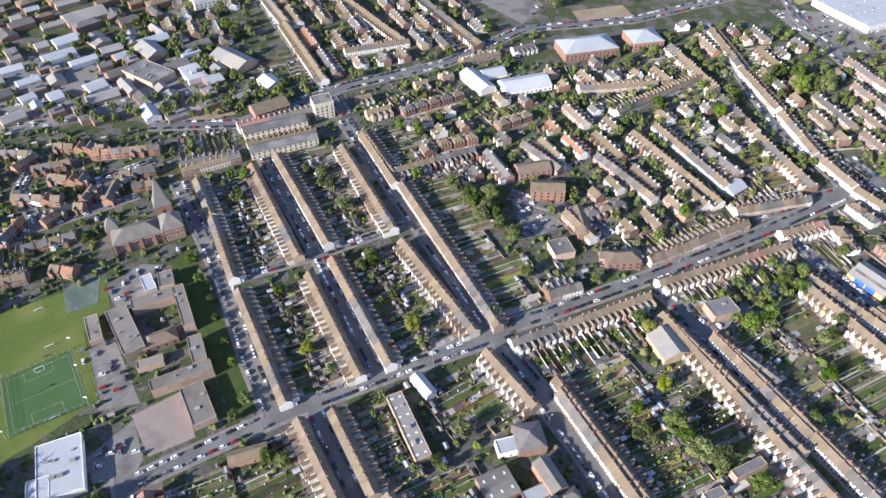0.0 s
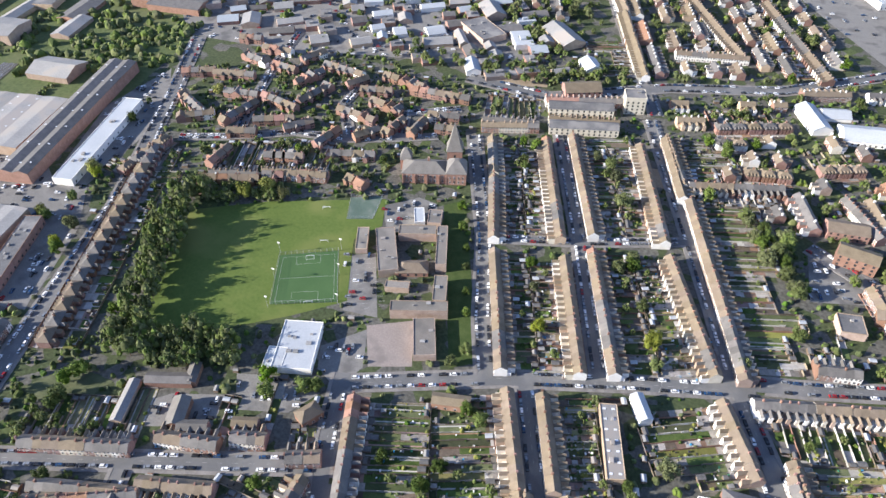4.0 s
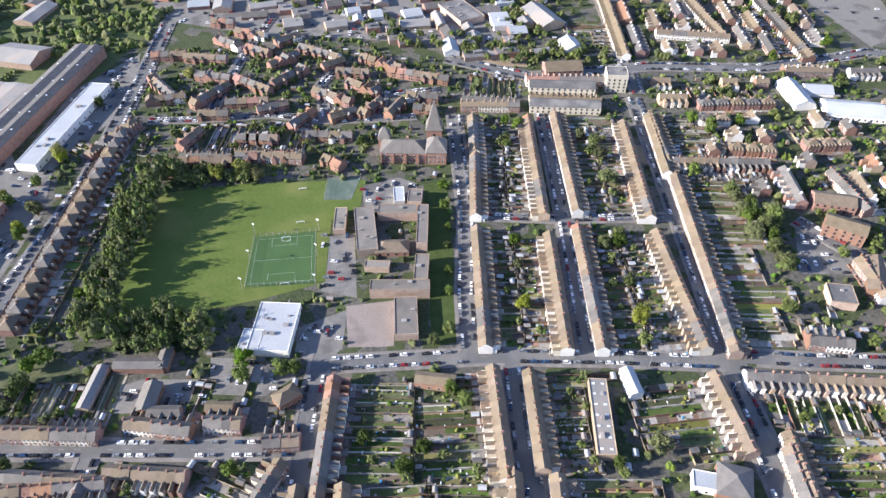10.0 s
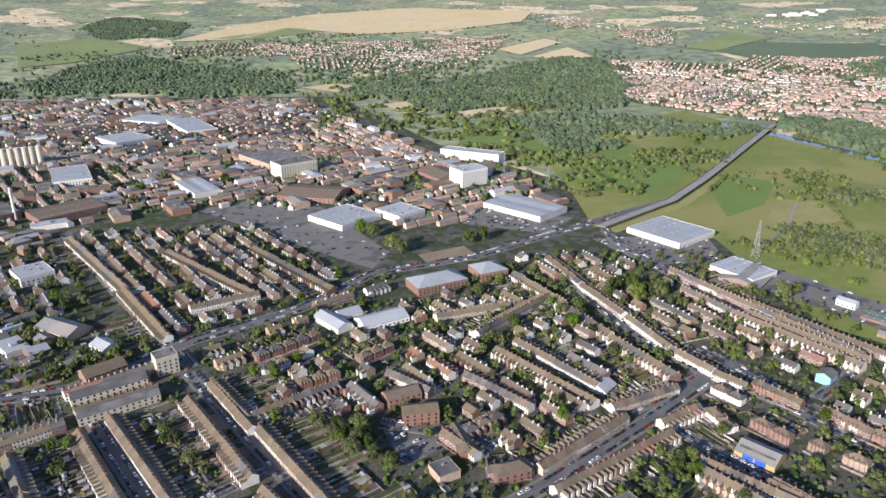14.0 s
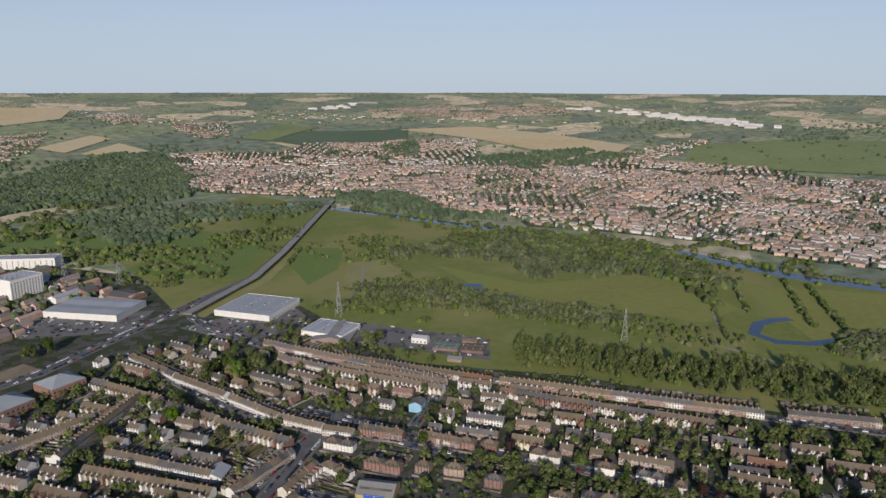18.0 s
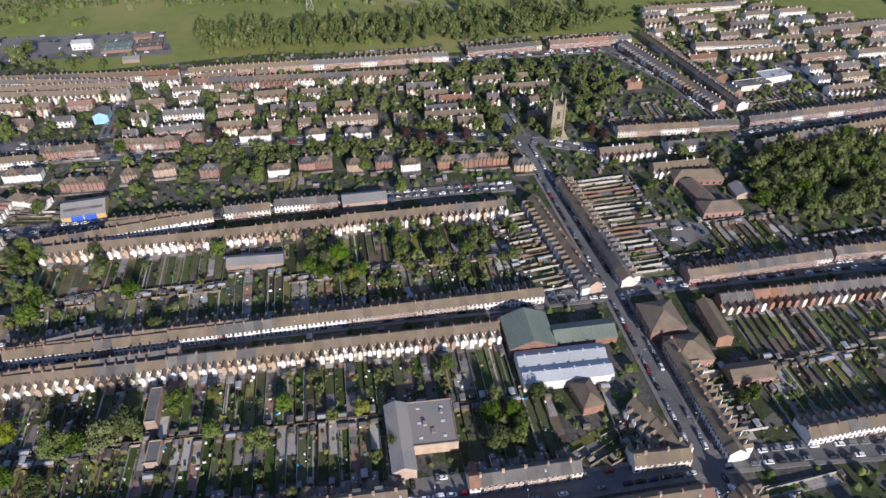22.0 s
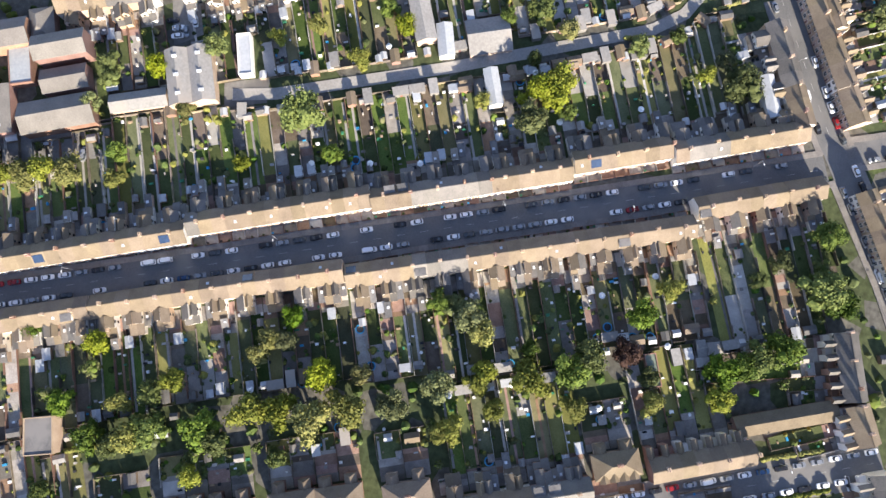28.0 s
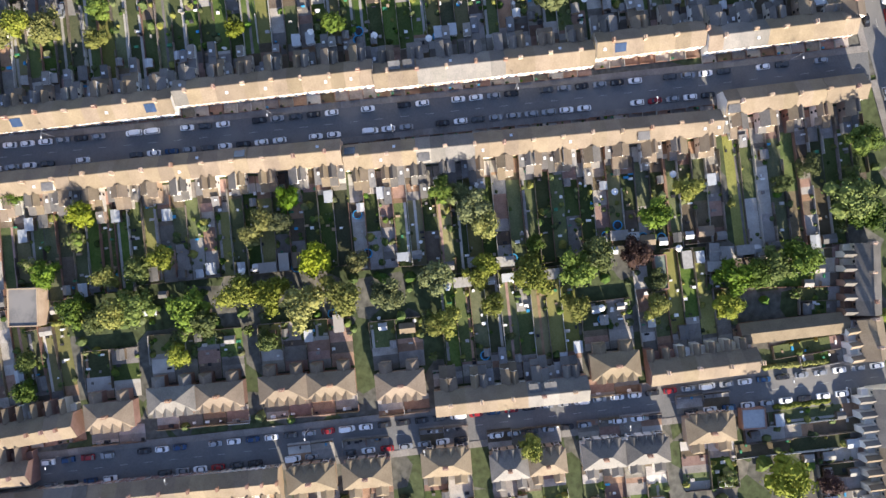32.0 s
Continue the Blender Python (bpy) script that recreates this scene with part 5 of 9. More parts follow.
def gardens(x0, y0, ux, uy, vx, vy, count, w, depths, g, dense, z):
    """Strips of lawn and paving with fences between them, behind the houses of a row."""
    def at(a, b, z):
        return (x0 + ux * a + vx * b, y0 + uy * a + vy * b, z)

    for i in range(count):
        d = depths[i]
        if d < 4:
            continue
        a0, a1 = i * w + 0.12, (i + 1) * w - 0.12
        cut = 8.3 + min(d - 3, g.choice((g.uniform(0.3, 3.0), g.uniform(1.5, 6.5))))
        end = 4.6 + d
        for b in np.arange(4.0, end, 1.5):
            for a in np.arange(a0, a1, 1.4):
                x, y, _z = at(a, b, 0)
                GARDEN_CELLS.add((round(x / 3), round(y / 3)))
        pave_slot = lambda: g.choices((0, 1, 2, 3), (6, 2.2, 1.6, 1.4))[0]
        b0 = 4.3
        while b0 < cut - 0.2:
            b1 = min(cut, b0 + g.uniform(1.5, 5.0))
            patios.quad([at(a0, b0, z), at(a1, b0, z), at(a1, b1, z), at(a0, b1, z)], pave_slot())
            b0 = b1
        if math.hypot(x0 - 60, y0 - 30) < 260:
            for _ in range(g.choice((1, 2, 4, 5, 7))):
                a, b = g.uniform(a0 + 0.3, a1 - 0.3), g.uniform(8.5, max(9, end - 0.5))
                el, ew, eh = g.uniform(0.2, 0.75), g.uniform(0.2, 0.5), g.uniform(0.3, 1.1)
                slot = g.choices(range(7), (5, 3, 2, 1.2, 1.5, 4, 3))[0]
                base = [at(a - el, b - ew, 0.05), at(a + el, b - ew, 0.05), at(a + el, b + ew, 0.05), at(a - el, b + ew, 0.05)]
                clutter.solid(base, [(x, y, eh) for x, y, _z in base], slot)
        if end - cut > 2:
            style = g.random()
            if style < 0.6:
                lawns.quad([at(a0, cut, z), at(a1, cut, z), at(a1, end, z), at(a0, end, z)], g.choices((0, 1), (5, 1.4))[0])
                if g.random() < 0.5:
                    lane0 = g.choice((a0 + 0.3, a1 - 1.1, (a0 + a1) / 2 - 0.4))
                    patios.quad([at(lane0, cut, z + 0.03), at(lane0 + 0.8, cut, z + 0.03), at(lane0 + 0.8, end - 1, z + 0.03), at(lane0, end - 1, z + 0.03)], g.choice((0, 2, 2, 1)))
            elif style < 0.76:
                b0 = cut
                while b0 < end - 0.2:
                    b1 = min(end, b0 + g.uniform(2.0, 8.0))
                    patios.quad([at(a0, b0, z), at(a1, b0, z), at(a1, b1, z), at(a0, b1, z)], pave_slot())
                    b0 = b1
            else:
                mid = (cut + end) / 2
                lawns.quad([at(a0, cut, z), at(a1, cut, z), at(a1, mid, z), at(a0, mid, z)])
                patios.quad([at(a0, mid, z), at(a1, mid, z), at(a1, end, z), at(a0, end, z)], g.choice((3, 3, 0, 2)))
            for _ in range(int(dense * g.choice((2, 3, 5, 7, 9, 12)))):
                b = g.uniform(cut, end)
                r = g.choice((g.uniform(0.3, 0.8), g.uniform(0.5, 1.5)))
                a = g.choice((a0 + r * 0.5, a1 - r * 0.5, g.uniform(a0, a1)))
                x, y, _z = at(a, b, 0)
                bush(shrubs, x, y, 0, r, g, g.choice((0, 0, 1, 2)))
            if g.random() < 0.35:
                SHED_AT.append((*at(g.choice((a0 + 1.0, a1 - 1.0)), g.uniform(cut, cut + 3.0), 0)[:2], math.degrees(math.atan2(uy, ux)) + 90, g.choice((0.05, 0.7, 0.95, 0.2))))
            if g.random() < 0.72 and end - cut > 6:
                SHED_AT.append((*at((a0 + a1) / 2 + g.uniform(-0.6, 0.6), end - g.uniform(1.5, 3.5), 0)[:2], math.degrees(math.atan2(uy, ux)) + g.choice((0, 90, 180)), g.random()))
            if g.random() < 0.2 * dense and end - cut > 8:
                GARDEN_TREE_AT.append((*at((a0 + a1) / 2, g.uniform(cut + 3, end), 0)[:2], g.uniform(0.45, 0.95)))
        a = i * w
        start = 7.5 if g.random() < 0.8 else g.uniform(9, 16)
        kindf = g.choices((0, 1, 2), (5, 3.2, 1.6))[0]
        while start < end - 0.5:
            # lengths of differing height and age
            stop = min(end, start + g.choice((3.6, 5.4, 9.0, 14.4)))
            h = g.choice((1.0, 1.4, 1.7, 1.8))
            if g.random() < 0.9:
                q = [at(a - 0.05, start, 0), at(a + 0.05, start, 0), at(a + 0.05, stop, 0), at(a - 0.05, stop, 0)]
                fences.solid(q, [(x, y, h) for x, y, _z in q], kindf)
            start = stop + 0.02
        q = [at(a0, end, 0), at(a1, end, 0), at(a1, end + 0.1, 0), at(a0, end + 0.1, 0)]
        fences.solid(q, [(x, y, 1.7) for x, y, _z in q])


def forecourts(x0, y0, u, v, count, w, g, z):
    """Small walled front yards between the houses and the footway."""
    steps = np.arange(0.4, 4.0, 0.3)
    for i in range(count):
        cx, cy = x0 + u.x * w * (i + 0.5) - v.x * HD, y0 + u.y * w * (i + 0.5) - v.y * HD
        hit = np.nonzero(near_seg(cx - v.x * steps, cy - v.y * steps, ROADSEGS) < 0.1)[0]
        deep = steps[hit[0]] if len(hit) else 2.4
        if deep < 0.7:
            continue
        at = lambda a, b, zz: (x0 + u.x * a + v.x * b, y0 + u.y * a + v.y * b, zz)
        a0, a1, b0, b1 = i * w + 0.06, (i + 1) * w - 0.06, -HD - deep, -HD
        patios.quad([at(a0, b0, z), at(a1, b0, z), at(a1, b1, z), at(a0, b1, z)], g.choices((0, 1, 2, 3), (5, 2, 2, 1))[0])
        for q, slot in (([at(a0, b0, 0), at(a1 - 1.1, b0, 0), at(a1 - 1.1, b0 + 0.14, 0), at(a0, b0 + 0.14, 0)], 2), ([at(i * w - 0.06, b0, 0), at(i * w + 0.06, b0, 0), at(i * w + 0.06, b1, 0), at(i * w - 0.06, b1, 0)], g.choice((1, 2)))):
            fences.solid(q, [(x, y, z + 0.75) for x, y, _z in q], slot)
        if g.random() < 0.35:
            x, y, _z = at(g.uniform(a0 + 0.5, a1 - 0.5), b0 + 0.5, 0)
            bush(shrubs, x, y, z, g.uniform(0.3, 0.6), g)
        if g.random() < 0.4:
            base = [at(a0 + 0.3, b0 + 0.3, z), at(a0 + 0.85, b0 + 0.3, z), at(a0 + 0.85, b0 + 0.85, z), at(a0 + 0.3, b0 + 0.85, z)]
            clutter.solid(base, [(x, y, z + 1.05) for x, y, _z in base], g.choice((4, 5, 5, 3)))


def row_of_houses(n, x0, y0, x1, y1, style, depth):
    g = random.Random(1000 + n)
    d = Vector((x1 - x0, y1 - y0))
    length = d.length
    count = max(1, round(length / W))
    w = length / count
    u = d / length
    v = Vector((-u.y, u.x))
    turn = math.atan2(u.y, u.x)
    mid = Vector(((x0 + x1) / 2, (y0 + y1) / 2))
    dist = (mid - CENTRE).length
    lod = 0 if dist < 125 else 1 if dist < 165 else 2
    # free depth behind every house; shared out where another row backs on to it
    own = np.array([k for k in range(N_HARD) if k != N_ROAD + n])
    segs = SEGS[own]
    steps = np.arange(10.0, 84.0, 1.5)
    depths = []
    for i in range(count):
        cx, cy = x0 + u.x * w * (i + 0.5), y0 + u.y * w * (i + 0.5)
        free, idx = near_seg(cx + v.x * steps, cy + v.y * steps, segs, True)
        blocked = np.nonzero(free < 0.6)[0]
        reach, share = (steps[blocked[0]], own[idx[blocked[0]]]) if len(blocked) else (99.0, -1)
        back = False
        if N_ROAD <= share < N_TERR:
            o = SEG[share]
            ov = Vector((-(o[3] - o[1]), o[2] - o[0])).normalized()
            back = ov.dot(v) < -0.5
        dd = (reach + 4.6) / 2 - 5.0 if back else reach - 6.0
        depths.append(max(0.0, min(dd, 42.0 if reach < 90 else depth)))
    gardens(x0, y0, u.x, u.y, v.x, v.y, count, w, depths, g, 1.0 if dist < 260 else 0.6, 0.05 + 0.002 * n)
    if dist < 340:
        forecourts(x0, y0, u, v, count, w, g, 0.17 + 0.002 * n)
    left, dz, roofn, walln = 0, 0.0, "tile", style
    row = None
    if lod == 2:
        row = tagged(new("house_row"), {"stone": "row of buff brick terraced houses with brown tiled roofs", "brick": "row of red brick terraced houses with tiled roofs", "white": "row of white rendered terraced houses along the street", "pale": "row of cream rendered terraced houses"}[style], "house row", group="house rows")
        row.matrix_basis = Matrix.Translation((x0, y0, 0))
    joined = Shape() if dist > 420 else None
    for i in range(count):
        if left <= 0:
            left = g.choice((2, 3, 4, 6, 8))
            dz = g.uniform(-0.25, 0.25)
            roofn = g.choices(("tile", "slate", "red"), (8, 1.6, 0.12) if style != "brick" else (3.4, 5.5, 0.6))[0]
            walln = style if g.random() < 0.75 else g.choice(("stone", "white", "brick", "pale"))
        left -= 1
        if g.random() < 0.15:
            walln = g.choice(("white", style, "pale"))
        if i in (0, count - 1) and style != "brick" and g.random() < 0.75:
            walln = g.choice(("white", "white", "pale"))
            left = 0
        m = Matrix.Translation((x0 + u.x * w * (i + 0.5), y0 + u.y * w * (i + 0.5), dz)) @ Matrix.Rotation(turn, 4, "Z") @ Matrix.Diagonal((w / W, 1, 1, 1))
        wk = g.choices((0, 1, 2), (4, 4, 3) if style != "brick" else (6, 2, 1))[0]
        data = HOUSES[walln, roofn, lod, wk]
        if lod == 2:
            if joined:
                joined.add(data["shape"], Matrix.Translation((-x0, -y0, 0)) @ m, [list(WALL_OF).index(walln), 4, 5, 6 + list(ROOFS).index(roofn), 0, (list(WALL_OF).index(walln), 2, 3)[wk], 9])
                continue
            part("house", data["walls"], row, Matrix.Translation((-x0, -y0, 0)) @ m)
            continue
        ob = tagged(new("terraced_house", data["walls"]), HOUSE_LABEL[walln], "house", group="terraced houses")
        ob.matrix_basis = m
        roof = part("roof", data["roof"], ob)
        if i % 2 == 0:
            part("chimney", CHIMNEYS["brick" if g.random() < 0.25 else "stone"], ob, Matrix.Translation((W / 2, g.uniform(-0.5, 0.5), RIDGE)) @ Matrix.Rotation(math.pi / 2 * g.choice((0, 1)), 4, "Z") @ Matrix.Diagonal((1.05, 1.15, 1.15, 1)))
        if lod == 0:
            k = g.choice((0, 0, 1, 2))
            side = 1 if i % 2 else -1
            wm, rm = WINGS[(walln, "white", "pale")[wk], g.choice((roofn, roofn, "slate")), k]
            wing = part("rear_wing", wm, ob, Matrix.Translation((-side * 1.0, HD - 0.02, 0)) @ Matrix.Diagonal((side, 1, 1, 1)))
            part("wing_roof", rm, wing)
            if g.random() < 0.55 and depths[i] > 11:
                if g.random() < 0.5:
                    part("rear_extension", g.choice(EXTENSION), ob, Matrix.Translation((side * 1.15, HD, 0)) @ Matrix.Diagonal((0.95, g.uniform(0.9, 1.7), 1, 1)))
                else:
                    part("rear_extension", g.choice(EXTENSION), ob, Matrix.Translation((-side * 1.0, 9.7 if k != 1 else 10.7, 0)) @ Matrix.Diagonal((1.05, g.uniform(0.6, 1.3), 1, 1)))
            extra = g.random()
            if extra < 0.16:
                part("rooflight", ROOFLIGHT, roof, Matrix.Translation((g.uniform(-1.2, 1.2), g.choice((-1, 1)) * 1.7, 0)))
            elif extra < 0.22:
                part("dormer", DORMER, roof, Matrix.Translation((0, 2.3, 0)))
            elif extra < 0.25:
                part("solar_panel", SOLAR, roof, Matrix.Translation((0, -1.8, 0)))
            for x, z in ((-0.9, 1.65), (-1.05, 4.25), (1.05, 4.25)):
                part("window", WINDOW_MESH, ob, Matrix.Translation((x, -HD, z)))
            part("front_door", DOOR_MESH, ob, Matrix.Translation((1.2, -HD, 0.1)))
    if joined and lod == 2:
        part("row_body", joined.mesh("row_body", *WALL_OF.values(), WINDOW, DOOR, *ROOFS.values(), FRAME), row)


for n, (x0, y0, x1, y1, style, depth) in enumerate(TERRACES):
    row_of_houses(n, x0, y0, x1, y1, style, depth)

# ---- villas and semi-detached houses ----
def villa_meshes(wall, roofm):
    """A pair of houses under one long hipped roof, with gabled bays in front and low wings behind."""
    s, r = Shape(), Shape()
    s.box(-5, -3.6, 0, 5, 3.6, 5.3)
    r.hip(-5, 5, -3.6, 3.6, 5.25, 8.0)
    for x in (-3.3, -1.1, 1.1, 3.3):
        s.box(x - 0.85, -4.6, 0, x + 0.85, -3.6, 5.2)
        a = [(x - 1.05, -4.9, 5.15), (x + 1.05, -4.9, 5.15), (x + 1.05, -2.6, 5.3), (x - 1.05, -2.6, 5.3)]
        r.solid(a, [(x - 0.03, -4.8, 6.5), (x + 0.03, -4.8, 6.5), (x + 0.03, -1.9, 6.6), (x - 0.03, -1.9, 6.6)])
    for x in (-2.9, 2.9):
        s.box(x - 1.2, 3.6, 0, x + 1.2, 6.8, 4.2)
        a = [(x - 1.4, 3.5, 4.15), (x + 1.4, 3.5, 4.15), (x + 1.4, 7.0, 4.15), (x - 1.4, 7.0, 4.15)]
        r.solid(a, [(x - 0.05, 3.1, 5.6), (x + 0.05, 3.1, 5.6), (x + 0.05, 6.0, 5.6), (x - 0.05, 6.0, 5.6)])
    return s.mesh("villa", wall), r.mesh("roof", roofm)


VILLA = {(a, b): villa_meshes(WALL_OF[a], ROOFS[b]) for a in WALL_OF for b in ROOFS}
s = Shape()
s.box(-0.7, -0.08, -0.8, 0.7, 0.02, 0.8, 1, bottom=True)
s.box(-0.6, -0.1, -0.7, 0.6, -0.06, 0.7, 0, bottom=True)
WIDE_WINDOW = s.mesh("window", WINDOW, FRAME)


def place_villa(x, y, turn, style, roofn, sx=1.0, sy=1.0, g=rng, windows=True):
    wm, rm = VILLA[style, roofn]
    ob = tagged(new("semi_detached_house", wm), {"stone": "buff brick", "brick": "red brick", "white": "white rendered", "pale": "cream rendered"}[style] + " semi-detached house with a hipped tiled roof", "house", group="semi-detached houses")
    ob.matrix_basis = Matrix.Translation((x, y, 0)) @ Matrix.Rotation(turn, 4, "Z") @ Matrix.Diagonal((sx, sy, 1, 1))
    part("roof", rm, ob)
    part("chimney", CHIMNEYS["brick"], ob, Matrix.Translation((0.2, 0.3, 8.2)))
    if windows:
        for xx in (-3.3, 3.3):
            for z in (1.7, 4.2):
                part("window", WIDE_WINDOW, ob, Matrix.Translation((xx, -4.6, z)))


for n, (x0, y0, x1, y1, style) in enumerate(VILLAS):
    d = Vector((x1 - x0, y1 - y0))
    count = max(1, round(d.length / 12))
    w = d.length / count
    u = d / d.length
    g = random.Random(n)
    v = Vector((-u.y, u.x))
    num = max(1, round(d.length / 7))
    steps = np.arange(10.0, 60.0, 1.5)
    deep = []
    for i in range(num):
        c = Vector((x0, y0)) + u * (d.length / num * (i + 0.5))
        free = near_seg(c.x + v.x * steps, c.y + v.y * steps, np.delete(SEGS[:N_HARD], N_ROAD + len(TERRACES) + n, 0))
        hit = np.nonzero(free < 0.6)[0]
        deep.append(min(24.0, (steps[hit[0]] if len(hit) else 30) * 0.62 - 4))
    gardens(x0, y0, u.x, u.y, v.x, v.y, num, d.length / num, deep, g, 1.6, 0.3 + 0.002 * n)
    gardens(x1, y1, -u.x, -u.y, -v.x, -v.y, num, d.length / num, [5.0] * num, g, 0.7, 0.3 + 0.002 * n)
    for i in range(count):
        c = Vector((x0, y0)) + u * (w * (i + 0.5))
        place_villa(c.x, c.y, math.atan2(u.y, u.x), style, g.choice(("tile", "tile", "tile", "slate")), max(0.6, min(1.4, (w - 0.3) / 10)), g.uniform(0.95, 1.05), g, c.length < 250)


tagged(new("garden_lawns", lawns.mesh("lawns", LAWN, LAWN_DRY)), "strips of back garden lawn between fences", "lawn", kind="stuff")
tagged(new("garden_paving", patios.mesh("paving", PATIO, PATIO_WARM, PATIO_PALE, SOIL)), "paved yards and paths behind the houses", "paving", kind="stuff")
tagged(new("garden_fences", fences.mesh("fences", FENCE, PATIO_PALE, BRICK)), "timber and concrete fences between back gardens", "fence", kind="stuff")


# ---- larger buildings ----
BLOCK_WALL = {"grey": STONE, "brick": BRICK, "white": RENDER, "pale": PALE, "green": BRICK, "blue": BRICK, "school": STONE, "slate": BRICK, "dark": BRICK, "azure": AZURE, "depot": OCHRE}
BLOCK_ROOF = {"grey": GREYSHEET, "brick": ROOF, "white": WHITESHEET, "pale": FLATROOF, "green": GREENSHEET, "blue": BLUESHEET, "school": PALEFELT, "slate": PALESLATE, "dark": ROOF_SLATE, "azure": PALESLATE, "depot": GREYSHEET}
BLOCK_WORD = {"azure": "bright blue painted, slate-roofed", "depot": "tan-walled, grey-roofed, blue-doored", "grey": "grey sheet-roofed brick", "brick": "red brick", "white": "white-roofed rendered", "pale": "pale rendered", "green": "green sheet-roofed brick", "blue": "orange brick, blue-grey roofed", "school": "buff brick felt-roofed school", "slate": "brick, pale grey slate-roofed", "dark": "dark slate-roofed brick"}


def build_block(x, y, length, width, turn, height, kind, style):
    g = random.Random(int(x * 7 + y * 13))
    if width > length and kind != "flat":
        length, width, turn = width, length, turn + 90
    hl, hw = length / 2, width / 2
    height += g.uniform(-0.2, 0.2)
    far_off = math.hypot(x - 60, y - 30) > 270
    name = {"gable": "workshop", "hip": "hall", "flat": "flat_roofed_building", "skylight": "depot", "saw": "factory"}.get(kind, "warehouse")
    wall, roofm = BLOCK_WALL[style], BLOCK_ROOF[style]
    if kind == "flat" and style in ("grey", "brick"):
        roofm = FLATROOF
    s, r = Shape(), Shape()
    parts = []
    if kind == "flat" or kind == "skylight":
        s.box(-hl, -hw, 0, hl, hw, height - 0.3)
        r.box(-hl + 0.3, -hw + 0.3, height - 0.3, hl - 0.3, hw - 0.3, height - 0.15)
        p = Shape()
        for a, b, c, d in ((-hl, -hw, hl, -hw + 0.3), (-hl, hw - 0.3, hl, hw), (-hl, -hw + 0.3, -hl + 0.3, hw - 0.3), (hl - 0.3, -hw + 0.3, hl, hw - 0.3)):
            p.box(a, b, height - 0.3, c, d, height + 0.2)
        parts.append(("parapet", p.mesh("parapet", wall)))
        for _ in range(min(6, int(length * width / 120))):
            q = Shape()
            a, b, e = g.uniform(-hl * 0.7, hl * 0.7), g.uniform(-hw * 0.6, hw * 0.6), g.uniform(0.6, 1.6)
            q.box(a - e, b - e * 0.7, height - 0.15, a + e, b + e * 0.7, height + g.uniform(0.4, 1.2))
            parts.append(("roof_unit", q.mesh("roof_unit", GREYSHEET)))
    elif kind == "gable":
        rise = min(4.5, width * 0.22)
        s.gable(-hl, hl, -hw, hw, 0, height - rise * 0.6, height + rise * 0.4)
        r.roof(-hl - 0.2, hl + 0.2, -hw, hw, height - rise * 0.6, height + rise * 0.4)
    elif kind == "hip":
        s.box(-hl, -hw, 0, hl, hw, height - 1.5)
        r.hip(-hl, hl, -hw, hw, height - 1.55, height + min(4.5, width * (0.3 if style == "slate" else 0.18)))
    elif kind == "saw":
        s.box(-hl, -hw, 0, hl, hw, height - 1.6)
        for ya in (-hw, 0):
            q = Shape()
            q.roof(-hl - 0.1, hl + 0.1, ya, ya + hw, height - 1.6, height + 0.3, over=0.0)
            parts.append(("roof_bay", q.mesh("roof_bay", roofm)))
        s.gable(-hl, hl, -hw, 0, height - 1.7, height - 1.6, height + 0.3)
        s.gable(-hl, hl, 0, hw, height - 1.7, height - 1.6, height + 0.3)
    else:
        k = int(kind[-1])
        bay = width / k
        s.box(-hl, -hw, 0, hl, hw, height - 1.5)
        for i in range(k):
            ya = -hw + i * bay
            s.gable(-hl, hl, ya, ya + bay, height - 1.6, height - 1.5, height - 1.05 + 0.012 * bay)
            q = Shape()
            q.roof(-hl - 0.1, hl + 0.1, ya, ya + bay, height - 1.5, height - 1.05 + 0.012 * bay, over=0.0)
            parts.append(("roof_bay", q.mesh("roof_bay", roofm)))
    # windows along the walls
    panes = style in ("brick", "pale", "white", "blue") and kind in ("flat", "hip", "gable") and height > 5
    spots = []
    if panes:
        floors, nx = max(1, int((height - 1.5) / 3.0)), min(14, max(2, int(length / 4)))
        spots = [(side, -hl + (i + 0.5) * length / nx, 1.7 + 3 * f) for f in range(floors) for i in range(nx) for side in (1, -1) if f * 3 + 2.6 < height - 1.6]
    if far_off:
        for side, wx, wz in spots:
            s.box(side * wx - 0.7, min(-side * hw, -side * (hw + 0.06)), wz - 0.8, side * wx + 0.7, max(-side * hw, -side * (hw + 0.06)), wz + 0.8, 1, bottom=True)
    ob = tagged(new(name, s.mesh(name, wall, WINDOW)), BLOCK_WORD[style] + " " + name.replace("_", " ") + " beside the streets", "building")
    ob.matrix_basis = Matrix.Translation((x, y, 0)) @ Matrix.Rotation(radians(turn), 4, "Z")
    if r.f:
        part("roof", r.mesh("roof", roofm), ob)
    for pn, me in parts:
        part(pn, me, ob)
    if kind in ("skylight", "saw", "multi3", "multi4", "multi2") or (kind == "flat" and style == "white" and length > 28 and width > 20):
        q = Shape()
        q.box(-0.5, -0.8, 0, 0.5, 0.8, 0.25)
        me = q.mesh("skylight", SKYLIGHT)
        nx, ny = min(7, max(3, int(length / 6))), min(4, max(2, int(width / 7)))
        slope = kind not in ("skylight", "flat")
        for i in range(nx):
            for j in range(ny):
                yy = -hw + (j + 0.5) * width / ny
                zz = height - 0.2
                if slope:
                    k = 2 if kind == "saw" else int(kind[-1])
                    bay = width / k
                    off = ((yy + hw) % bay) / bay
                    zz = height - 1.5 + (1.9 if kind == 'saw' else 0.45) * (1 - abs(2 * off - 1)) + 0.02
                part("skylight", me, ob, Matrix.Translation((-hl + (i + 0.5) * length / nx, yy, zz)))
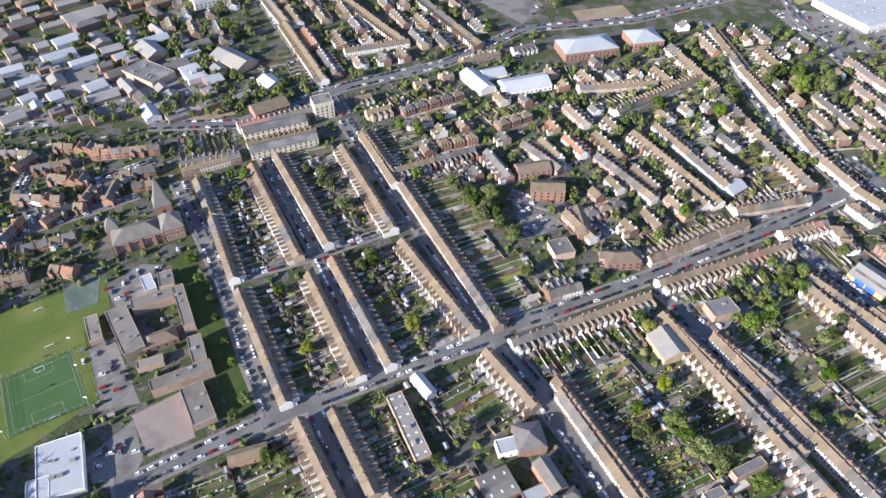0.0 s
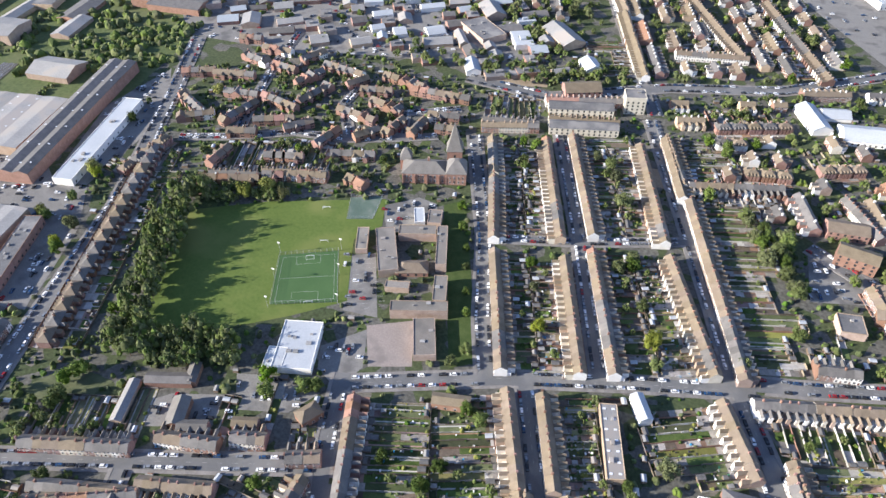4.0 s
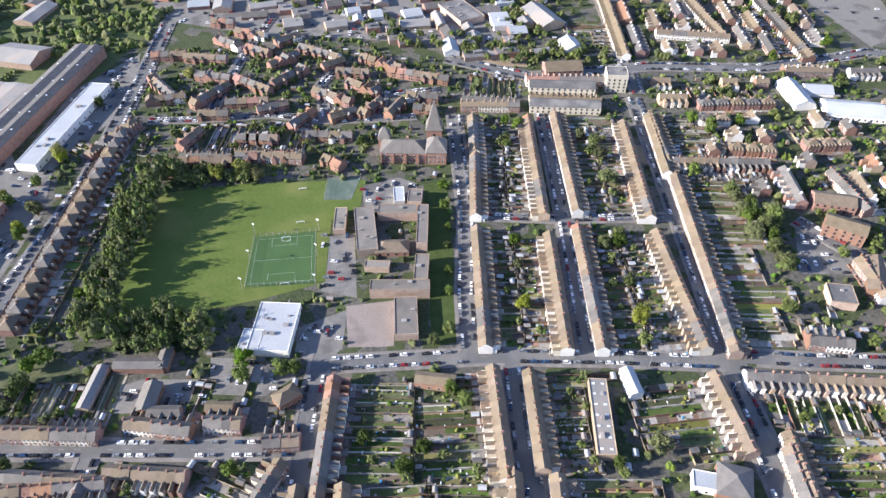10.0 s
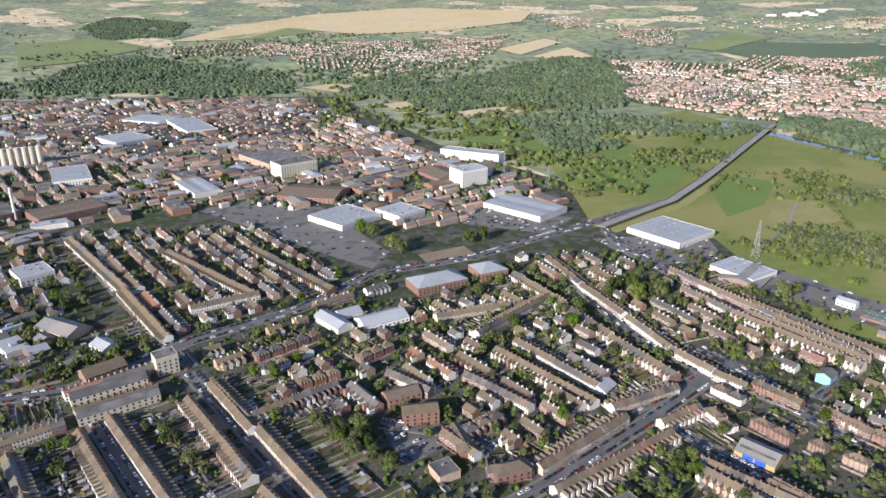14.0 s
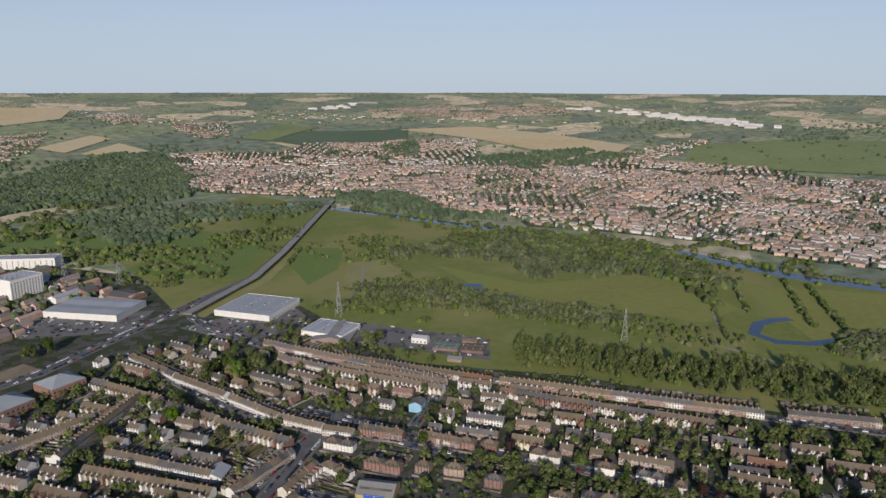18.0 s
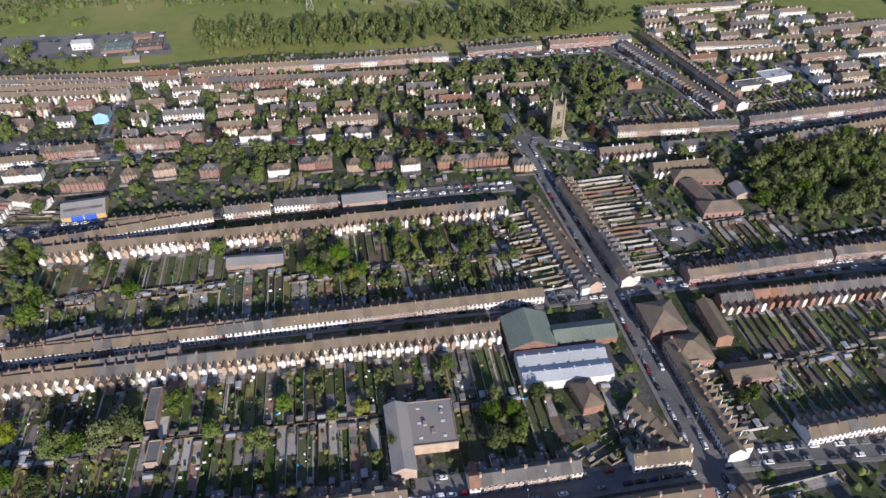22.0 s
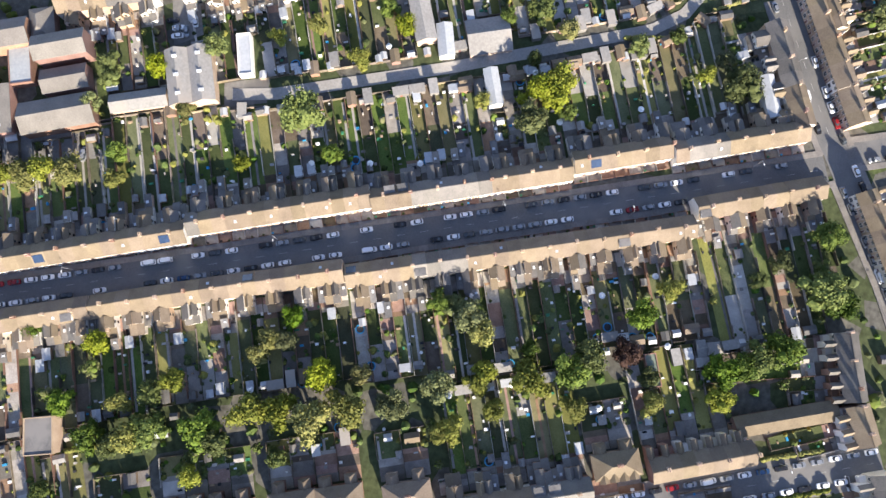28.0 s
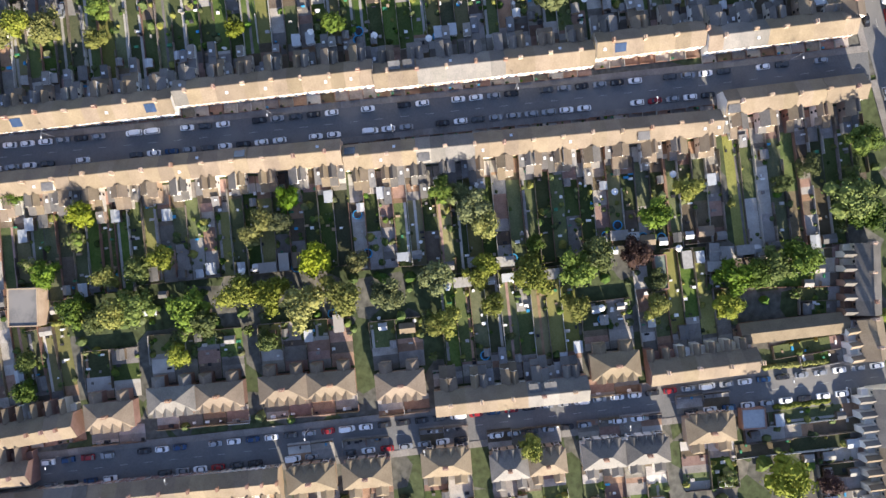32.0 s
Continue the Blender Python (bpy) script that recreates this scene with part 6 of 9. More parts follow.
    if style == "depot":
        q = Shape()
        q.box(-3.4, -0.12, 0.1, 3.4, 0.0, 4.0)
        for k in range(1, 8):
            q.box(-3.3, -0.16, k * 0.5 - 0.03, 3.3, -0.12, k * 0.5 + 0.03)
        door = q.mesh("roller_door", DOOR_BLUE)
        for wx in (-3.8, 3.8):
            part("roller_door", door, ob, Matrix.Translation((wx, -hw, 0)), "bright blue roller door")
        lights = Shape()
        lights.box(-3.6, -0.9, 0, 3.6, 0.9, 0.08)
        light = lights.mesh("rooflight", ROOF_SLATE)
        tilt = math.atan2(rise, hw)
        for wx in (-7.4, 0, 7.4):
            part("rooflight", light, ob, Matrix.Translation((wx, -hw * 0.52, height - rise * 0.6 + rise * 0.48 + 0.12)) @ Matrix.Rotation(tilt, 4, "X"))
    if spots and not far_off:
        for side, wx, wz in spots:
            part("window", WIDE_WINDOW, ob, Matrix.Translation((side * wx, -side * hw, wz)) @ Matrix.Rotation(0 if side > 0 else math.pi, 4, "Z"))


for b in BLOCKS:
    build_block(*b)


def beam(s, a, b, t=0.12, slot=0):
    """A thin square bar from a to b."""
    a, b = Vector(a), Vector(b)
    d = (b - a).normalized()
    p = d.orthogonal().normalized() * t
    q = d.cross(p).normalized() * t
    s.solid([a + p, a + q, a - p, a - q], [b + p, b + q, b - p, b - q], slot, bottom=True)


# ---- trees ----
def crown_mesh(name, seed, leaf, tall=1.0, loose=0.25, faces=1500):
    """A crown of radius 1 about its centre: clumps on limbs, covered with small leaf faces, with gaps between."""
    g = random.Random(seed)
    s = Shape()
    clumps = []
    for _ in range(16):
        a, e = g.uniform(0, 2 * math.pi), g.uniform(-0.45, 1.25)
        q = g.uniform(0.45, 0.78)
        clumps.append((q * math.cos(a) * math.cos(e), q * math.sin(a) * math.cos(e), tall * q * math.sin(e), g.uniform(0.26, 0.44)))
    clumps.append((0, 0, 0.1, 0.5))
    for x, y, z, r in clumps:
        bush(s, x, y, z - r * 0.8, r * 0.8, g)
    for _ in range(faces):
        x, y, z, r = g.choice(clumps)
        d = Vector((g.gauss(0, 1), g.gauss(0, 1), g.gauss(0.25, 1))).normalized()
        c = Vector((x, y, z)) + d * r * g.uniform(0.75, 1.0 + loose)
        t = d.cross(Vector((g.gauss(0, 1), g.gauss(0, 1), g.gauss(0, 1)))).normalized()
        b = (d + 0.7 * Vector((g.gauss(0, 1), g.gauss(0, 1), g.gauss(0, 1)))).cross(t).normalized()
        e = g.uniform(0.035, 0.085)
        s.quad([c - t * e, c + b * e * 0.8, c + t * e, c - b * e * 0.8])
    return s.mesh(name, leaf)


def trunk_mesh():
    s = Shape()
    ring = lambda x, y, z, r: [(x + r * math.cos(k * math.pi / 3.5), y + r * math.sin(k * math.pi / 3.5), z) for k in range(7)]
    s.solid(ring(0, 0, 0, 0.11), ring(0.02, 0, 0.6, 0.07))
    s.solid(ring(0.02, 0, 0.6, 0.07), ring(0.0, 0.05, 1.3, 0.03))
    for a in (0.4, 2.5, 4.4):
        s.solid(ring(0.02, 0, 0.5, 0.045), ring(0.5 * math.cos(a), 0.5 * math.sin(a), 1.15, 0.015))
    return s.mesh("trunk", BARK)


TRUNK = trunk_mesh()
CROWNS = {"dark": [crown_mesh("crown", 20 + k, LEAF, (0.9, 1.0, 1.15, 1.3)[k]) for k in range(4)], "light": [crown_mesh("crown", 40 + k, LEAF_LIGHT, 0.95 + 0.1 * k) for k in range(2)], "copper": [crown_mesh("crown", 50, LEAF_DARK, 1.0)]}
TREE_LABEL = {"dark": "broad leafy green tree in full summer leaf", "light": "yellow-green leafy tree in full summer leaf", "copper": "dark copper-leaved garden tree in leaf"}
TREE_AT = []


def grow(x, y, r, kind="dark"):
    """Plants a tree with a crown of radius r, unless another stands there."""
    if any((x - a) ** 2 + (y - b) ** 2 < (0.55 * (r + q)) ** 2 for a, b, q in TREE_AT):
        return
    if math.hypot(x - 40, y - 10) < 130:
        r *= 1.2
        # Half the near green crowns take light leaves: sunlight put into their colour.
        if kind == "dark" and (x * 7 + y * 3) % 10 < 5:
            kind = "light"
    TREE_AT.append((x, y, r))
    g = random.Random(len(TREE_AT))
    tree = tagged(new("tree", TRUNK), TREE_LABEL[kind], "tree")
    hgt = r * g.uniform(1.0, 1.25)
    tree.matrix_basis = Matrix.Translation((x, y, 0)) @ Matrix.Rotation(g.uniform(0, 6.28), 4, "Z") @ Matrix.Diagonal((r, r, hgt, 1))
    part("crown", g.choice(CROWNS[kind]), tree, Matrix.Translation((0, 0, 0.95)) @ Matrix.Diagonal((g.uniform(0.95, 1.12), g.uniform(0.95, 1.12), 1, 1)))


grow(-81, 382, 6.5)
grow(-94, 407, 5.0)
grow(-103, 422, 4.5)
grow(-111, 299, 4.5)
grow(-86, 255, 4.5, "light")
grow(-25, 274, 6.0, "light")
grow(-19, 261, 4.0)
grow(-57, 334, 4.5)
grow(-62, 323, 4.5)
grow(-39, 299, 4.0)
grow(-160, 395, 4.0)
grow(-191, 143, 5.0)
grow(-198, 152, 5.0)
grow(-177, 156, 5.0)
grow(-170, 158, 4.0)
grow(-420, 228, 5.0, "light")
grow(-413, 180, 4.0)
grow(-414, 203, 4.0)
grow(-389, 182, 5.0)
grow(-379, 162, 4.5)
grow(-284, 88, 5.0)
grow(-286, 104, 5.0)
grow(-249, 36, 5.0)
grow(-153, 293, 2.6)
grow(-145, 277, 2.8)
grow(-135, 259, 2.6)
grow(-127, 244, 2.8)
grow(-114, 220, 3.6)
grow(-117, 208, 3.4)
grow(-101, 283, 3.0)
grow(-314, 326, 3.5)
grow(-324, 328, 3.5)
grow(-454, 293, 4.0)
grow(-283, 306, 3.0)
grow(-251, 345, 3.0)
grow(-171, 418, 3.5)
grow(-233, -3, 6.0, "light")
grow(-162, 100, 4.0)
grow(-91, 151, 4.0)
grow(-94, 137, 4.8)
grow(-118, 142, 3.5)
grow(-95, 185, 4.0)
grow(-86, 184, 4.0)
grow(44, 320, 5.0)
grow(115, 276, 5.0, "light")
grow(116, 210, 6.5)
grow(124, 192, 7.0)
grow(133, 188, 6.5)
grow(120, 204, 5.5)
grow(5, 203, 5.0)
grow(12, 396, 5.0)
grow(20, 383, 5.5)
grow(27, 375, 5.0)
grow(10, 387, 4.5)
grow(36, 358, 5.0)
grow(88, 315, 3.5)
grow(209, 323, 6.0)
grow(216, 310, 5.0)
grow(184, 284, 4.5)
grow(190, 215, 4.0)
grow(99, 206, 4.0)
grow(62, 250, 3.0)
grow(-362, 622, 6.0)
grow(-234, 656, 6.0)
grow(-221, 638, 6.0)
grow(-328, 664, 4.0)
grow(-141, 656, 4.0)
grow(-89, 569, 4.0)
grow(-22, 696, 5.0)
grow(300, 574, 7.0)
grow(286, 579, 7.0)
grow(310, 560, 7.0)
grow(272, 565, 6.0)
grow(212, 520, 4.5)
grow(197, 498, 4.5)
grow(162, 385, 5.0)
grow(231, 463, 4.0)
grow(230, 283, 4.0)
grow(209, 244, 5.0)
grow(151, 176, 5.0)
grow(-5, 181, 3.0)
grow(-9, 186, 3.0)
grow(215, 269, 5.0)
grow(254, 344, 4.5)
grow(294, 108, 5.0)
grow(266, 151, 5.5)
grow(255, 164, 5.0)
grow(254, 154, 4.5)
grow(259, 137, 4.5)
grow(174, 99, 4.2, "light")
grow(112, 208, 6.0)
grow(123, 188, 6.5)
grow(119, 194, 5.5)
grow(145, 133, 5.4)
grow(147, 174, 4.0)
grow(189, 45, 4.5)
grow(176, 38, 4.8)
grow(194, 36, 4.0)
grow(212, 71, 3.6)
grow(206, 28, 4.5)
grow(444, -21, 4.5)
grow(449, -40, 5.0)
grow(443, -48, 4.5)
grow(400, -72, 5.5)
grow(427, -79, 5.0)
grow(458, -89, 5.5)
grow(418, -95, 5.5)
grow(449, -109, 6.0)
grow(409, -101, 5.0)
grow(475, -120, 6.0)
grow(428, -127, 6.0)
grow(405, -113, 6.0)
grow(461, -133, 6.0)
grow(410, -85, 5.0)
grow(456, -81, 5.0)
grow(502, -130, 5.5)
grow(162, -106, 6.5)
grow(158, -99, 6.0)
grow(152, -109, 7.0)
grow(148, -101, 6.0)
grow(186, -104, 4.0)
grow(171, -84, 3.0)
grow(323, 235, 5.5)
grow(383, 243, 4.5)
grow(367, 292, 5.0, "copper")
grow(407, 154, 5.0, "copper")
grow(409, 140, 5.0, "copper")
grow(419, 124, 5.0, "copper")
grow(408, 166, 4.5, "copper")
grow(454, 42, 5.0, "copper")
grow(450, 32, 5.0, "copper")
grow(435, 92, 5.0)
grow(441, 66, 6.0)
grow(415, 20, 3.5)
grow(396, -6, 4.0)
grow(348, 62, 3.5)
grow(300, 61, 4.0)
grow(206, 315, 5.0)
grow(175, 280, 5.0)
grow(238, -64, 3.5)
grow(233, -59, 3.5)
grow(185, 127, 3.5)
grow(166, 132, 4.0)
grow(143, 153, 4.0)
grow(96, 203, 4.0)
grow(97, 218, 5.0)
grow(190, 288, 5.0)
grow(220, 272, 4.5)
grow(253, 220, 4.5)
grow(282, 121, 4.5)
grow(296, 88, 4.5)
grow(342, 144, 4.5)
grow(360, 177, 4.0)
grow(290, 303, 4.5)
grow(387, 209, 4.0)
grow(377, 117, 3.5)
grow(162, 79, 3.6)
grow(53, 72, 6.0)
grow(92, -4, 4.8, "light")
grow(86, -5, 4.2, "light")
grow(85, 2, 4.8)
grow(76, 1, 4.8)
grow(78, -4, 4.2)
grow(3, 158, 5.4, "light")
grow(6, 152, 5.4, "light")
grow(11, 146, 5.4, "light")
grow(12, 139, 5.0, "light")
grow(109, -62, 5.4)
grow(112, -65, 4.2)
grow(51, -103, 5.4)
grow(48, -108, 5.4)
grow(163, -43, 4.3)
grow(182, -101, 6.0)
grow(163, -107, 6.0)
grow(156, -102, 6.0)
grow(152, -97, 5.0)
grow(68, -100, 4.8)
grow(171, -83, 3.5)
grow(23, 126, 3.1)
grow(14, 124, 3.0)
grow(36, 140, 3.6)
grow(67, 109, 3.6)
grow(85, 79, 3.1)
grow(97, 6, 2.4)
grow(110, -2, 3.1)
grow(112, -26, 3.1)
grow(110, -50, 3.0)
grow(43, 110, 3.0)
grow(114, 9, 3.8)
grow(51, 140, 3.6)
grow(127, 108, 3.0)
grow(26, -51, 4.3)
grow(28, -48, 3.6)
grow(-23, 38, 4.8)
grow(8, -0, 4.2)
grow(4, -5, 4.2)
grow(95, 203, 3.5)
grow(-57, 112, 4.1)
grow(-64, 100, 4.8)
grow(-64, 92, 4.2)
grow(-59, 89, 4.8)
grow(-52, 95, 3.6)
grow(-56, 83, 4.6)
grow(-46, 87, 3.6)
grow(-51, 82, 3.8)
grow(-51, 68, 4.8)
grow(-53, 62, 4.3)
grow(-42, 56, 4.8)
grow(-41, 50, 5.4)
grow(-38, 46, 4.8)
grow(-25, 37, 4.6)
grow(-38, 36, 5.4)
grow(-34, 33, 5.5)
grow(-31, 28, 5.3, "light")
grow(-28, 26, 4.2, "light")
grow(-25, 14, 4.3)
grow(-27, 18, 3.6)
grow(-16, 3, 4.3)
grow(-7, -10, 3.6)
grow(-4, -24, 5.4)
grow(3, -35, 5.2)
grow(9, -39, 4.8)
grow(13, -50, 4.3, "copper")
grow(26, -48, 4.3)
grow(30, -49, 3.6)
grow(17, -80, 4.8)
grow(20, -85, 4.2)
grow(24, -90, 4.3)
grow(29, -96, 4.8)
grow(54, -106, 5.5)
grow(51, -104, 4.8)
grow(48, -110, 4.3)
grow(-33, -114, 7.2, "light")
grow(-38, -112, 4.8, "light")
grow(10, 0, 3.4)
grow(3, -7, 3.6)
grow(-65, 66, 3.1)
grow(-9, -39, 3.6, "light")
grow(0, -62, 3.6)
grow(8, -59, 3.1)
grow(-92, 105, 3.6)
grow(-84, 108, 3.4)
grow(-36, 108, 3.6)
grow(-40, 108, 3.1, "light")
grow(-40, 81, 3.6)
grow(-20, 27, 3.1)
grow(-9, 53, 3.1)
grow(71, -102, 4.1)
grow(67, -101, 3.6)
grow(56, -89, 3.0)
grow(-29, -2, 3.1)
grow(-13, -39, 3.1)
grow(-53, -42, 3.6)
grow(8, -82, 3.6)
grow(-38, 130, 3.6)
grow(-95, 410, 5.0)
grow(-81, 385, 5.5)
grow(-104, 422, 4.5)
grow(-55, 328, 4.5)
grow(-40, 301, 4.5)
grow(38, 352, 5.0)
grow(44, 321, 4.5)
grow(29, 366, 5.0)
grow(5, 392, 5.0)
grow(15, 396, 5.5)
grow(21, 383, 5.0)
grow(-2, 404, 4.5)
grow(21, 400, 5.0)
grow(166, 514, 5.0)
grow(310, 563, 9.0)
grow(295, 574, 8.0)
grow(321, 556, 8.0)
grow(297, 554, 8.0)
grow(279, 575, 6.0)
grow(73, 777, 9.0)
grow(61, 792, 8.0)
grow(90, 732, 9.0)
grow(98, 718, 8.0)
grow(178, 737, 8.0)
grow(196, 741, 7.0)
grow(430, 526, 7.0)
grow(448, 532, 6.0)
grow(319, 430, 6.0)
grow(158, 380, 5.0)
grow(128, 481, 4.5)
grow(210, 317, 5.0)
grow(220, 324, 4.5)
grow(215, 308, 4.5)
grow(110, 283, 4.5)
grow(-115, 426, 3.5)
grow(-160, 417, 4.0)
grow(-157, 390, 3.5)
grow(-33, 474, 4.5)
grow(-32, 420, 4.5)
grow(-114, 1055, 8.0)
grow(-280, 1135, 8.0)
grow(-293, 1159, 7.0)
grow(-228, 1029, 8.0)
grow(-226, 976, 7.0)
grow(-207, 1092, 7.0)
grow(-233, 654, 6.0)
grow(-225, 658, 6.0)
grow(-206, 644, 5.0)
grow(-7, 692, 6.0)
grow(26, 658, 5.0)
grow(-11, 612, 4.0)
grow(44, 602, 4.0)
grow(153, 593, 5.0)
grow(237, 541, 4.5)
grow(229, 458, 4.5)
grow(331, 346, 4.0)
grow(372, 377, 4.5)
grow(304, 389, 2.5, "light")
grow(-248, 35, 5.0)
grow(-232, -3, 6.0)
grow(-227, -10, 6.5)
grow(-233, 3, 5.0)
grow(-221, -16, 5.5)
grow(-560, 127, 7.0)
grow(-547, 130, 7.0)
grow(-556, 161, 7.0)
grow(-560, 173, 7.0)
grow(-564, 185, 7.0)
grow(-566, 191, 7.0)
grow(-517, 150, 5.0)
grow(-498, 181, 4.0)
grow(-416, 180, 4.0)
grow(-358, 13, 5.0)
grow(-352, 26, 5.0)
grow(-356, 39, 4.5)
grow(-320, -10, 4.5)
grow(-319, -16, 4.0)
grow(-237, 24, 4.0)
grow(-302, -63, 4.5)
grow(-284, 105, 5.0)
grow(-290, 97, 4.5)
grow(-279, 86, 5.0)
grow(-282, 82, 4.5)
grow(-307, 144, 3.5)
grow(-213, -30, 5.0, "light")
grow(-213, -35, 5.0, "light")
grow(-253, 53, 4.0)
grow(-376, 106, 4.0)
grow(-164, 308, 4.0)
grow(-144, 278, 4.0)
grow(-126, 247, 4.0)
grow(-116, 222, 4.5)
grow(-117, 210, 4.0)
grow(-175, 328, 3.5)
grow(-154, 294, 3.5)
grow(-134, 261, 3.5)
grow(-116, 206, 3.0)
grow(-425, 231, 5.5, "light")
grow(-415, 205, 5.0, "light")
grow(-419, 182, 4.5, "light")
grow(-384, 165, 4.5, "light")
grow(-394, 184, 4.5, "light")
grow(-527, 147, 5.0, "light")
grow(-501, 177, 4.0, "light")
grow(-422, 358, 5.0, "light")
grow(-311, 263, 6.0, "light")
grow(-303, 275, 7.0, "light")
grow(-288, 276, 5.0, "light")
grow(16, 374, 6.0)
grow(-5, 412, 5.0)
grow(24, 393, 6.0)
grow(27, 369, 6.0)
grow(37, 354, 5.0)
grow(8, 402, 5.0)
grow(83, 454, 4.0)
grow(126, 482, 4.5)
grow(141, 516, 4.0)
grow(160, 397, 5.0)
grow(161, 381, 5.0)
grow(22, 285, 4.0)
grow(43, 325, 5.0)
grow(-34, 482, 5.0)
grow(-48, 485, 4.0)
grow(-16, 499, 4.0)
grow(215, 536, 6.0)
grow(229, 527, 6.0)
grow(215, 509, 6.0)
grow(212, 554, 5.0)
grow(-108, 423, 6.0)
grow(225, 493, 5.0)
grow(167, 526, 5.0)
grow(-34, -119, 7.5, "light")
grow(-30, -129, 4.0, "copper")
grow(54, -107, 5.5)
grow(117, 215, 4.5, "light")
grow(126, 196, 5.5)
grow(123, 187, 4.5)
grow(147, 138, 4.5, "light")
grow(245, 131, 4.5)
grow(200, 45, 4.0)
grow(193, 38, 5.0, "light")
grow(189, 31, 3.5)
grow(181, 30, 4.0)
grow(115, 234, 4.5, "light")
grow(261, 156, 5.0)
grow(271, 151, 4.5)
grow(253, 137, 4.5, "light")
grow(287, 125, 5.0)
grow(294, 109, 5.0)
grow(281, 98, 4.5, "light")
grow(272, 171, 5.0)
grow(149, 180, 3.8)
grow(161, 164, 3.5, "light")
CROWN_V = {}
LIGHT_CROWNS = [crown_mesh("far_crown", 60 + k, WOOD_LEAF, (0.9, 1.05, 1.25)[k], faces=330) for k in range(3)]
for me in LIGHT_CROWNS:
    co = np.empty(len(me.vertices) * 3)
    me.vertices.foreach_get("co", co)
    CROWN_V[me.name] = (co.reshape(-1, 3), [tuple(p.vertices) for p in me.polygons])


def belt(poly, n, seed, r0, r1, label, clear=1.5, gap=0.5, places=None, tall=1.0):
    """A belt of close-standing trees of one kind of thicket."""
    g = random.Random(seed)
    vs, fs, stems, base = [], [], Shape(), 0
    placed = []
    for x, y in places or scatter(poly, n, seed, clear, SEGS[:N_HARD]):
        r = g.uniform(r0, r1)
        if any((x - a) ** 2 + (y - b) ** 2 < (gap * (r + q)) ** 2 for a, b, q in placed + TREE_AT):
            continue
        placed.append((x, y, r))
        co, faces = CROWN_V[g.choice(LIGHT_CROWNS).name]
        a = g.uniform(0, 6.28)
        m = np.array([[math.cos(a), math.sin(a), 0], [-math.sin(a), math.cos(a), 0], [0, 0, tall * g.uniform(1.0, 1.35)]]) * r
        vs.append(co @ m + (x, y, r * 0.95 * tall))
        fs += [tuple(k + base for k in f) for f in faces]
        base += len(co)
        beam(stems, (x, y, 0), (x, y, r * tall), 0.12 * r * 0.3)
    me = bpy.data.meshes.new("tree_belt")
    me.from_pydata(np.concatenate(vs).tolist(), [], fs)
    me.materials.append(WOOD_LEAF)
    ob = tagged(new("tree_belt", me), label, "trees", kind="stuff")
    part("trunks", stems.mesh("trunks", BARK), ob)


belt(HEDGE_WEST, 220, 3, 4.8, 8.0, "thick belt of trees beside the playing field", tall=1.45)
belt(HEDGE_SOUTH, 120, 4, 4.8, 8.0, "thick belt of trees behind the school", tall=1.3)
belt(HEDGE_NORTH, 60, 5, 3.5, 6, "tall hedge trees along the playing field")
belt([(-605, 108), (-588, 168), (-600, 235), (-622, 250), (-640, 200), (-625, 130)], 110, 42, 3.5, 6.5, "scrubby trees beside the railway")
belt(None, 0, 93, 3.6, 4.8, "row of tall poplars beside the railway", gap=0.3, tall=2.3, places=[(-539 - 3.3 * k + (k % 3) * 2.5, 114 + 7.6 * k) for k in range(13)])
belt([(-637, 230), (-616, 280), (-629, 301), (-587, 219), (-595, 198)], 60, 43, 3.5, 6.0, "trees along the railway")
belt([(-482, -53), (-536, 43), (-577, 114), (-556, 118), (-513, 43), (-460, -56)], 110, 44, 3.0, 6.0, "trees and scrub along the railway", 0.5)
belt([(276, 192), (338, 73), (313, 54), (278, 65), (240, 153)], 60, 45, 2.6, 4.6, "leafy trees in long back gardens", 1.5, 0.6)
belt([(211, 350), (232, 320), (183, 272), (158, 296)], 30, 46, 2.6, 4.8, "leafy trees in long back gardens", 1.5, 0.6)
belt(CEMETERY, 260, 6, 4.0, 6.8, "shady trees over a burial ground")
belt(CHURCHYARD, 45, 7, 4.0, 6.0, "shady trees round the church tower")
belt(MEADOW_EDGE, 210, 9, 3.0, 5.6, "tall trees and allotments at the meadow's edge", tall=1.5)
belt(None, 0, 19, 2.6, 4.8, "loose garden trees behind the long terrace", gap=0.62, tall=1.45, places=scatter(TERRACE_BACK, 340, 19))
belt(VILLA_GARDENS, 230, 8, 2.6, 5.2, "garden trees among the villas", 1.8, 0.55)
belt([(-95, 515), (0, 600), (60, 660), (100, 640), (20, 560), (-40, 475)], 70, 31, 2.2, 4.2, "trees along the main road", 2.5, 0.6)
belt([(-330, 485), (-255, 492), (-183, 503), (-110, 560), (-125, 578), (-200, 535), (-330, 512)], 90, 91, 3.0, 5.5, "trees along the main road beside the works", 1.0, 0.6)
belt([(-300, 560), (-190, 570), (-190, 650), (-290, 830), (-420, 760), (-360, 640)], 130, 94, 2.6, 5.2, "trees among the yards of the old town", 2.0, 0.7)
belt([(-480, 560), (-300, 640), (-230, 640), (-180, 560), (-215, 530), (-330, 600), (-470, 530)], 60, 92, 2.6, 5.0, "trees between the works", 1.0, 0.7)
belt([(100, 330), (200, 400), (330, 450), (460, 450), (440, 640), (250, 690), (120, 600), (20, 430)], 420, 32, 2.6, 5.0, "garden trees among the houses", 2.5, 0.7)
belt([(-480, 300), (-430, 480), (-240, 470), (-220, 440), (-250, 325), (-360, 285)], 120, 33, 1.6, 3.2, "small trees among the new houses", 5.0, 0.7)
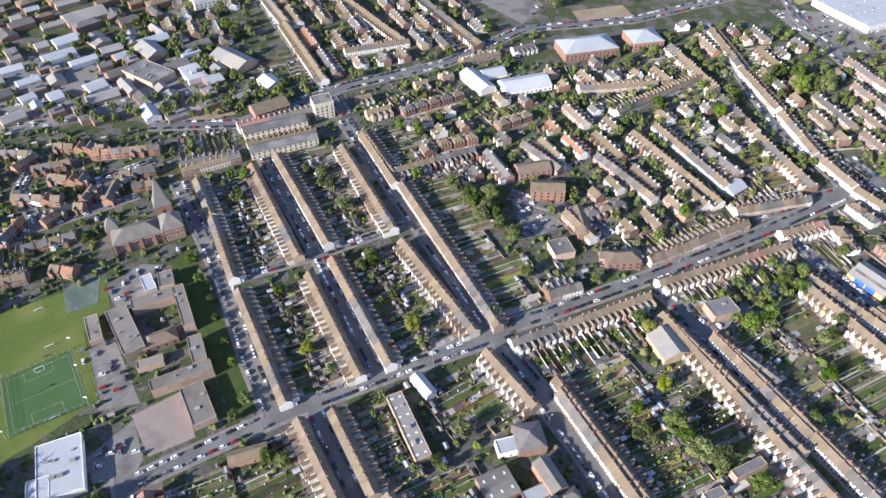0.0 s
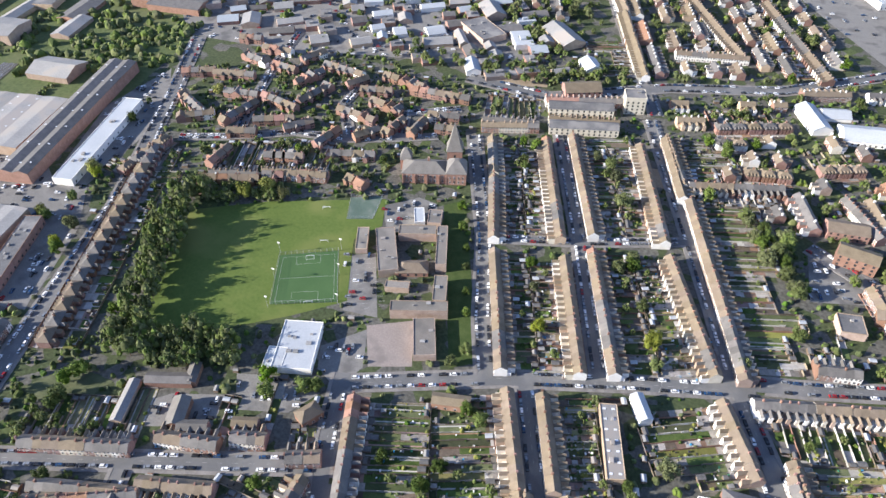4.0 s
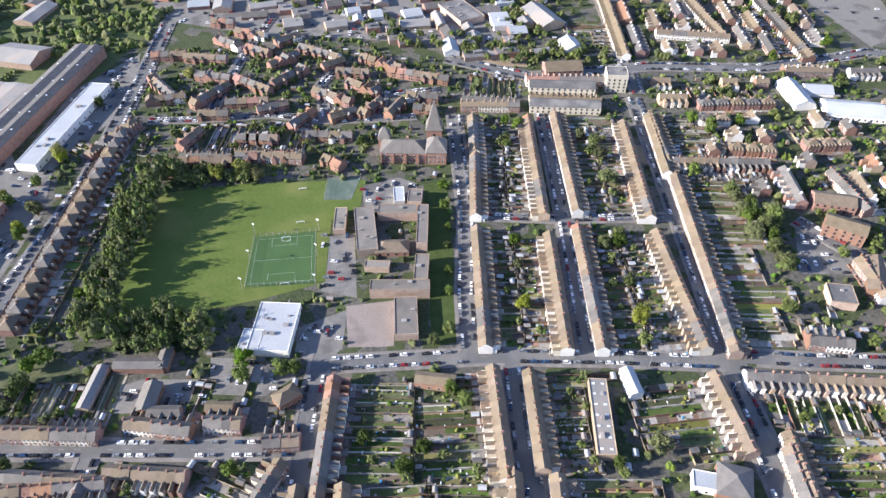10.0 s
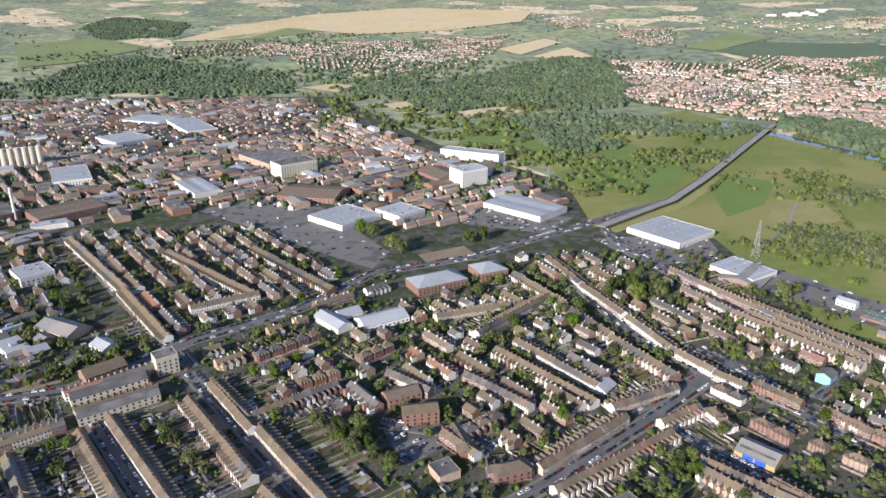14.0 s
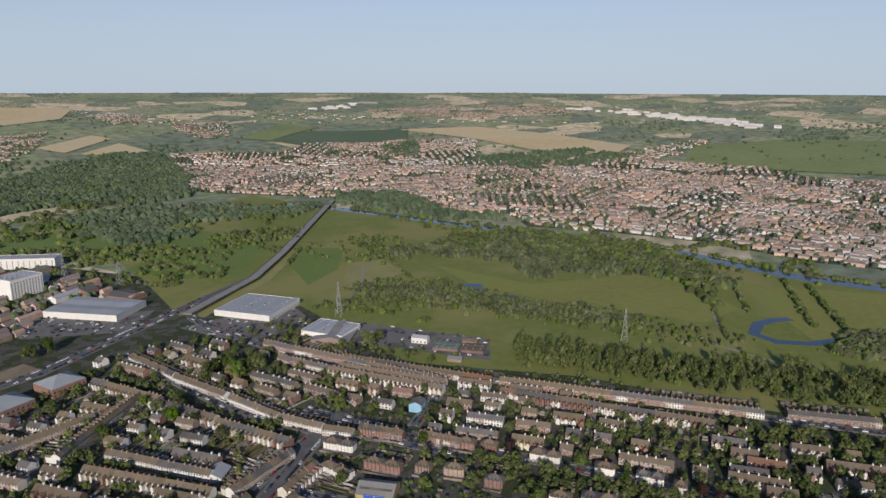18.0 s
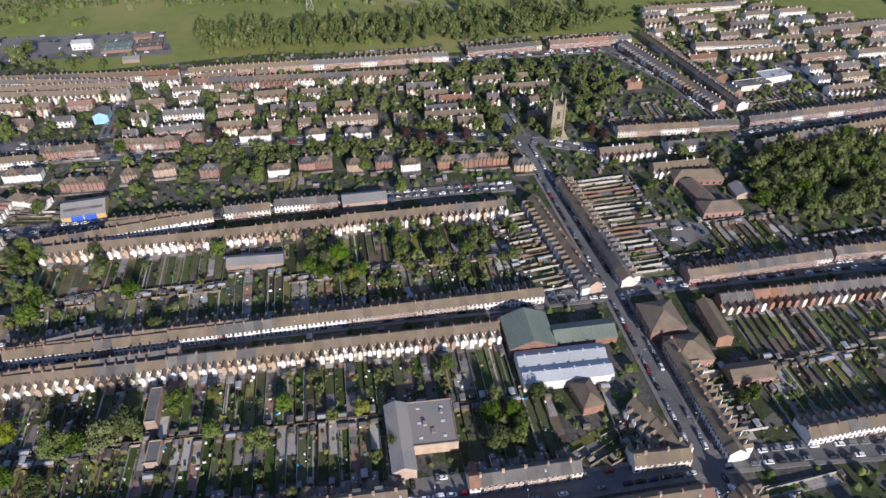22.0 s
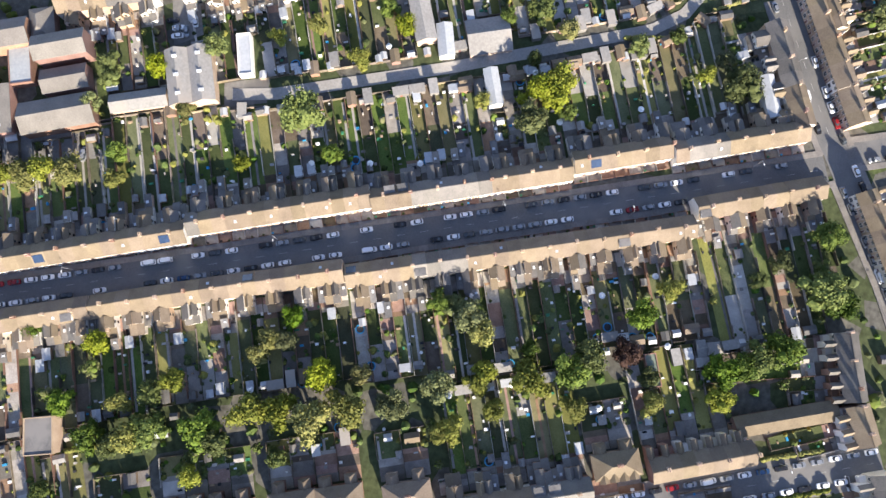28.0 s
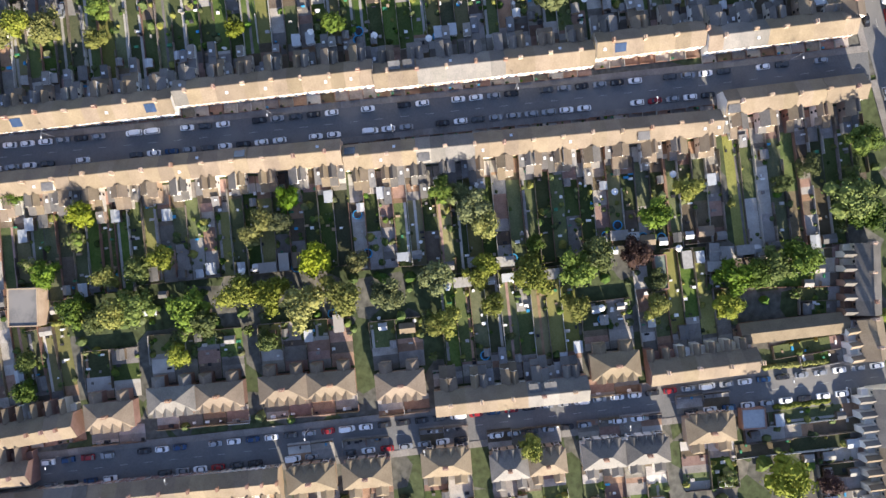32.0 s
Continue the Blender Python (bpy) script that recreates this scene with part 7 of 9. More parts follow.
belt([(373, 502), (430, 361), (507, 196), (529, 127), (437, 95), (404, 170), (341, 363), (310, 433)], 260, 41, 2.6, 5.2, "garden trees below the meadow street", 2.0, 0.6)
belt([(430, 70), (570, 90), (520, 200), (425, 165)], 120, 34, 3.2, 5.6, "dark garden trees near the church", 2.0, 0.6)
belt([(523, -20), (600, 20), (740, 40), (790, -70), (760, -200), (600, -170)], 110, 35, 2.2, 4.2, "trees among the far houses", 3.0, 0.7)
belt([(-290, 860), (-60, 850), (30, 670), (-14, 600), (-120, 560)], 110, 36, 2.2, 4.4, "street and garden trees in the old town", 3.0, 0.7)
belt([(-330, 80), (-200, 90), (-160, 120), (-200, -20), (-260, -60), (-330, -40)], 160, 37, 2.0, 4.0, "garden trees behind the brick rows", 2.0, 0.8)
GARDEN_TREE_AT.sort(key=lambda p: math.hypot(p[0] - 60, p[1] - 30))
for x, y, q in GARDEN_TREE_AT[:30]:
    grow(x, y, 1.2 + 2.6 * q, "light" if q > 0.9 else "dark")
belt(None, 0, 40, 1.6, 3.6, "trees in the back gardens of the farther rows", places=[p[:2] for p in GARDEN_TREE_AT[30:]])


# ---- woods, hedges and scrub ----
woods = Shape()


def leafy(x, y, z, r, g):
    """Three overlapping clumps make one far tree."""
    for _ in range(3):
        bush(woods, x + g.uniform(-0.5, 0.5) * r, y + g.uniform(-0.5, 0.5) * r, z, r * g.uniform(0.45, 0.9), g)


def wood(poly, n, seed, r0, r1):
    """Trees of a wood, with clearings and an uneven edge."""
    g = random.Random(seed)
    for x, y in scatter(poly, n, seed, 2.0, SEGS[:N_HARD]):
        if noise.noise((x / 60, y / 60, seed)) < (-0.28 if r1 < 8 else -0.05):
            continue
        if r1 > 7:
            x, y = x + 90 * noise.noise((x / 90, y / 90, 5.5)), y + 90 * noise.noise((x / 90, y / 90, 8.5))
        leafy(x, y, terrain(x, y), g.uniform(r0, r1), g)


def hedgerow(x0, y0, x1, y1, r):
    g = random.Random(int(x0 + y1))
    n = int(math.hypot(x1 - x0, y1 - y0) / (1.1 * r))
    for k in range(n):
        u = (k + g.uniform(-0.4, 0.4)) / n
        leafy(x0 + (x1 - x0) * u + g.uniform(-1, 1), y0 + (y1 - y0) * u + g.uniform(-1, 1), 0, r * g.uniform(0.6, 1.2), g)


wood([(-587, 601), (-266, 664), (-224, 609), (-310, 514), (-486, 460)], 150, 57, 2.2, 4.5)
wood([(-709, 374), (-531, 470), (-521, 401), (-566, 323), (-600, 294)], 170, 56, 3, 6)
wood([(1180, -120), (1300, -230), (1500, -140), (1700, -60), (1620, 0), (1230, -100)], 200, 54, 5, 9)
wood([(850, -200), (980, -160), (1230, -110), (1250, -170), (1000, -290), (840, -260)], 220, 55, 4, 8)
wood([(560, 2150), (900, 2250), (1010, 2050), (733, 1596), (498, 1564), (390, 1671)], 420, 1, 6, 11)
wood([(8, 1985), (181, 1837), (456, 1435), (538, 1318), (352, 1329), (89, 1387), (27, 1530)], 420, 2, 6, 10)
wood([(336, 1119), (486, 1086), (545, 1000), (450, 869), (366, 888), (322, 1011)], 150, 3, 4, 7)
wood([(850, 1123), (974, 787), (1006, 576), (915, 739), (871, 978)], 160, 4, 4, 8)
wood([(431, 578), (546, 438), (601, 289), (708, 129), (670, 121), (542, 258), (473, 380), (419, 525)], 40, 7, 2.5, 4.5)
wood([(1218, 181), (1289, -40), (1178, -106), (1060, 151)], 120, 8, 5, 9)
wood([(2671, 159), (1262, -102), (994, -164), (870, -235), (850, -200), (973, -142), (1200, -73), (2528, 205)], 520, 9, 5, 9)
wood([(-521, -42), (-549, 43), (-609, 169), (-622, 213), (-558, 208), (-543, 124), (-506, 12), (-489, -47)], 160, 12, 2.5, 5)
wood([(-560, -30), (-640, 120), (-700, 330), (-760, 300), (-700, 100), (-600, -60)], 200, 17, 3, 7)
wood([(41, 1724), (385, 1419), (568, 1273), (481, 1066), (380, 1055), (345, 1218), (200, 1361)], 240, 13, 5, 8)
wood([(10, 2304), (932, 2134), (637, 1436), (409, 1510), (210, 1917)], 330, 14, 7, 12)
wood([(457, 675), (520, 581), (518, 525), (593, 616), (524, 682)], 90, 15, 3, 5)
wood([(396, 1694), (911, 1284), (774, 1131), (588, 1245), (344, 1490)], 260, 16, 5, 9)
wood([(288, 1268), (494, 1113), (473, 1029), (326, 1079), (236, 1064)], 120, 36, 4, 7)
wood([(532, 1111), (597, 1077), (773, 869), (665, 761), (609, 866)], 90, 37, 3, 6)
wood([(1000, 330), (1030, 600), (985, 790), (950, 790), (990, 590), (985, 340)], 25, 18, 4, 7)
wood([(1060, 300), (1075, 520), (1030, 780), (1070, 780), (1110, 520), (1100, 300)], 140, 19, 4, 8)
wood([(-780, 2002), (300, 1099), (348, 844), (-69, 945), (-500, 931)], 900, 20, 3, 6)
wood([(-285, 867), (-65, 849), (32, 668), (-14, 595), (-123, 559)], 90, 23, 2.5, 4.5)
wood([(-620, 400), (-300, 700), (-480, 930), (-800, 700)], 200, 24, 3, 6)
wood([(4, 546), (143, 522), (240, 560), (198, 396), (126, 355), (36, 404), (-49, 448)], 110, 25, 1.8, 3.5)
wood([(-508, 380), (-431, 483), (-242, 472), (-217, 432), (-251, 318), (-361, 278), (-428, 301)], 120, 26, 1.5, 3)
wood([(523, -20), (740, 40), (790, -70), (760, -200), (600, -170)], 150, 27, 2, 4.5)
wood([(210, 680), (240, 560), (430, 430), (500, 300), (380, 250), (330, 440), (350, 660)], 160, 28, 2, 4)
wood([(-255, 505), (-183, 515), (-100, 575), (-14, 620), (-14, 605), (-100, 560), (-183, 500)], 60, 29, 2, 4)
wood([(-462, -10), (-452, 30), (-500, 130), (-545, 200), (-562, 190), (-520, 90), (-480, 0)], 320, 81, 1.2, 3.0)
wood([(-480, -60), (-520, -40), (-640, 180), (-690, 330), (-640, 330), (-600, 200), (-540, 60)], 620, 82, 1.8, 4.2)
wood([(-560, 330), (-520, 340), (-470, 400), (-530, 430), (-590, 400)], 120, 83, 2.0, 4.5)
hedgerow(-455, 20, -410, 60, 2.2)
hedgerow(-395, -52, -352, 0, 3.0)
hedgerow(995, 319, 813, 223, 4.5)
hedgerow(990, 285, 820, 191, 4.5)
hedgerow(920, 355, 813, 294, 3.5)
hedgerow(1002, 170, 851, 94, 3.0)
hedgerow(1028, 89, 845, -6, 3.0)
hedgerow(829, 347, 706, 273, 3.0)
hedgerow(742, 194, 847, -129, 2.5)
hedgerow(267, 1186, 505, 1137, 4)
hedgerow(228, 1033, 320, 1062, 4)
hedgerow(560, 870, 640, 950, 4)
hedgerow(640, 690, 740, 880, 3)
hedgerow(880, 130, 845, 80, 5)
hedgerow(700, 60, 850, -150, 3)
hedgerow(-455, 40, -560, 300, 3)
hedgerow(1572, -151, 1525, -309, 6)
hedgerow(1667, -113, 1844, -364, 6)
hedgerow(1373, -172, 1354, -280, 6)
hedgerow(1907, -296, 1678, -336, 6)
g = random.Random(99)
RIVER = [(860, 1340), (906, 1226), (938, 1052), (992, 762), (1036, 593), (1047, 497), (1031, 384), (1022, 316), (1042, 205), (1068, 140), (1110, 33), (1185, -89), (1300, -220)]
for side, share in ((-1, 0.18), (1, 0.8)):
    for a, b, c, d in strip(RIVER, side * 18, side * 26, 8.0):
        m = (a + b + c + d) / 4
        if g.random() < share and noise.noise((m.x / 70, m.y / 70, side)) > -0.25:
            leafy(m.x, m.y, -0.5, g.uniform(3.5, 7), g)
tagged(new("woodland", woods.mesh("woodland", WOOD_LEAF)), "hedges, scrub and woods round the river meadow", "woodland", kind="stuff")
# field hedges and copses on the far land, seen towards the north and east
def shrink(x, y):
    """Trees and houses on the rising land are built smaller, as the land itself is drawn nearer."""
    return 1.0 - max(0.0, terrain(x, y)) / 262.0


def thicket(poly, gap, r0, r1, seed):
    """A closed wood: clumps on a loose grid, with a ragged edge."""
    g = random.Random(seed)
    q = np.array(poly, float)
    k = shrink(*q.mean(0))
    gap *= max(0.55, k)
    xs, ys = np.meshgrid(np.arange(q[:, 0].min(), q[:, 0].max(), gap), np.arange(q[:, 1].min(), q[:, 1].max(), gap))
    jit = np.random.default_rng(seed)
    xs, ys = xs.ravel() + jit.uniform(-0.5, 0.5, xs.size) * gap, ys.ravel() + jit.uniform(-0.5, 0.5, ys.size) * gap
    ok = inside(xs + jit.normal(0, 9, xs.size), ys + jit.normal(0, 9, xs.size), poly)
    for x, y in zip(xs[ok].tolist(), ys[ok].tolist()):
        if noise.noise((x / 70, y / 70, seed)) > -0.4:
            bush(woods, x, y, terrain(x, y) - 0.5, g.uniform(r0, r1) * (0.8 + 0.5 * abs(noise.noise((x / 40, y / 40, 1.1)))) * max(0.55, k), g)


woods = Shape()
for n, (gap, r0, r1, poly) in enumerate(MEADOW_TREES):
    thicket(poly, gap, r0, r1, 400 + n)
tagged(new("meadow_wood", woods.mesh("meadow_wood", WOOD_LEAF)), "dark belts of trees and scrub across the river meadow", "woodland", kind="stuff")
woods = Shape()
for n, poly in enumerate(COPSES):
    thicket(poly, 6.5, 4.0 if n < 4 else 2.4, 7.0 if n < 4 else 4.4, 300 + n)
tagged(new("meadow_copses", woods.mesh("meadow_copses", COPSE_LEAF)), "rounded willow copses and scrub in the river meadow", "woodland", kind="stuff")
woods = Shape()
for n, poly in enumerate(FAR_WOODS):
    thicket(poly, 10.0, 6.0, 10.5, 200 + n)
g = random.Random(64)
for (xa, ya), (xb, yb) in zip(RAIL_LINE, RAIL_LINE[1:]):
    k = shrink(xa, ya)
    long = math.hypot(xb - xa, yb - ya)
    nx, ny = -(yb - ya) / long, (xb - xa) / long
    for off in ((-30, -24, -17, 17, 24) if xa > 1310 else (13, 18, 24) if xa < 1200 else (-17, 14, 18, 24)):
        for i in range(int(long / (6.5 * max(0.5, k)))):
            u = (i + g.random()) / (long / (6.5 * max(0.5, k)))
            x, y = xa + (xb - xa) * u + nx * off * k + g.uniform(-3, 3), ya + (yb - ya) * u + ny * off * k + g.uniform(-3, 3)
            if g.random() < (0.9 if xa > 1310 else 0.6):
                bush(woods, x, y, terrain(x, y) - 0.5, g.uniform(4.5, 8.5) * max(0.5, k), g)
tagged(new("closed_woods", woods.mesh("closed_woods", HAZED_LEAF)), "dense dark woods, copses and the wooded railway line", "woodland", kind="stuff")
woods = Shape()
g = random.Random(5)
OPEN = FAR_WHEAT + FAR_GREEN[:2] + [FAR_DARK] + SUBURBS
for _ in range(30000):
    a, r = radians(g.uniform(-32, 112)), 1350 + 3500 * g.random() ** 0.8
    x, y = r * math.sin(a), r * math.cos(a)
    if r < 1750:
        continue
    thick = noise.noise((x / 420, y / 420, 0.3)) + 0.35 * noise.noise((x / 130, y / 130, 2.2)) + max(0.0, 0.4 - abs(r - 2250) / 1300) * (1 if a < radians(30) else 0.0)
    line = min(abs((x * 0.8 + y * 0.6) % 230 - 115), abs((-x * 0.6 + y * 0.8) % 170 - 85))
    if (thick > 0.27 or line < 5) and not any(inside(x, y, q) for q in OPEN):
        bush(woods, x, y, terrain(x, y) - 1, g.uniform(5, 10) * max(0.4, shrink(x, y)), g)
tagged(new("far_woodland", woods.mesh("far_woodland", HAZED_LEAF)), "hedges and copses between the far fields", "woodland", kind="stuff")
tagged(new("garden_shrubs", shrubs.mesh("shrubs", SHRUB, LEAF_LIGHT, WOOD_LEAF)), "shrubs and bushes in the back gardens", "shrub", kind="stuff")


# ---- river, ponds and meadow ----
def ribbon(name, pts, width, z, material, label, category):
    s = Shape()
    for a, b, c, d in strip(pts, -width / 2, width / 2):
        s.quad([(*a, z), (*b, z), (*c, z), (*d, z)])
    tagged(new(name, s.mesh(name, material)), label, category, kind="structure")


ribbon("river", RIVER, 30, 0.05, WATER, "calm blue river with wooded banks", "river")
ribbon("pond", [(827, 253), (805, 266), (783, 272), (747, 263), (739, 236), (759, 208), (789, 192)], 13, 0.04, WATER, "curved shallow pond in the meadow", "pond")
for pts in ([(665, 624), (687, 601), (670, 579), (651, 592)], [(666, 548), (679, 536), (661, 520)], [(685, 404), (694, 376), (679, 376)], [(819, 147), (836, 119), (813, 115), (800, 140)]):
    sheet("pond", pts, 0.04, WATER, "small blue pond in the meadow", "pond")
ribbon("footpath", [(688, 296), (682, 240), (681, 196)], 4, 0.05, LANE, "pale gravel footpath across the meadow", "path")
ribbon("footpath", [(829, 347), (760, 310), (706, 273)], 3, 0.05, LANE, "pale gravel footpath across the meadow", "path")
ribbon("footpath", [(475, 640), (560, 700), (640, 790)], 3, 0.05, LANE, "pale gravel footpath across the meadow", "path")
sheet("bright_field", [(520, 760), (600, 800), (690, 900), (640, 950), (560, 860)], -0.02, BRIGHT, "bright green cut field beside the bypass", "field")
sheet("bright_field", [(420, 900), (520, 960), (640, 1050), (520, 1120), (380, 1010)], -0.02, BRIGHT, "bright green cut field beyond the bypass", "field")
sheet("bright_field", [(335, 1454), (583, 1235), (609, 1097), (490, 1105), (282, 1247)], -0.03, BRIGHT, "bright green field between woods", "field")
sheet("bright_field", [(506, 1078), (626, 1017), (475, 864), (454, 973)], -0.025, BRIGHT, "bright green field beside the bypass", "field")
sheet("light_meadow", [(714, 718), (734, 550), (878, 478), (881, 408), (825, 310), (744, 316), (692, 472), (674, 600)], -0.03, MEADOW_PALE, "paler mown part of the river meadow", "field")
sheet("light_meadow", [(934, 360), (1015, 194), (1134, -109), (851, -116), (810, 22), (753, 140), (772, 212)], -0.035, MEADOW_PALE, "paler green meadow between hedges", "field")
sheet("dry_field", [(632, 818), (684, 797), (656, 719), (575, 697), (552, 728)], -0.03, DRY, "tan dry rough grass in the meadow", "field")
sheet("bright_field", [(330, 1120), (420, 1080), (560, 1180), (470, 1260), (360, 1240)], -0.02, BRIGHT, "bright green field between woods", "field")

# bypass on a low viaduct
for kind, width, pts in ROADS:
    if kind == "bridge":
        deck, wall = Shape(), Shape()
        for a, b, c, d in strip(pts, -width / 2, width / 2):
            deck.solid([(*q, 2.2) for q in (a, b, c, d)], [(*q, 3.0) for q in (a, b, c, d)], bottom=True)
        ob = tagged(new("viaduct", deck.mesh("deck", LANE)), "long low road viaduct across the meadow", "bridge")
        for side in (-1, 1):
            w = Shape()
            for a, b, c, d in strip(pts, side * width / 2 - 0.25, side * width / 2 + 0.25):
                w.solid([(*q, 3.0) for q in (a, b, c, d)], [(*q, 4.0) for q in (a, b, c, d)])
            part("parapet", w.mesh("parapet", YARD), ob)
        line = Shape()
        for q in strip(pts, -0.15, 0.15, 6.0)[::2]:
            line.quad([(*v, 3.02) for v in q])
        part("lane_line", line.mesh("lane_line", PAINT), ob)
        pier = Shape()
        pier.box(-1.0, -width / 2 + 1, -2.2, 1.0, width / 2 - 1, 2.2)
        pm = pier.mesh("pier", YARD)
        for (xa, ya), (xb, yb) in zip(pts, pts[1:]):
            k = int(math.hypot(xb - xa, yb - ya) / 30)
            for i in range(k):
                u = (i + 0.5) / k
                part("pier", pm, ob, Matrix.Translation((xa + (xb - xa) * u, ya + (yb - ya) * u, 0)) @ Matrix.Rotation(math.atan2(yb - ya, xb - xa), 4, "Z"))
        side = Shape()
        for a, b, c, d in strip(pts[:3], -width / 2 - 16, -width / 2 - 3):
            side.quad([(*a, 0.03), (*b, 0.03), (*c, 0.03), (*d, 0.03)])
        tagged(new("bare_ground", side.mesh("bank", DRY)), "dry earth bank along the bypass", "bare ground", kind="structure")


def pylon(x, y, h, turn):
    s = Shape()
    half = lambda z: 3.2 * (1 - z / h) ** 1.3 + 0.35
    levels = [0, 0.22, 0.42, 0.58, 0.72, 0.84, 1.0]
    for i in range(len(levels) - 1):
        z0, z1 = levels[i] * h, levels[i + 1] * h
        w0, w1 = half(z0), half(z1)
        for a, b in ((1, 1), (1, -1), (-1, -1), (-1, 1)):
            beam(s, (a * w0, b * w0, z0), (a * w1, b * w1, z1), 0.14)
            na, nb = (-a, b) if a == b else (a, -b)
            beam(s, (a * w0, b * w0, z0), (na * w1, nb * w1, z1), 0.09)
            beam(s, (na * w0, nb * w0, z0), (a * w1, b * w1, z1), 0.09)
    ob = tagged(new("pylon", s.mesh("pylon", STEEL)), "grey steel lattice electricity pylon in the meadow", "pylon")
    ob.matrix_basis = Matrix.Translation((x, y, 0)) @ Matrix.Rotation(radians(turn), 4, "Z")
    for z, w in ((0.68, 5.5), (0.80, 4.5), (0.92, 3.5)):
        q = Shape()
        for e in (-1, 1):
            beam(q, (0, 0, z * h + 0.9), (e * w, 0, z * h), 0.12)
            beam(q, (0, 0, z * h), (e * w, 0, z * h), 0.12)
            beam(q, (e * w, 0, z * h), (e * w, 0, z * h - 1.8), 0.1)
        part("cross_arm", q.mesh("cross_arm", STEEL), ob)


for x, y, h in ((469, 627, 42), (627, 350, 36), (780, 44, 34), (300, 1010, 38), (345, 940, 34)):
    pylon(x, y, h, 30)

# ---- far suburbs ----
far = Shape()


def little_house(x, y, z, a, l, w, h, roof_slot, wall_slot):
    c, s_ = math.cos(a), math.sin(a)
    T = lambda u, v, q: (x + u * c - v * s_, y + u * s_ + v * c, z + q)
    l, w = l / 2, w / 2
    far.quad([T(-l, -w, 0), T(l, -w, 0), T(l, -w, h), T(-l, -w, h)], wall_slot)
    far.quad([T(l, w, 0), T(-l, w, 0), T(-l, w, h), T(l, w, h)], wall_slot)
    far.quad([T(l, -w, 0), T(l, w, 0), T(l, w, h), T(l, 0, h + w * 0.7), T(l, -w, h)], wall_slot)
    far.quad([T(-l, w, 0), T(-l, -w, 0), T(-l, -w, h), T(-l, 0, h + w * 0.7), T(-l, w, h)], wall_slot)
    far.quad([T(-l, -w - 0.3, h), T(l, -w - 0.3, h), T(l, 0, h + w * 0.7), T(-l, 0, h + w * 0.7)], roof_slot)
    far.quad([T(l, w + 0.3, h), T(-l, w + 0.3, h), T(-l, 0, h + w * 0.7), T(l, 0, h + w * 0.7)], roof_slot)


# Far roofs and walls raised in tone: distance haze put into their colour.
HAZED_ROOF = mat("hazed_roofs", (0.300, 0.188, 0.144), (0.425, 0.281, 0.219), 0.05, 0.5, 0.85, island=0.35, bump=0)
HAZED_WALL = mat("hazed_walls", (0.416, 0.280, 0.215), (0.611, 0.455, 0.370), 0.05, 0.2, 0.9, island=0.3, bump=0)
HAZED_WHITE = mat("hazed_white_walls", (0.502, 0.469, 0.429), (0.647, 0.623, 0.590), 0.05, 0.2, 0.9, island=0.15, bump=0)
HAZED_SLATE = mat("hazed_slates", (0.200, 0.169, 0.150), (0.300, 0.256, 0.231), 0.05, 0.5, 0.85, island=0.3, bump=0)
far_trees = Shape()


def suburb(poly, seed, leafy_share, solid=0.85, clear=None, turns=None):
    """Streets of short house rows that mostly run across the slope, with garden trees between them."""
    g = random.Random(seed)
    q = np.array(poly, float)
    span = (q.max(0) - q.min(0)).max()
    seeds = scatter(poly, max(2, int(span * span / 52000)), seed)
    sx, sy = np.array([p[0] for p in seeds]), np.array([p[1] for p in seeds])
    for n, (cx, cy) in enumerate(seeds):
        k = shrink(cx, cy)
        turn = math.atan2(cy, cx) + math.pi / 2 + g.gauss(0, 0.35) + (math.pi / 2 if g.random() < 0.3 else 0)
        co, si = math.cos(turn), math.sin(turn)
        if turns:
            turn = radians(g.choice(turns) + g.uniform(-8, 8))
            co, si = math.cos(turn), math.sin(turn)
        common = g.choices((1, 2), (7, 3))[0]
        v = -260.0 * k
        while v < 260 * k:
            u = -260.0 * k
            while u < 260 * k:
                long = g.choice((8, 8, 12, 15, 15, 22, 30)) * k
                x, y = cx + (u + long / 2) * co - v * si, cy + (u + long / 2) * si + v * co
                if np.argmin((sx - x) ** 2 + (sy - y) ** 2) == n and inside(x, y, poly) and (clear is None or near_seg(x, y, SEGS)[0] > clear + 0.3 * long):
                    if g.random() < solid and noise.noise((x / 110, y / 110, 7)) > -0.42:
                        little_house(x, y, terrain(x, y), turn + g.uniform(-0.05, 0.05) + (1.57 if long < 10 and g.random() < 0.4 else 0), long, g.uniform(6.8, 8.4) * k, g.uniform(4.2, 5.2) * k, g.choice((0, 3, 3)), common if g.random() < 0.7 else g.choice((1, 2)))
                    for _ in range(3):
                        if g.random() < leafy_share:
                            tx, ty = x + g.uniform(-12, 12) * k - si * 10 * k, y + g.uniform(-12, 12) * k + co * 10 * k
                            bush(far_trees, tx, ty, terrain(tx, ty), g.choice((g.uniform(1.8, 3.6), g.uniform(3, 6))) * k, g)
                u += long + g.uniform(2.5, 8) * k
            v += g.choice((17, 21, 27)) * k


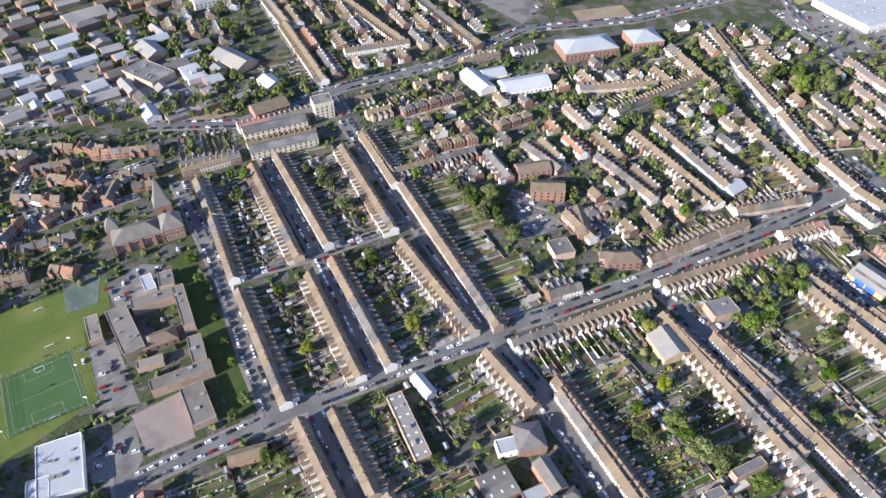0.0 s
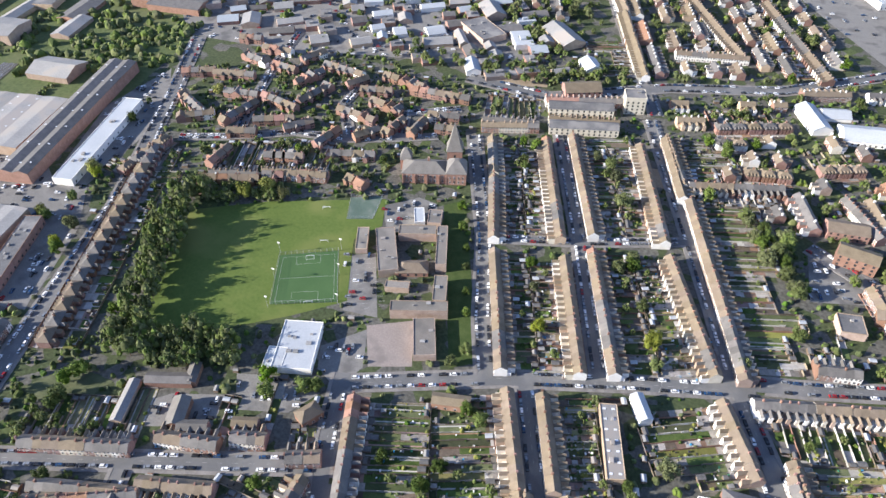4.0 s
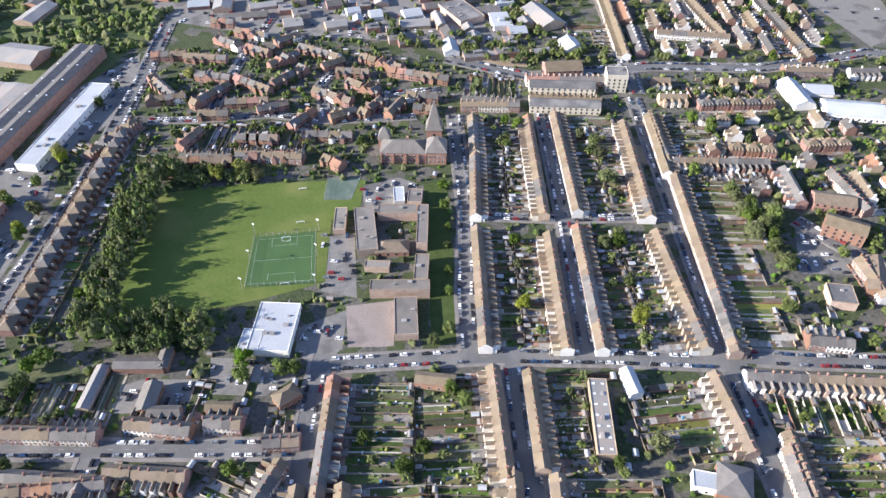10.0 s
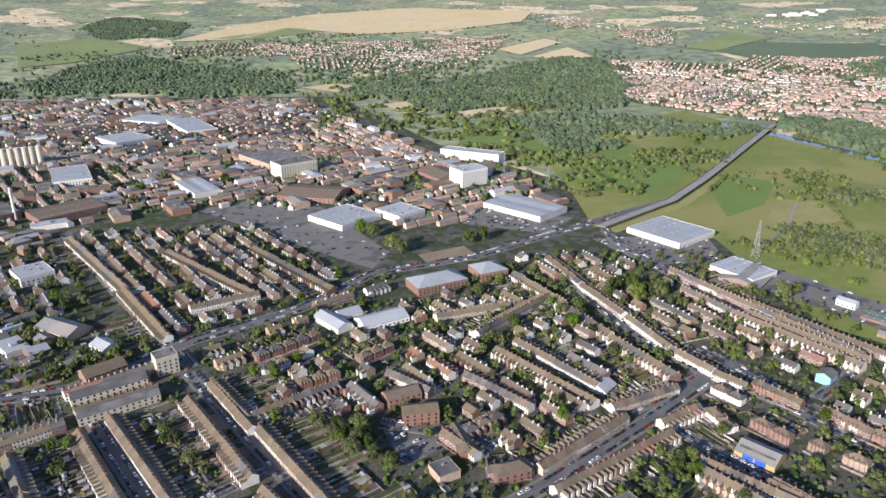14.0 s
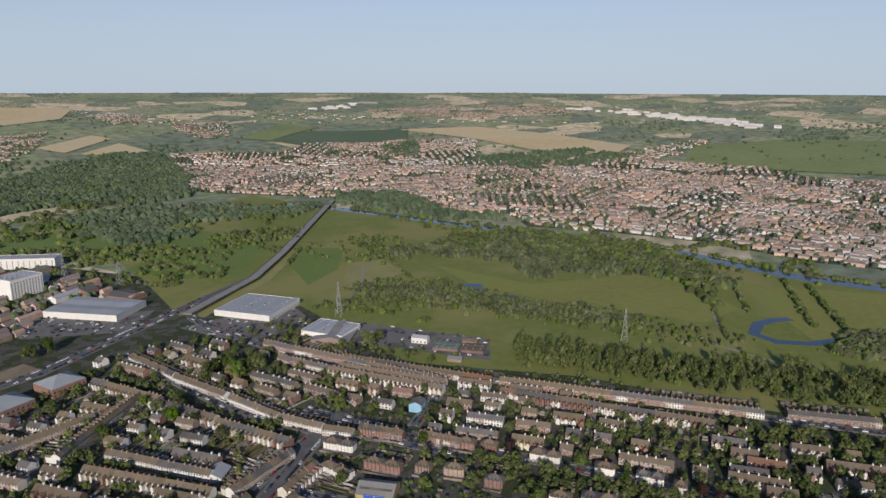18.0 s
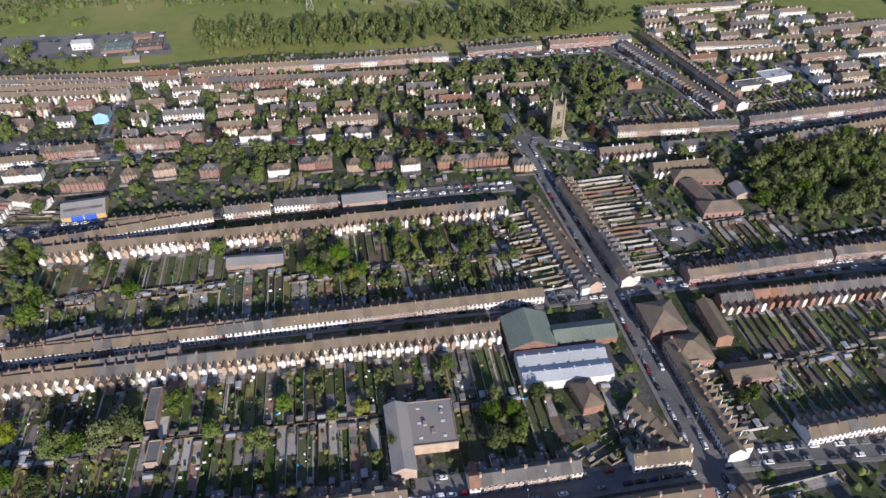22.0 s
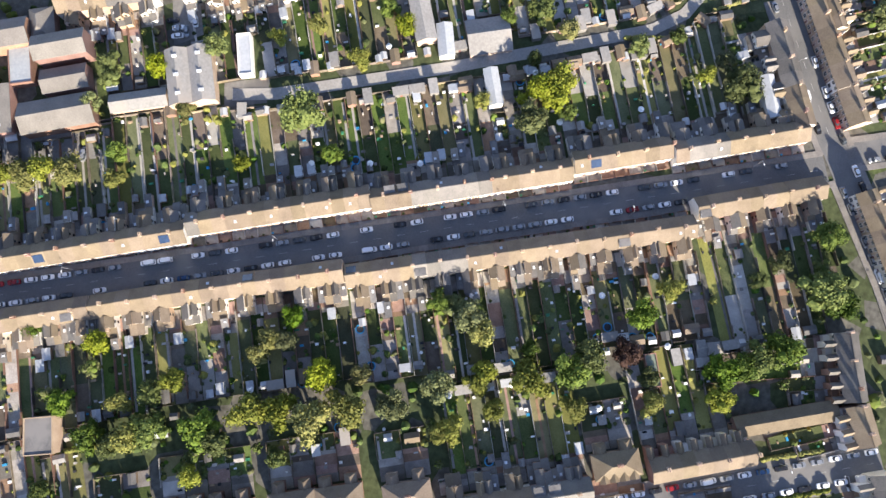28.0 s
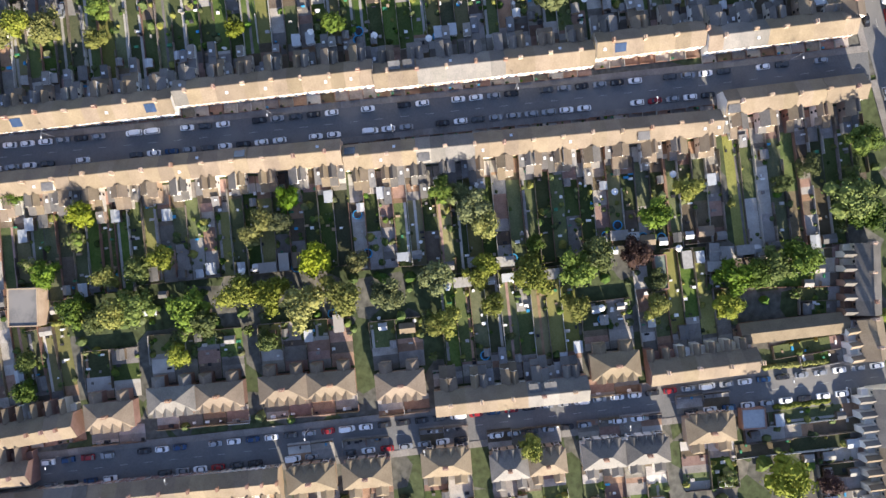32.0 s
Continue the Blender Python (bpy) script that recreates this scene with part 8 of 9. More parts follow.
for n, poly in enumerate(SUBURBS):
    suburb(poly, 77 + n, 0.72)
suburb(TOWN_CENTRE, 400, 0.55, 0.86, 5.0, (27, 27, 117, 60))
suburb([(-1020, 760), (-560, 930), (-790, 1990), (-1300, 1700)], 401, 0.6)
for n, poly in enumerate(VILLAGES):
    suburb(poly, 177 + n, 0.85, 0.6)
g = random.Random(12)
for _ in range(1300):
    a, r = radians(g.choice((g.gauss(62, 14), g.gauss(20, 12), g.gauss(48, 20)))), g.uniform(3300, 4650)
    x, y = r * math.sin(a), r * math.cos(a)
    if noise.noise((x / 500, y / 500, 4.4)) > 0.05:
        k = shrink(x, y)
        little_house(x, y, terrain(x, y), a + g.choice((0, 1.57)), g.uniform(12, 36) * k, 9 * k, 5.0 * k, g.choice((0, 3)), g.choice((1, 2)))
# long white sheds near the skyline
for x0, y0, x1, y1, count in ((3235, 2195, 3100, 1150, 42), (2207, 3100, 2560, 3160, 12), (3300, 1900, 3180, 1250, 20)):
    for _ in range(count):
        u = g.random()
        x, y = x0 + (x1 - x0) * u + g.gauss(0, 30), y0 + (y1 - y0) * u + g.gauss(0, 30)
        little_house(x, y, terrain(x, y), math.atan2(y, x) + 1.57 + g.uniform(-0.2, 0.2), g.uniform(40, 120) * shrink(x, y), 32 * shrink(x, y), 8 * shrink(x, y), 2, 2)
tagged(new("far_houses", far.mesh("far_houses", HAZED_ROOF, HAZED_WALL, HAZED_WHITE, HAZED_SLATE)), "far suburb of brown-roofed houses beyond the river", "houses", kind="stuff")
tagged(new("suburb_trees", far_trees.mesh("suburb_trees", HAZED_LEAF)), "garden trees among the far suburb", "trees", kind="stuff")

# railway on its bank across the meadow
bank, track = Shape(), Shape()
for a, b, c, d in strip(RAIL_LINE, -7.0, 7.0, 60.0):
    pts = [a, b, c, d]
    mid = (a + b + c + d) / 4
    k = max(0.5, shrink(mid.x, mid.y))
    low = [(*(mid + (q - mid) * 1.0), terrain(q.x, q.y) - 1) for q in pts]
    top = [(*q, terrain(q.x, q.y) + 5.0 * k) for q in (a.lerp(d, 0.25), b.lerp(c, 0.25), b.lerp(c, 0.75), a.lerp(d, 0.75))]
    bank.solid(low, top)
    track.solid([(x, y, z + 0.02) for x, y, z in top], [(x, y, z + 0.35) for x, y, z in top])
tagged(new("railway_bank", bank.mesh("railway_bank", SCRUB)), "grassy railway bank across the river meadow", "embankment", kind="structure")
tagged(new("railway", track.mesh("railway", BALLAST)), "railway line on pale ballast", "railway", kind="structure")


# ---- scattered houses and sheds in the middle distance ----
def detached_shape(wide, deep=3.8):
    s = Shape()
    s.gable(-wide / 2, wide / 2, -deep, deep, 0, 5.0, 7.8)
    s.roof(-wide / 2 - 0.2, wide / 2 + 0.2, -deep, deep, 5.0, 7.8, 2)
    s.box(-wide / 2 + 0.5, -deep - 1.6, 0, -wide / 2 + 3.5, -deep, 4.9)
    a = [(-wide / 2 + 0.3, -deep - 1.9, 4.85), (-wide / 2 + 3.7, -deep - 1.9, 4.85), (-wide / 2 + 3.7, -3.0, 4.85), (-wide / 2 + 0.3, -3.0, 4.85)]
    s.solid(a, [(-wide / 2 + 1.95, -deep - 1.9, 6.6), (-wide / 2 + 2.05, -deep - 1.9, 6.6), (-wide / 2 + 2.05, -1.4, 6.6), (-wide / 2 + 1.95, -1.4, 6.6)], 2)
    s.box(wide * 0.3, -0.4, 7.2, wide * 0.3 + 0.9, 0.4, 8.9)
    for z in (1.6, 4.0):
        for x in (wide * 0.12, wide * 0.34):
            pane_box(s, x, z, 1.2, 1.2, -deep, 1)
            pane_box(s, -x, z, 1.2, 1.2, deep, 1)
    return s


DETACHED = [(detached_shape(w), a, b) for a, b, w in (("brick", "slate", 9.0), ("brick", "slate", 14.0), ("brick", "red", 8.0), ("stone", "tile", 12.0), ("white", "tile", 9.0), ("brick", "tile", 7.0))]
DETACHED_MESH = [s.mesh("detached_house", WALL_OF[a], WINDOW, ROOFS[b]) for s, a, b in DETACHED]
FAR_DETACHED = Shape()
DETACHED_COUNT = [0]


def detached(x, y, turn, kind):
    m = Matrix.Translation((x, y, 0)) @ Matrix.Rotation(radians(turn), 4, "Z")
    s, wall, roofn = DETACHED[kind]
    if DETACHED_COUNT[0] >= 295 or math.hypot(x - 60, y - 30) > 560:
        FAR_DETACHED.add(s, m, [list(WALL_OF).index(wall), 4, 5 + list(ROOFS).index(roofn)])
        return
    DETACHED_COUNT[0] += 1
    ob = tagged(new("detached_house", DETACHED_MESH[kind]), {"brick": "red brick", "stone": "buff brick", "white": "white rendered"}[wall] + " house with a gabled tiled roof", "house", group="scattered houses")
    ob.matrix_basis = m


# new estate of brown brick houses in short rows
def estate_row(x0, y0, x1, y1):
    g = random.Random(int(x0 * 3 + y0))
    n = max(1, round(math.hypot(x1 - x0, y1 - y0) / 7.6))
    turn = math.degrees(math.atan2(y1 - y0, x1 - x0))
    for k in range(n):
        u = (k + 0.5) / n
        detached(x0 + (x1 - x0) * u, y0 + (y1 - y0) * u, turn + g.choice((0, 180)) + (90 if g.random() < 0.12 else 0), g.choices((0, 2, 5, 4), (4, 2, 4, 0.4))[0])


estate_row(-347, 264, -314, 282)
estate_row(-314, 287, -302, 293)
estate_row(-300, 297, -275, 309)
estate_row(-262, 315, -244, 312)
estate_row(-447, 378, -414, 391)
estate_row(-448, 340, -410, 326)
estate_row(-389, 323, -384, 360)
estate_row(-440, 435, -412, 440)
estate_row(-417, 360, -390, 368)
estate_row(-386, 371, -349, 368)
estate_row(-375, 399, -367, 426)
estate_row(-372, 438, -333, 438)
estate_row(-354, 376, -347, 412)
estate_row(-320, 385, -284, 384)
estate_row(-321, 418, -296, 428)
estate_row(-304, 409, -274, 406)
estate_row(-317, 448, -276, 447)
estate_row(-284, 439, -235, 449)
estate_row(-306, 335, -302, 361)
estate_row(-288, 332, -259, 346)
estate_row(-329, 306, -303, 318)
estate_row(-358, 277, -360, 301)
estate_row(-368, 338, -341, 356)
estate_row(-286, 358, -276, 375)
estate_row(-250, 381, -251, 405)
estate_row(-252, 413, -229, 421)
estate_row(-424, 311, -403, 330)
estate_row(-472, 366, -448, 382)
estate_row(-471, 439, -453, 446)
estate_row(-340, 341, -326, 360)
estate_row(-268, 372, -266, 398)
estate_row(-349, 252, -337, 257)
estate_row(-376, 316, -356, 326)
estate_row(-395, 434, -386, 455)
estate_row(-335, 418, -326, 436)
estate_row(-237, 400, -225, 404)
estate_row(-412, 416, -387, 416)
estate_row(-447, 416, -417, 414)
# short rows of the quarters between the longer terraces
for n, (x0, y0, x1, y1, count, style) in enumerate(SHORT_ROWS):
    g = random.Random(5000 + n)
    turn, w = math.atan2(y1 - y0, x1 - x0), math.hypot(x1 - x0, y1 - y0) / count
    roofn = g.choices(("tile", "slate", "red"), (6, 3, 0.5))[0]
    body = Shape()
    lift = g.uniform(-0.6, 0.3)
    for i in range(count):
        walln = style if g.random() < 0.8 else g.choice(("white", "stone", "brick", "pale"))
        wk = g.randrange(3)
        m = Matrix.Translation(((i + 0.5) * w, 0, lift)) @ Matrix.Diagonal((w / W, 1.05, 1, 1))
        body.add(HOUSES[walln, roofn, 2, wk]["shape"], m, [list(WALL_OF).index(walln), 4, 5, 6 + list(ROOFS).index(roofn), 2, (list(WALL_OF).index(walln), 2, 3)[wk], 9])
    ob = tagged(new("terrace_building", body.mesh("terrace_building", *WALL_OF.values(), WINDOW, DOOR, *ROOFS.values(), FRAME)), {"stone": "buff brick terrace building with a tiled roof", "brick": "red brick terrace building with a tiled roof", "white": "white rendered terrace building with a tiled roof", "pale": "cream rendered terrace building with a tiled roof"}[style], "building", group="short terraces")
    ob.matrix_basis = Matrix.Translation((x0, y0, 0)) @ Matrix.Rotation(turn, 4, "Z")
tagged(new("detached_houses", FAR_DETACHED.mesh("detached_houses", *WALL_OF.values(), WINDOW, *ROOFS.values())), "brick and rendered houses in the farther streets", "houses", kind="stuff")


FAR_TOWN = Shape()


def fill_blocks(poly, n, gap, seed, turns, sizes, styles, kinds, clear=8.0, yards=True, heights=(5, 6, 7, 8, 9, 11)):
    g = random.Random(seed)
    taken = []
    for x, y in scatter(poly, n, seed, clear, SEGS if yards else SEGS[:N_HARD]):
        l, w = g.uniform(*sizes), g.uniform(sizes[0] * 0.7, sizes[1] * 0.6)
        e = gap * (l + w) / 2
        if any((x - a) ** 2 + (y - b) ** 2 < ((e + q) / 2) ** 2 for a, b, q in taken):
            continue
        taken.append((x, y, e))
        kind, style = g.choice(kinds), g.choice(styles)
        h = g.choice(heights)
        name = "warehouse" if kind != "flat" else "flat_roofed_building"
        s, r = Shape(), Shape()
        if kind == "gable":
            s.gable(-l / 2, l / 2, -w / 2, w / 2, 0, h - 1.5, h + 1)
            r.roof(-l / 2, l / 2, -w / 2, w / 2, h - 1.5, h + 1)
        elif kind == "hip":
            s.box(-l / 2, -w / 2, 0, l / 2, w / 2, h)
            r.hip(-l / 2, l / 2, -w / 2, w / 2, h, h + 2.5)
        else:
            s.box(-l / 2, -w / 2, 0, l / 2, w / 2, h)
            r.box(-l / 2 + 0.3, -w / 2 + 0.3, h, l / 2 - 0.3, w / 2 - 0.3, h + 0.2)
            r.box(-l * 0.2, -w * 0.15, h + 0.2, l * 0.05, w * 0.15, h + 2.0)
        m = Matrix.Translation((x, y, 0)) @ Matrix.Rotation(radians(g.choice(turns) + g.uniform(-6, 6)), 4, "Z")
        if math.hypot(x, y) > 760:
            FAR_TOWN.add(s, m, [list(BLOCK_WALL).index(style)])
            FAR_TOWN.add(r, m, [2 * len(BLOCK_WALL) if kind == "flat" and style != "white" else len(BLOCK_WALL) + list(BLOCK_ROOF).index(style)])
            continue
        ob = tagged(new(name, s.mesh(name, BLOCK_WALL[style])), BLOCK_WORD[style] + " building in the town", "building")
        ob.matrix_basis = m
        part("roof", r.mesh("roof", FLATROOF if kind == "flat" and style != "white" else BLOCK_ROOF[style]), ob)


fill_blocks([(-560, 470), (-470, 600), (-270, 660), (-181, 540), (-226, 492), (-344, 492), (-440, 455)], 300, 1.12, 11, (42, 42, 132), (11, 30), ("grey", "grey", "blue", "grey", "dark", "white"), ("gable", "gable", "flat"), 7.0, False, (4, 5, 5, 6))
fill_blocks(TOWN_CENTRE, 420, 1.0, 12, (25, 115), (18, 46), ("grey", "dark", "slate", "brick", "grey", "school", "white", "blue"), ("gable", "flat", "flat", "hip", "gable"), 12.0, True, (6, 7, 8, 9, 11))
fill_blocks([(-620, 560), (-300, 680), (-300, 860), (-480, 930), (-700, 800)], 380, 0.8, 13, (42, 42, 132), (10, 28), ("grey", "dark", "grey", "blue", "slate", "brick"), ("gable", "gable", "hip"), 8.0, True, (5, 6, 7))
fill_blocks([(-760, -60), (-620, 20), (-700, 300), (-800, 260)], 60, 0.9, 14, (110,), (20, 60), ("grey", "white"), ("gable", "flat"))
fill_blocks([(-694, 310), (-625, 369), (-559, 465), (-534, 504), (-660, 454), (-785, 372)], 60, 1.1, 15, (110, 20), (22, 60), ("grey", "white", "grey", "dark"), ("gable", "flat", "gable"))
tagged(new("town_centre", FAR_TOWN.mesh("town_centre", *BLOCK_WALL.values(), *BLOCK_ROOF.values(), FLATROOF)), "crowded far town centre of brick and white buildings", "buildings", kind="stuff")


# ---- far fields ----
def drape(name, pts, material, label, lift=2.0, category="field"):
    """A field laid over the rising land."""
    bm = bmesh.new()
    area2 = sum(a[0] * b[1] - b[0] * a[1] for a, b in zip(pts, pts[1:] + pts[:1]))
    pts = pts if area2 > 0 else pts[::-1]
    vs = [bm.verts.new((x, y, 0)) for x, y in pts]
    for t in tessellate_polygon([[Vector((x, y, 0)) for x, y in pts]]):
        bm.faces.new([vs[k] for k in t])
    bmesh.ops.subdivide_edges(bm, edges=bm.edges[:], cuts=11, use_grid_fill=True)
    for v in bm.verts:
        v.co.z = terrain(v.co.x, v.co.y) + lift
    bmesh.ops.recalc_face_normals(bm, faces=bm.faces[:])
    if bm.faces and sum(f.normal.z for f in bm.faces) < 0:
        bmesh.ops.reverse_faces(bm, faces=bm.faces[:])
    me = bpy.data.meshes.new(name)
    bm.to_mesh(me)
    bm.free()
    me.materials.append(material)
    tagged(new(name, me), label, category, kind="structure")


for poly in FAR_WHEAT:
    drape("wheat_field", poly, WHEAT, "ripe golden wheat field on the far slope")
for poly in FAR_GREEN:
    drape("green_field", poly, CROP, "bright green field on the far slope")
drape("dark_field", FAR_DARK, DARKCROP, "dark green crop field on the far slope")
for poly in SUBURBS:
    drape("suburb_ground", poly, TOWN, "gardens and streets of the far suburb", 0.3, "ground")
drape("bare_ground", [(1316, 1205), (1558, 1259), (1549, 1194), (1417, 1126), (1269, 1126)], WHEAT, "pale bare slope in the far suburb", 1.2, "bare ground")


# ---- clipped garden hedges ----
g = random.Random(88)
for x0, y0, x1, y1 in [(-5.1, -100.3, 3.4, -117.4), (-15.5, -107.7, -7.2, -122.6), (3.6, -60.7, -5.1, -64.5), (115.1, -21.1, 121.1, -39.5), (134.2, -47.1, 146.4, -63.6), (-72.3, 108.8, -59.3, 82.4)]:
    s = Shape()
    n = int(math.hypot(x1 - x0, y1 - y0) / 0.55)
    for k in range(n):
        u = k / n
        bush(s, x0 + (x1 - x0) * u + g.uniform(-0.2, 0.2), y0 + (y1 - y0) * u + g.uniform(-0.2, 0.2), 0.3, g.uniform(0.7, 1.0), g)
    tagged(new("hedge", s.mesh("hedge", LEAF_LIGHT)), "clipped yellow-green garden hedge beside a lawn", "hedge")


# ---- open ground between the plots: bushes, small trees, sheds ----
g = random.Random(404)
gx, gy = np.meshgrid(np.arange(-480, 640, 5.5), np.arange(-430, 600, 5.5))
jit = np.random.default_rng(9)
gx, gy = gx.ravel() + jit.uniform(-2.5, 2.5, gx.size), gy.ravel() + jit.uniform(-2.5, 2.5, gy.size)
free = np.concatenate([near_seg(gx[i:i + 2000], gy[i:i + 2000], SEGS) for i in range(0, len(gx), 2000)])
wild, wild_at = Shape(), []
woods = Shape()
for x, y, d in zip(gx.tolist(), gy.tolist(), free.tolist()):
    if d < 1.5 or (round(x / 3), round(y / 3)) in GARDEN_CELLS or x < -440 or inside(x, y, MEADOW_EDGE) or not inside(x, y, TOWN_EDGE):
        continue
    if any(inside(x, y, pts) for kind, pts in AREAS):
        continue
    q = g.random()
    if q < 0.5:
        bush(wild, x, y, 0, g.uniform(0.7, 2.0), g)
    elif q < 0.62 and d > 2.5:
        if math.hypot(x - 60, y - 30) < 150:
            wild_at.append((x, y))
        else:
            leafy(x, y, 0.6, g.uniform(1.4, 3.2), g)
    elif q < 0.70 and d > 3:
        SHED_AT.append((x, y, g.choice((25, 115)), g.random()))
tagged(new("wild_bushes", wild.mesh("wild_bushes", SHRUB)), "bushes on open ground between the plots", "shrub", kind="stuff")
tagged(new("small_trees", woods.mesh("small_trees", WOOD_LEAF)), "small trees between the farther plots", "trees", kind="stuff")
belt(None, 0, 71, 1.5, 3.4, "small trees between the plots", places=wild_at)


# ---- school pitch ----
def school_pitch():
    a, b, c, d = Vector((-232, 194)), Vector((-254, 230)), Vector((-224, 252)), Vector((-198.5, 215.5))
    at = lambda u, v: (a.lerp(b, v)).lerp(d.lerp(c, v), u)
    s = Shape()
    s.quad([(*at(0, 0), 0.16), (*at(1, 0), 0.16), (*at(1, 1), 0.16), (*at(0, 1), 0.16)])
    tagged(new("sports_pitch", s.mesh("sports_pitch", TURF)), "dark green artificial sports pitch with white lines", "sports pitch", kind="structure")
    ln = Shape()
    def line(u0, v0, u1, v1, w=0.06):
        p, q = at(u0, v0), at(u1, v1)
        n = (q - p).orthogonal().normalized() * w
        ln.quad([(*(p - n), 0.18), (*(q - n), 0.18), (*(q + n), 0.18), (*(p + n), 0.18)])
    for e in ((0.06, 0.06, 0.94, 0.06), (0.94, 0.06, 0.94, 0.94), (0.94, 0.94, 0.06, 0.94), (0.06, 0.94, 0.06, 0.06), (0.06, 0.5, 0.94, 0.5), (0.3, 0.06, 0.3, 0.22), (0.3, 0.22, 0.7, 0.22), (0.7, 0.22, 0.7, 0.06), (0.3, 0.94, 0.3, 0.78), (0.3, 0.78, 0.7, 0.78), (0.7, 0.78, 0.7, 0.94)):
        line(*e)
    tagged(new("pitch_lines", ln.mesh("pitch_lines", PAINT)), "white lines on the sports pitch", "pitch lines", kind="structure")
    fence = tagged(new("pitch_fence"), "dark green wire fence round the sports pitch", "fence")
    post = Shape()
    post.box(-0.06, -0.06, 0, 0.06, 0.06, 3.2)
    pm = post.mesh("post", STEEL)
    for p, q in ((a, b), (b, c), (c, d), (d, a)):
        k = int((q - p).length / 3.5)
        for i in range(k):
            part("post", pm, fence, Matrix.Translation((*p.lerp(q, i / k), 0)))
    for z in (0.3, 1.1, 1.9, 2.7, 3.15):
        for p, q in ((a, b), (b, c), (c, d), (d, a)):
            r = Shape()
            beam(r, (*p, z), (*q, z), 0.035)
            part("rail", r.mesh("rail", GREENSHEET), fence)


def goal(x, y, turn, wide=5.0, high=2.0):
    ob = tagged(new("football_goal"), "white metal football goal on the grass", "goal", group="football goals")
    ob.matrix_basis = Matrix.Translation((x, y, 0.05)) @ Matrix.Rotation(radians(turn), 4, "Z")
    for name, p, q in (("post", (-wide / 2, 0, 0), (-wide / 2, 0, high)), ("post", (wide / 2, 0, 0), (wide / 2, 0, high)), ("crossbar", (-wide / 2, 0, high), (wide / 2, 0, high)), ("stay", (-wide / 2, 0, high), (-wide / 2, 1.6, 0)), ("stay", (wide / 2, 0, high), (wide / 2, 1.6, 0)), ("base_bar", (-wide / 2, 1.6, 0.05), (wide / 2, 1.6, 0.05))):
        s = Shape()
        beam(s, p, q, 0.12)
        part(name, s.mesh(name, FRAME), ob)


school_pitch()
COURT = mat("worn_court", (0.075, 0.11, 0.085), (0.115, 0.155, 0.125), 0.1, 1.5, 0.9, c3=(0.14, 0.165, 0.14))
court_edge = [(-248.1, 300.4), (-229.7, 312.4), (-222.4, 288.8), (-237.6, 280.2)]
sheet("games_court", court_edge, 0.15, COURT, "small worn grey-green games court by the field", "games court")
cage = tagged(new("court_fence"), "grey wire fence round the games court", "fence")
for (xa, ya), (xb, yb) in zip(court_edge, court_edge[1:] + court_edge[:1]):
    for z in (0.2, 1.4, 2.6):
        s = Shape()
        beam(s, (xa, ya, z), (xb, yb, z), 0.035)
        part("rail", s.mesh("rail", STEEL), cage)
    for k in range(6):
        s = Shape()
        beam(s, (xa + (xb - xa) * k / 6, ya + (yb - ya) * k / 6, 0.05), (xa + (xb - xa) * k / 6, ya + (yb - ya) * k / 6, 2.7), 0.05)
        part("post", s.mesh("post", STEEL), cage)
for x, y, turn in ((-237, 254, 35), (-256, 282, 35), (-213, 206, 35), (-236, 238, 215)):
    goal(x, y, turn)
for x, y in ((-255, 232), (-232, 192), (-223, 254), (-197, 214), (-243, 212), (-211, 235)):
    s = Shape()
    s.solid([(0.12 * math.cos(k), 0.12 * math.sin(k), 0) for k in range(6)], [(0.07 * math.cos(k), 0.07 * math.sin(k), 9) for k in range(6)])
    ob = tagged(new("floodlight", s.mesh("pole", STEEL)), "tall steel floodlight column beside the pitch", "floodlight", group="pitch floodlights")
    ob.matrix_basis = Matrix.Translation((x, y, 0))
    h = Shape()
    h.box(-0.9, -0.2, 8.8, 0.9, 0.2, 9.5, bottom=True)
    part("lamp_head", h.mesh("lamp_head", FRAME), ob)
bays = Shape()
for i in range(12):
    for side in (0, 1):
        u = i / 11
        p = Vector((-216, 250)).lerp(Vector((-183, 218)), u) + Vector((0.72, 0.62)) * (side * 11)
        q = p + Vector((0.8, 0.6)) * 4.5
        n = Vector((-0.6, 0.8)) * 0.07
        bays.quad([(*(p - n), 0.14), (*(q - n), 0.14), (*(q + n), 0.14), (*(p + n), 0.14)])
tagged(new("parking_lines", bays.mesh("parking_lines", PAINT)), "white parking bay lines on a school yard", "road marking", kind="structure")


